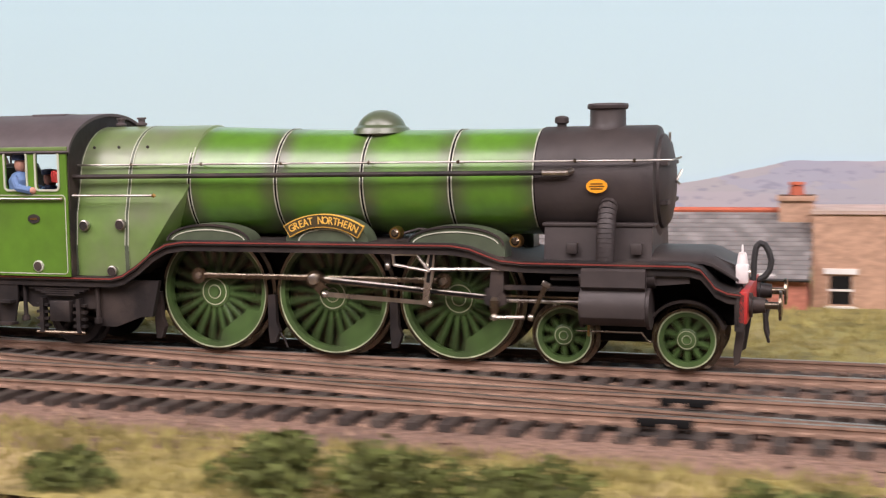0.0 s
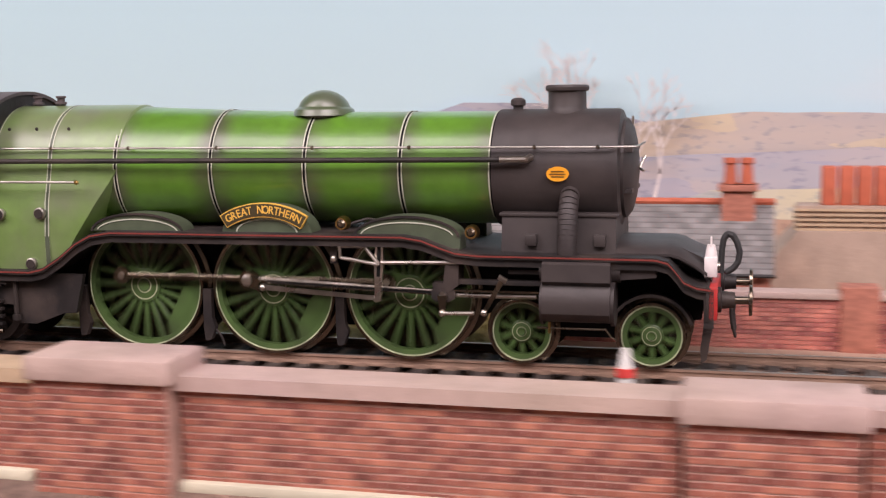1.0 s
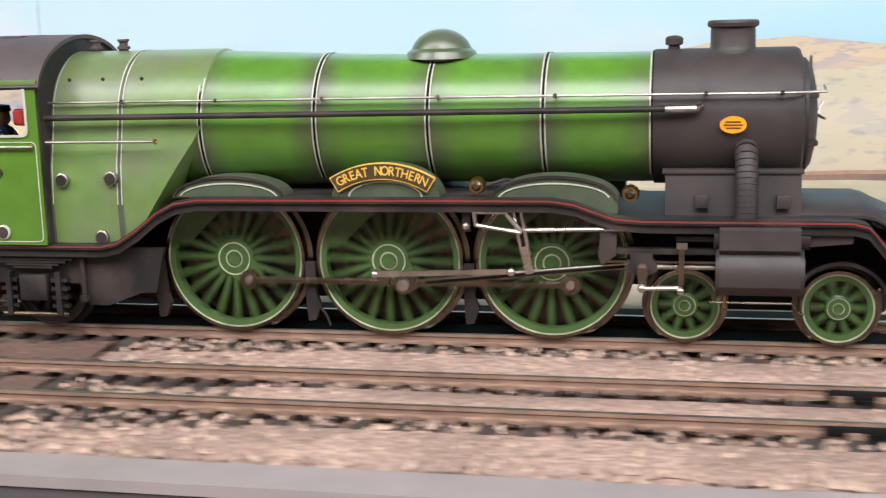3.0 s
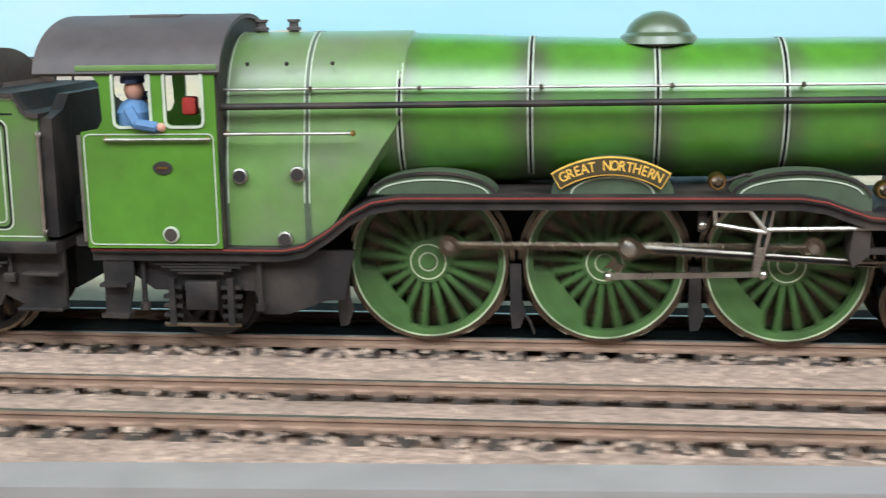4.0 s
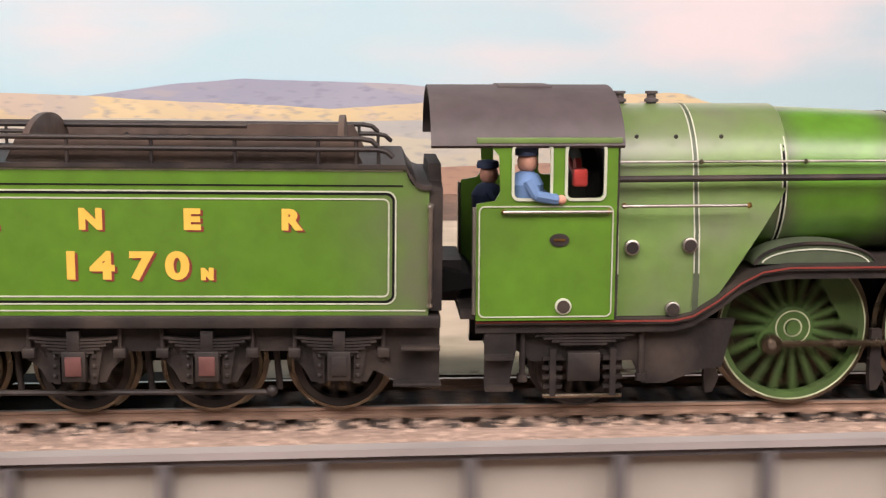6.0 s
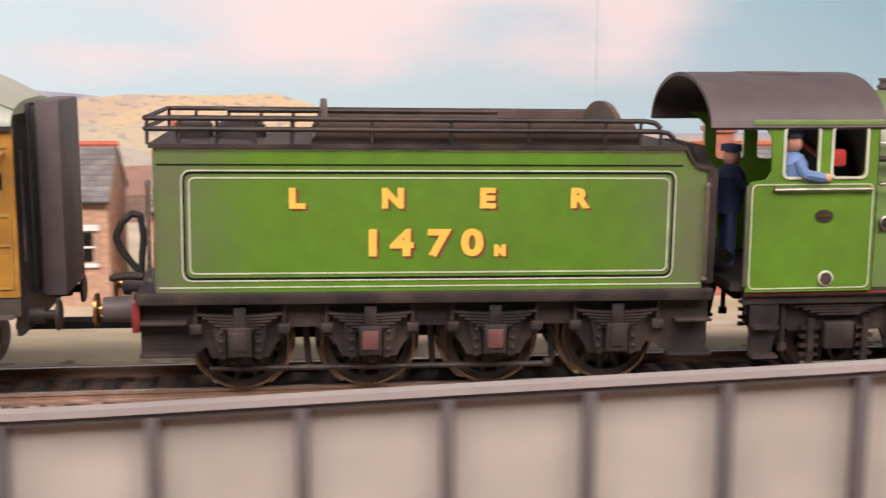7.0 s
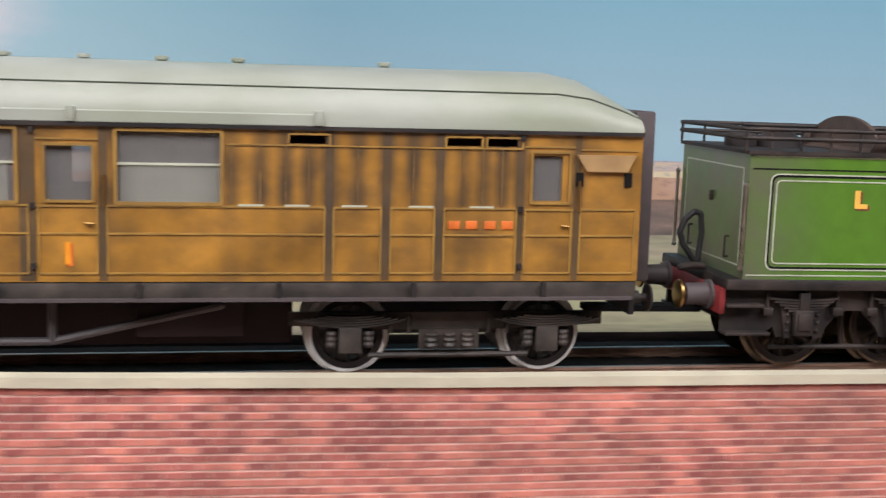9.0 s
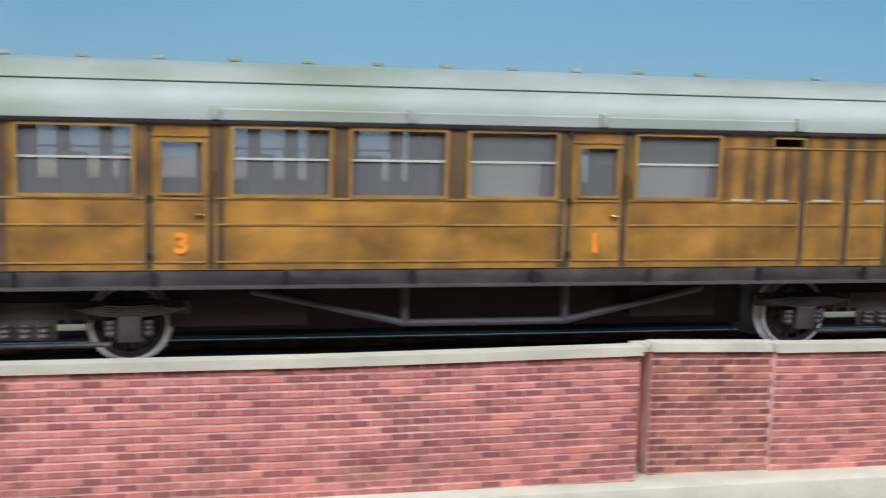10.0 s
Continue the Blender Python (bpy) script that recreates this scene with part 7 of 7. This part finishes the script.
# ---- crew: plain painted model figures, one mesh each ----
def crew(name, label, coat, trousers, x, y, z, reach):
    bm = B()

    def paint(index, first):
        bm.faces.ensure_lookup_table()
        for f in bm.faces[first:]:
            f.material_index = index
    n = 0
    lathe(bm, [(9.5, 2.2), (12, 2.6), (16.5, 2.9), (18.0, 2.0), (18.6, 0.9)], (x, y, z), "z", 14)
    for s in (-1, 1):
        pipe(bm, [(x, y + s * 2.6, z + 17.2), (x + 1.4, y + s * 3.2, z + 14.8), (x + 3.4 + (reach if s < 0 else 0), y + s * 2.9, z + 14.2)], 0.9, 8)
    n = len(bm.faces)
    ball(bm, (x + 0.2, y, z + 20.0), 1.7, 2, 1, 0.95, 1.15)
    ball(bm, (x + 4.2 + reach, y - 3.0, z + 14.2), 0.8, 2)
    paint(1, n)
    n = len(bm.faces)
    lathe(bm, [(21.1, 1.9), (21.5, 2.0), (22.3, 1.8), (22.5, 0.5)], (x, y, z), "z", 14)
    for s in (-1, 1):
        rod(bm, (x, y + s * 1.2, z + 9.8), (x, y + s * 1.3, z), 1.15, 8)
    paint(2, n)
    ob = part(name, bm, coat)
    ob.data.materials.append(SKIN)
    ob.data.materials.append(trousers)
    return tagged(ob, label, "figurine")


driver = crew("model_driver", "painted model driver in a blue coat at the cab window", BLUE, NAVY, -152.4, -14.8, 22.4, 1.2)
fireman = crew("model_fireman", "painted model fireman in navy overalls on the footplate", NAVY, NAVY, -157.0, 2.0, 18.6, 0.0)
DIP = 0.55  # the tender body sits a little nose-down on its springs, degrees
LEAN = pose(-0.215, 0, 0, 0, DIP, 0) @ pose(0.215, 0, 0)
TRAIN = [(loco, pose(0, 0, 0)), (tender, LEAN), (coach, pose(0, 0, 0)), (driver, pose(0, 0, 0)), (fireman, pose(0, 0, 0))]
# ---- buildings behind the line ----
def roof_slope(parent, x0, x1, y_low, z_low, y_high, z_high, rows):
    bm = B()
    for k in range(rows):
        u0, u1 = k / rows, (k + 1.25) / rows
        w = 3.2
        x = x0 - (w / 2 if k % 2 else 0)
        while x < x1:
            a, b = max(x, x0) + 0.05, min(x + w, x1) - 0.05
            if b - a > 0.3:
                ya, yb = y_low + (y_high - y_low) * u0, y_low + (y_high - y_low) * min(u1, 1)
                za, zb = z_low + (z_high - z_low) * u0, z_low + (z_high - z_low) * min(u1, 1)
                t = 0.45 + random.uniform(0, 0.12)
                q = [bm.verts.new(p) for p in ((a, ya, za + t), (b, ya, za + t), (b, yb, zb + 0.1), (a, yb, zb + 0.1), (a, ya, za - 0.2), (b, ya, za - 0.2))]
                bm.faces.new(q[:4]), bm.faces.new((q[4], q[5], q[1], q[0]))
            x += w
    return tagged(part("slate_courses", bm, SLATE, parent, smooth=False), kind="stuff")


def chimney_stack(parent, x0, x1, y0, y1, z0, z1, mat, pots, pot_h=6.0, cap=None):
    st = part("chimney_stack", box(B(), x0, x1, y0, y1, z0, z1), mat, parent, "brick chimney stack", smooth=False)
    part("stack_cap", box(B(), x0 - 0.8, x1 + 0.8, y0 - 0.8, y1 + 0.8, z1 - 1.6, z1, 0.2), cap or mat, st)
    for i in range(pots):
        cx = x0 + (x1 - x0) * (i + 0.5) / pots
        r = min((x1 - x0) / pots * 0.42, 2.3)
        part("chimney_pot", lathe(B(), [(0, r), (pot_h * 0.75, r * 0.82), (pot_h * 0.8, r * 1.05), (pot_h, r), (pot_h, r * 0.6)], (cx, (y0 + y1) / 2, z1), "z", 14), TERRA, st, "terracotta pot")
    return st


def house_window(parent, x, z, y, w=6.5, h=9.5):
    wf = part("window", frame_strip(B(), x - w / 2, x + w / 2, z, z + h, 0.8, y - 0.5, y + 0.3, 0.1), PAINTWHITE, parent, "white sash window")
    part("pane", box(B(), x - w / 2 + 0.6, x + w / 2 - 0.6, y - 0.1, y, z + 0.6, z + h - 0.6), LINE_BLACK, wf, smooth=False)
    part("glazing_bar", box(B(), x - w / 2, x + w / 2, y - 0.4, y - 0.1, z + h / 2 - 0.3, z + h / 2 + 0.3), PAINTWHITE, wf, smooth=False)
    part("lintel", box(B(), x - w / 2 - 1.2, x + w / 2 + 1.2, y - 0.7, y + 0.2, z + h, z + h + 1.6), PAINTWHITE, parent, smooth=False)
    part("sill", box(B(), x - w / 2 - 0.8, x + w / 2 + 0.8, y - 1.0, y + 0.2, z - 0.9, z), PAINTWHITE, parent, smooth=False)


def house(label, x0, x1, y, depth, base, eave, ridge, wall_mat, windows=(), ridge_mat=TERRA, pane=(6.5, 9.5)):
    h = thing("terraced_house", label, "house", group="houses behind the line")
    ym = y + depth / 2
    bm = slab(B(), [(y, base), (y + depth, base), (y + depth, eave), (ym, ridge - 0.3), (y, eave)], x0, x1, "x")
    part("wall", bm, wall_mat, h, smooth=False)
    roof_slope(h, x0 - 0.8, x1 + 0.8, y - 1.5, eave - 0.6, ym, ridge, max(int((ridge - eave) / 1.2), 4))
    roof_slope(h, x0 - 0.8, x1 + 0.8, y + depth + 1.5, eave - 0.6, ym, ridge, 4)
    part("ridge_tiles", rod(B(), (x0 - 1, ym, ridge + 0.4), (x1 + 1, ym, ridge + 0.4), 0.9, 8), ridge_mat, h, "terracotta ridge tiles")
    part("gutter", rod(B(), (x0 - 1, y - 1.6, eave - 0.6), (x1 + 1, y - 1.6, eave - 0.6), 0.5, 6), UNDER, h)
    for x, z in windows:
        house_window(h, x, z, y, *pane)
    return h


h1 = house("red brick house with a grey slate roof and orange ridge", -62, 20, 110, 40, -6, 5.5, 23.5, HOUSE, ((-40, -4.5), (-12, -4.5), (6, -4.5)))
chimney_stack(h1, 11, 21, 126, 134, 16, 28.5, BUFF, 1, 4.0)
chimney_stack(h1, -46, -38, 126, 134, 16, 30, HOUSE, 2, 5.0)
b1 = thing("brick_building", "plain buff brick building with a pale door", "building")
part("wall", box(B(), 21, 80, 118, 150, -7, 23.5), BUFF, b1, smooth=False)
part("parapet", box(B(), 20.5, 80.5, 117.4, 150.5, 23.5, 24.6), COPING, b1)
house_window(b1, 29, -3.5, 118, 7, 9.5)
house_window(b1, 58, 4, 118)
b2 = thing("brick_building", "buff brick building with a square chimney tower", "building")
part("wall", box(B(), 88, 140, 150, 180, -9, 20.5), BUFF, b2, smooth=False)
part("parapet", box(B(), 87.5, 140.5, 149.4, 180.5, 20.5, 21.6), COPING, b2)
chimney_stack(b2, 104, 114, 152, 160, 10, 27.0, BUFF, 0)
house_window(b2, 132, -6, 150)
house_window(b2, 96, -6, 150)
h2 = house("long red brick terrace with a slate roof and brick chimneys", 138, 262, 60, 26, -12, 9.0, 24.6, HOUSE, tuple((x, -5.0) for x in (149, 165, 181, 197, 213, 229, 246)), pane=(7.6, 11.4))
chimney_stack(h2, 199, 208, 69, 77, 16, 29.5, HOUSE, 2, 6.5)
chimney_stack(h2, 250, 258, 69, 77, 16, 29.5, HOUSE, 2, 6.5)
s1 = thing("stone_chimney_building", "tan banded stone gable with a wide chimney and red pots", "building")
part("wall", box(B(), 262, 303, 88, 116, -12, 8), STONE, s1, smooth=False)
part("gable", slab(B(), [(262, 8), (303, 8), (299, 16), (269, 16)], 88, 116), STONE, s1, smooth=False)
st = part("chimney_stack", box(B(), 269, 299, 92, 104, 14, 22.4), STONE, s1, "banded stone stack", smooth=False)
for k in range(6):
    part("stone_band", box(B(), 268.4, 299.6, 91.4, 104.6, 14.6 + 1.3 * k, 15.2 + 1.3 * k), COPING_TAN, st, smooth=False)
for k in range(4):
    part("chimney_pot", box(B(), 275.2 + 4.5 * k, 279.0 + 4.5 * k, 95, 101, 22.4, 32.6, 0.3), TERRA, st, "square red pot")
h3 = house("red brick house with a broad slate roof and red ridge", 300, 372, 100, 44, -14, -5.5, 14.0, HOUSE)
chimney_stack(h3, 307, 316, 116, 126, 6, 26.0, HOUSE, 2, 6.0)
e1 = thing("chimney_building", "red painted brick chimney with a stone cap and pot", "building")
chimney_stack(e1, 380, 391, 100, 110, -12, 20.4, TERRA, 1, 8.0, COPING_PALE)
part("wall", slab(B(), [(372, -14), (399, -14), (393, 4), (379, 4)], 101.2, 114), HOUSE, e1, smooth=False)
h4 = house("low house with a grey slate roof and red gable", 396, 438, 104, 44, -16, -6, 10.5, HOUSE)
e2 = thing("chimney_building", "red brick gable with chimneys and a stone cap", "building")
part("wall", slab(B(), [(436, -18), (464, -18), (460, 10), (440, 10)], 96, 120), TERRA, e2, smooth=False)
part("coping", box(B(), 439, 461, 95.4, 120.4, 10, 11.4, 0.3), COPING_PALE, e2)
chimney_stack(e2, 440, 446, 100, 108, 10, 18.5, TERRA, 1, 7.0, COPING_PALE)
chimney_stack(e2, 449, 456, 100, 108, 10, 20, TERRA, 0)
for x0, x1, z, mat in ((1280, 1340, 30, BUFF), (1352, 1400, 27, HOUSE), (1440, 1500, 27, BUFF), (1515, 1560, 29, HOUSE), (1608, 1636, 31, BUFF), (985, 1050, 20, BUFF)):
    far = house("distant brown brick house with white windows", x0, x1, 130, 36, -18, z - 14, z, mat, tuple((x, zz) for x in np.arange(x0 + 8, x1 - 4, 15.0) for zz in ((-2,) if z > 21 else (-8,))))
    chimney_stack(far, x0 + 4, x0 + 11, 142, 150, z - 8, z + 6, mat, 2, 4.0)

# low brick wall along the back of the line
back_wall = thing("back_wall", "low red brick retaining wall with a pale coping", "wall", kind="structure")
for x0, x1, y, zt in ((205, 300, 30, 9.2), (300, 470, 30, 4.6), (470, 600, 30, 2.6)):
    rows = int(zt + 9)
    bm = B()
    for r in range(rows):
        x = x0 - (1.5 if r % 2 else 0)
        while x < x1:
            a, b = max(x, x0) + 0.1, min(x + 3, x1) - 0.1
            if b - a > 0.4:
                box(bm, a, b, y - 0.2, y + 0.3, zt - 1.4 - r - 0.42 - 0.5, zt - 1.4 - r + 0.42 - 0.5)
            x += 3
    tagged(part("bricks", bm, BRICK, back_wall, smooth=False), kind="stuff")
    part("mortar_back", box(B(), x0, x1, y, y + 5, -12, zt - 1.4), MORTAR, back_wall, smooth=False)
    part("coping_stone", box(B(), x0, x1, y - 0.8, y + 6, zt - 1.4, zt, 0.25), COPING_PALE if x0 > 400 else COPING, back_wall)
part("wall_pier", box(B(), 276, 284, 28.6, 37, -10, 10.6, 0.2), HOUSE, back_wall)

# ---- buffer stop ----
stop = thing("buffer_stop", "brown timber buffer stop on the grass verge", "buffer stop", 76, 34, -3.2)
for e in (-7, 7):
    part("post", box(B(), -1.6, 1.6, e - 1.6, e + 1.6, 0, 19, 0.2), RAIL, stop)
    part("raking_strut", rod(B(), (-12, e, 0.6), (0, e, 12), 1.2, 8), RAIL, stop)
part("cross_beam", box(B(), 1.4, 4.0, -11, 11, 9.5, 14.0, 0.3), RAIL, stop)

# ---- foliage ----
def leaf_cloud(bm, rng, c, r, n, size, flat=1.0):
    for _ in range(n):
        while True:
            v = Vector((rng.uniform(-1, 1), rng.uniform(-1, 1), rng.uniform(-1, 1)))
            if 0.25 < v.length < 1:
                break
        p = Vector(c) + Vector((v.x * r, v.y * r, v.z * r * flat))
        q = Euler((rng.uniform(0, 6), rng.uniform(0, 6), rng.uniform(0, 6))).to_matrix()
        s = size * rng.uniform(0.6, 1.3)
        a = [bm.verts.new(p + q @ Vector(w) * s) for w in ((-0.5, 0, 0), (0, -0.5, 0.15), (0.6, 0, 0), (0, 0.5, 0.15))]
        bm.faces.new(a)


def tree(label, x, y, base, height, spread, seed, mat, n=900, conical=False):
    t = thing("tree", label, "tree", x, y, base, group="layout trees")
    rng = random.Random(seed)
    part("trunk", lathe(B(), [(0, height * 0.05), (height * 0.4, height * 0.035), (height * 0.9, height * 0.012)], (0, 0, 0), "z", 10), SLEEPER, t)
    crown, limbs = B(), B()
    for k in range(16):
        u = 0.22 + 0.78 * k / 15
        a = rng.uniform(0, 6.28)
        w = spread * ((1.1 - u) if conical else math.sin(math.pi * min(u * 0.9, 1)) ** 0.6)
        d = w * rng.uniform(0.3, 0.75)
        c = (d * math.cos(a), d * math.sin(a), height * u)
        rod(limbs, (0, 0, height * u * 0.75), c, height * 0.012, 5)
        leaf_cloud(crown, rng, c, max(w * 0.6, spread * 0.22), n // 16, spread * 0.14, 0.8)
    part("limbs", limbs, SLEEPER, t)
    part("crown", crown, mat, t, smooth=False)
    return t


tree("small bushy green tree beside the buff houses", 114, 78, -4, 23, 11, 1, LEAF)
tree("dark green tree behind the rooftops", 376, 132, -14, 46, 10, 2, DARKLEAF, 1300)
tree("dark green tree behind the rooftops", 396, 136, -14, 50, 11, 3, DARKLEAF, 1300)
tree("dull green tree beside the far brown house", 1600, 112, -14, 42, 11, 6, LEAF, 1300)
tree("low green bush beside the back wall", 516, 58, -7, 19, 13, 4, LEAF, 1300)
for i, (x, y, h, sp) in enumerate(((-50, -92, 11, 13), (-32, -95, 13, 15), (-14, -94, 12, 13), (22, -97, 12, 10), (36, -92, 9, 8), (-84, -98, 8, 9), (-110, -100, 8, 8), (-140, -101, 8, 9), (4, -102, 8, 9))):
    b = thing("bush", "low olive green foam bush on the grassy bank", "bush", x, y, -8.5, group="bushes on the bank")
    rng = random.Random(40 + i)
    stems, crown = B(), B()
    for k in range(7):
        a, d = rng.uniform(0, 6.28), rng.uniform(0, sp * 0.7)
        c = (d * math.cos(a), d * math.sin(a) * 0.6, h * rng.uniform(0.4, 0.8))
        rod(stems, (0, 0, 0), c, 0.3, 5)
        leaf_cloud(crown, rng, c, sp * 0.45, 170, 1.3, 0.7)
    part("stems", stems, SLEEPER, b)
    part("crown", crown, LEAF, b, smooth=False)


def tufts(name, label, n, x0, x1, y0, y1, z, h, mat, seed):
    rng = random.Random(seed)
    verts, faces = [], []
    for _ in range(n):
        x, y = rng.uniform(x0, x1), rng.uniform(y0, y1)
        zz = z(x, y)
        for k in range(3):
            a, l = rng.uniform(0, 6.28), h * rng.uniform(0.5, 1.3)
            b = len(verts)
            dx, dy = 0.25 * math.cos(a), 0.25 * math.sin(a)
            lx, ly = rng.uniform(-0.6, 0.6) * l, rng.uniform(-0.6, 0.6) * l
            verts += [((x - dx) * MM, (y - dy) * MM, zz * MM), ((x + dx) * MM, (y + dy) * MM, zz * MM), ((x + lx) * MM, (y + ly) * MM, (zz + l) * MM)]
            faces.append((b, b + 1, b + 2))
    me = bpy.data.meshes.new(name)
    me.from_pydata(verts, [], faces)
    me.materials.append(mat)
    return tagged(new(name, me), label, "grass", kind="stuff")


tufts("bank_grass", "dry straw and green grass on the bank", 9000, -330, 50, -104, -64, lambda x, y: -5.2 if y > -80 else -5.2 + (y + 80) * 0.02 - 0.2, 2.2, GRASS, 3)
tufts("verge_grass", "green grass behind the track", 7000, -200, 205, 19, 105, lambda x, y: -3.3, 2.0, GRASS, 4)


# ---- signals beside the line ----
def signal(label, x, y, base, arm_z, w, h):
    sg = thing("signal", label, "signal", x, y, base, group="lineside signals")
    part("post", lathe(B(), [(0, 0.7), (arm_z - base + h * 0.6, 0.5)], (0, 0, 0), "z", 10), GIRDER_DARK, sg, "dark grey post")
    part("arm", slab(B(), [(-w * 0.5, -h * 0.5), (-w * 0.1, -h * 0.5), (-w * 0.1, -h * 0.1), (w * 0.2, -h * 0.5), (w * 0.5, -h * 0.5), (w * 0.5, h * 0.5), (-w * 0.5, h * 0.5)], -1.2, -0.7), YELLOW, sg, "yellow arm", at=(0.6, 0, arm_z - base))
    part("lamp", box(B(), -0.8, 0.8, -1.2, 0.8, 0, 1.6, 0.2), COPING_PALE, sg, at=(0.3, 0, (arm_z - base) * 0.52))
    part("foot", box(B(), -1.6, 1.6, -1.6, 1.6, 0, 1.0, 0.2), GIRDER_DARK, sg)


signal("small yellow-armed signal on the bridge ledge", 354, -67.0, -1.2, 24.8, 2.5, 5.6)
signal("small yellow-armed signal beside the girder parapet", 1326, -57, -3.3, 30.4, 3.3, 5.6)
dwarf = thing("ground_signal", "small white ground signal with a red band between the tracks", "signal", 235.5, -20.5, -3.3)
part("body", lathe(B(), [(0, 1.6), (4.4, 1.5), (4.5, 1.7), (9.4, 0.7)], (0, 0, 0), "z", 14), PAINTWHITE, dwarf)
part("red_band", lathe(B(), [(4.2, 1.75), (5.8, 1.65)], (0, 0, 0), "z", 14), FIG_RED, dwarf)


# ---- motion ----
def crank_angle(t):
    """The driving cranks' angle in degrees, falling as the train rolls; the wheels slip a little as it starts."""
    return 127 - 31 * (1 - math.exp(-t / 0.45)) - math.degrees(run(t) / (RD * MM))


def motions():
    steps = [k / 30 for k in range(301)]
    for ob, off in TRAIN:
        walk(ob, [(t, pose(run(t), 0, 0) @ off) for t in [k / 5 for k in range(51)]])
    for ob, r in WHEELS:
        home = ob.matrix_basis.translation.copy()
        if ob.parent == tender:
            home.z += (home.x + 0.215) * math.sin(radians(DIP))
        walk(ob, [(t, Matrix.Translation(home) @ pose(0, 0, 0, 0, -crank_angle(t) if r == RD else math.degrees(run(t) / (r * MM)), 0)) for t in steps])

    def pin(t, s):
        a = radians(crank_angle(t))
        return DRIVERS[1] + CRANK * math.cos(a), RD + CRANK * math.sin(a), a

    rows = {ob: [] for group in (coupling, connecting, crosshead, returns, eccentric, link, combination, radius_rod) for ob, *_ in group}
    for t in steps:
        for i, s in ((0, -1), (1, 1)):
            px, pz, a = pin(t, s)
            rows[coupling[i][0]].append((t, pose(px * MM, 0, pz * MM)))
            L, cz = connecting[i][2], 14.0
            cx = px + math.sqrt(L * L - (cz - pz) ** 2)
            tilt = -math.degrees(math.atan2(cz - pz, cx - px))
            rows[connecting[i][0]].append((t, pose(px * MM, 0, pz * MM, 0, tilt, 0)))
            rows[crosshead[i][0]].append((t, pose(cx * MM, 0, cz * MM)))
            # return crank leads the pin by about a right angle
            ra = a - radians(78)
            ex, ez = DRIVERS[1] + 1.4 * math.cos(ra) - 0.6, RD + 1.4 * math.sin(ra) - 0.3
            rows[returns[i][0]].append((t, pose(ex * MM, 0, ez * MM, 0, -math.degrees(math.atan2(ez - pz, ex - px)), 0)))
            # link rocks about its pivot; the rod's far end swings below it
            lx, lz = -52.0, 19.8
            fx = lx + 2.0 * math.cos(ra) - 0.2
            fz = lz - 7.0
            rows[eccentric[i][0]].append((t, pose(ex * MM, 0, ez * MM, 0, -math.degrees(math.atan2(fz - ez, fx - ex)), 0)))
            rock = math.degrees(math.atan2(fx - lx, 7.2))
            rows[link[i][0]].append((t, pose(lx * MM, 0, lz * MM, 0, rock, 0)))
            rows[radius_rod[i][0]].append((t, pose((-51.5 - 0.25 * (fx - lx)) * MM, 0, 20.1 * MM, 0, 1.0, 0)))
            sway = math.degrees(math.atan2(cx + 6.0 - (-25.6), 9.5))
            rows[combination[i][0]].append((t, pose((-25.4 + 0.4 * (cx + 31.5)) * MM, 0, 15.4 * MM, 0, -sway * 0.75, 0)))
    for ob, rr in rows.items():
        walk(ob, rr)


motions()
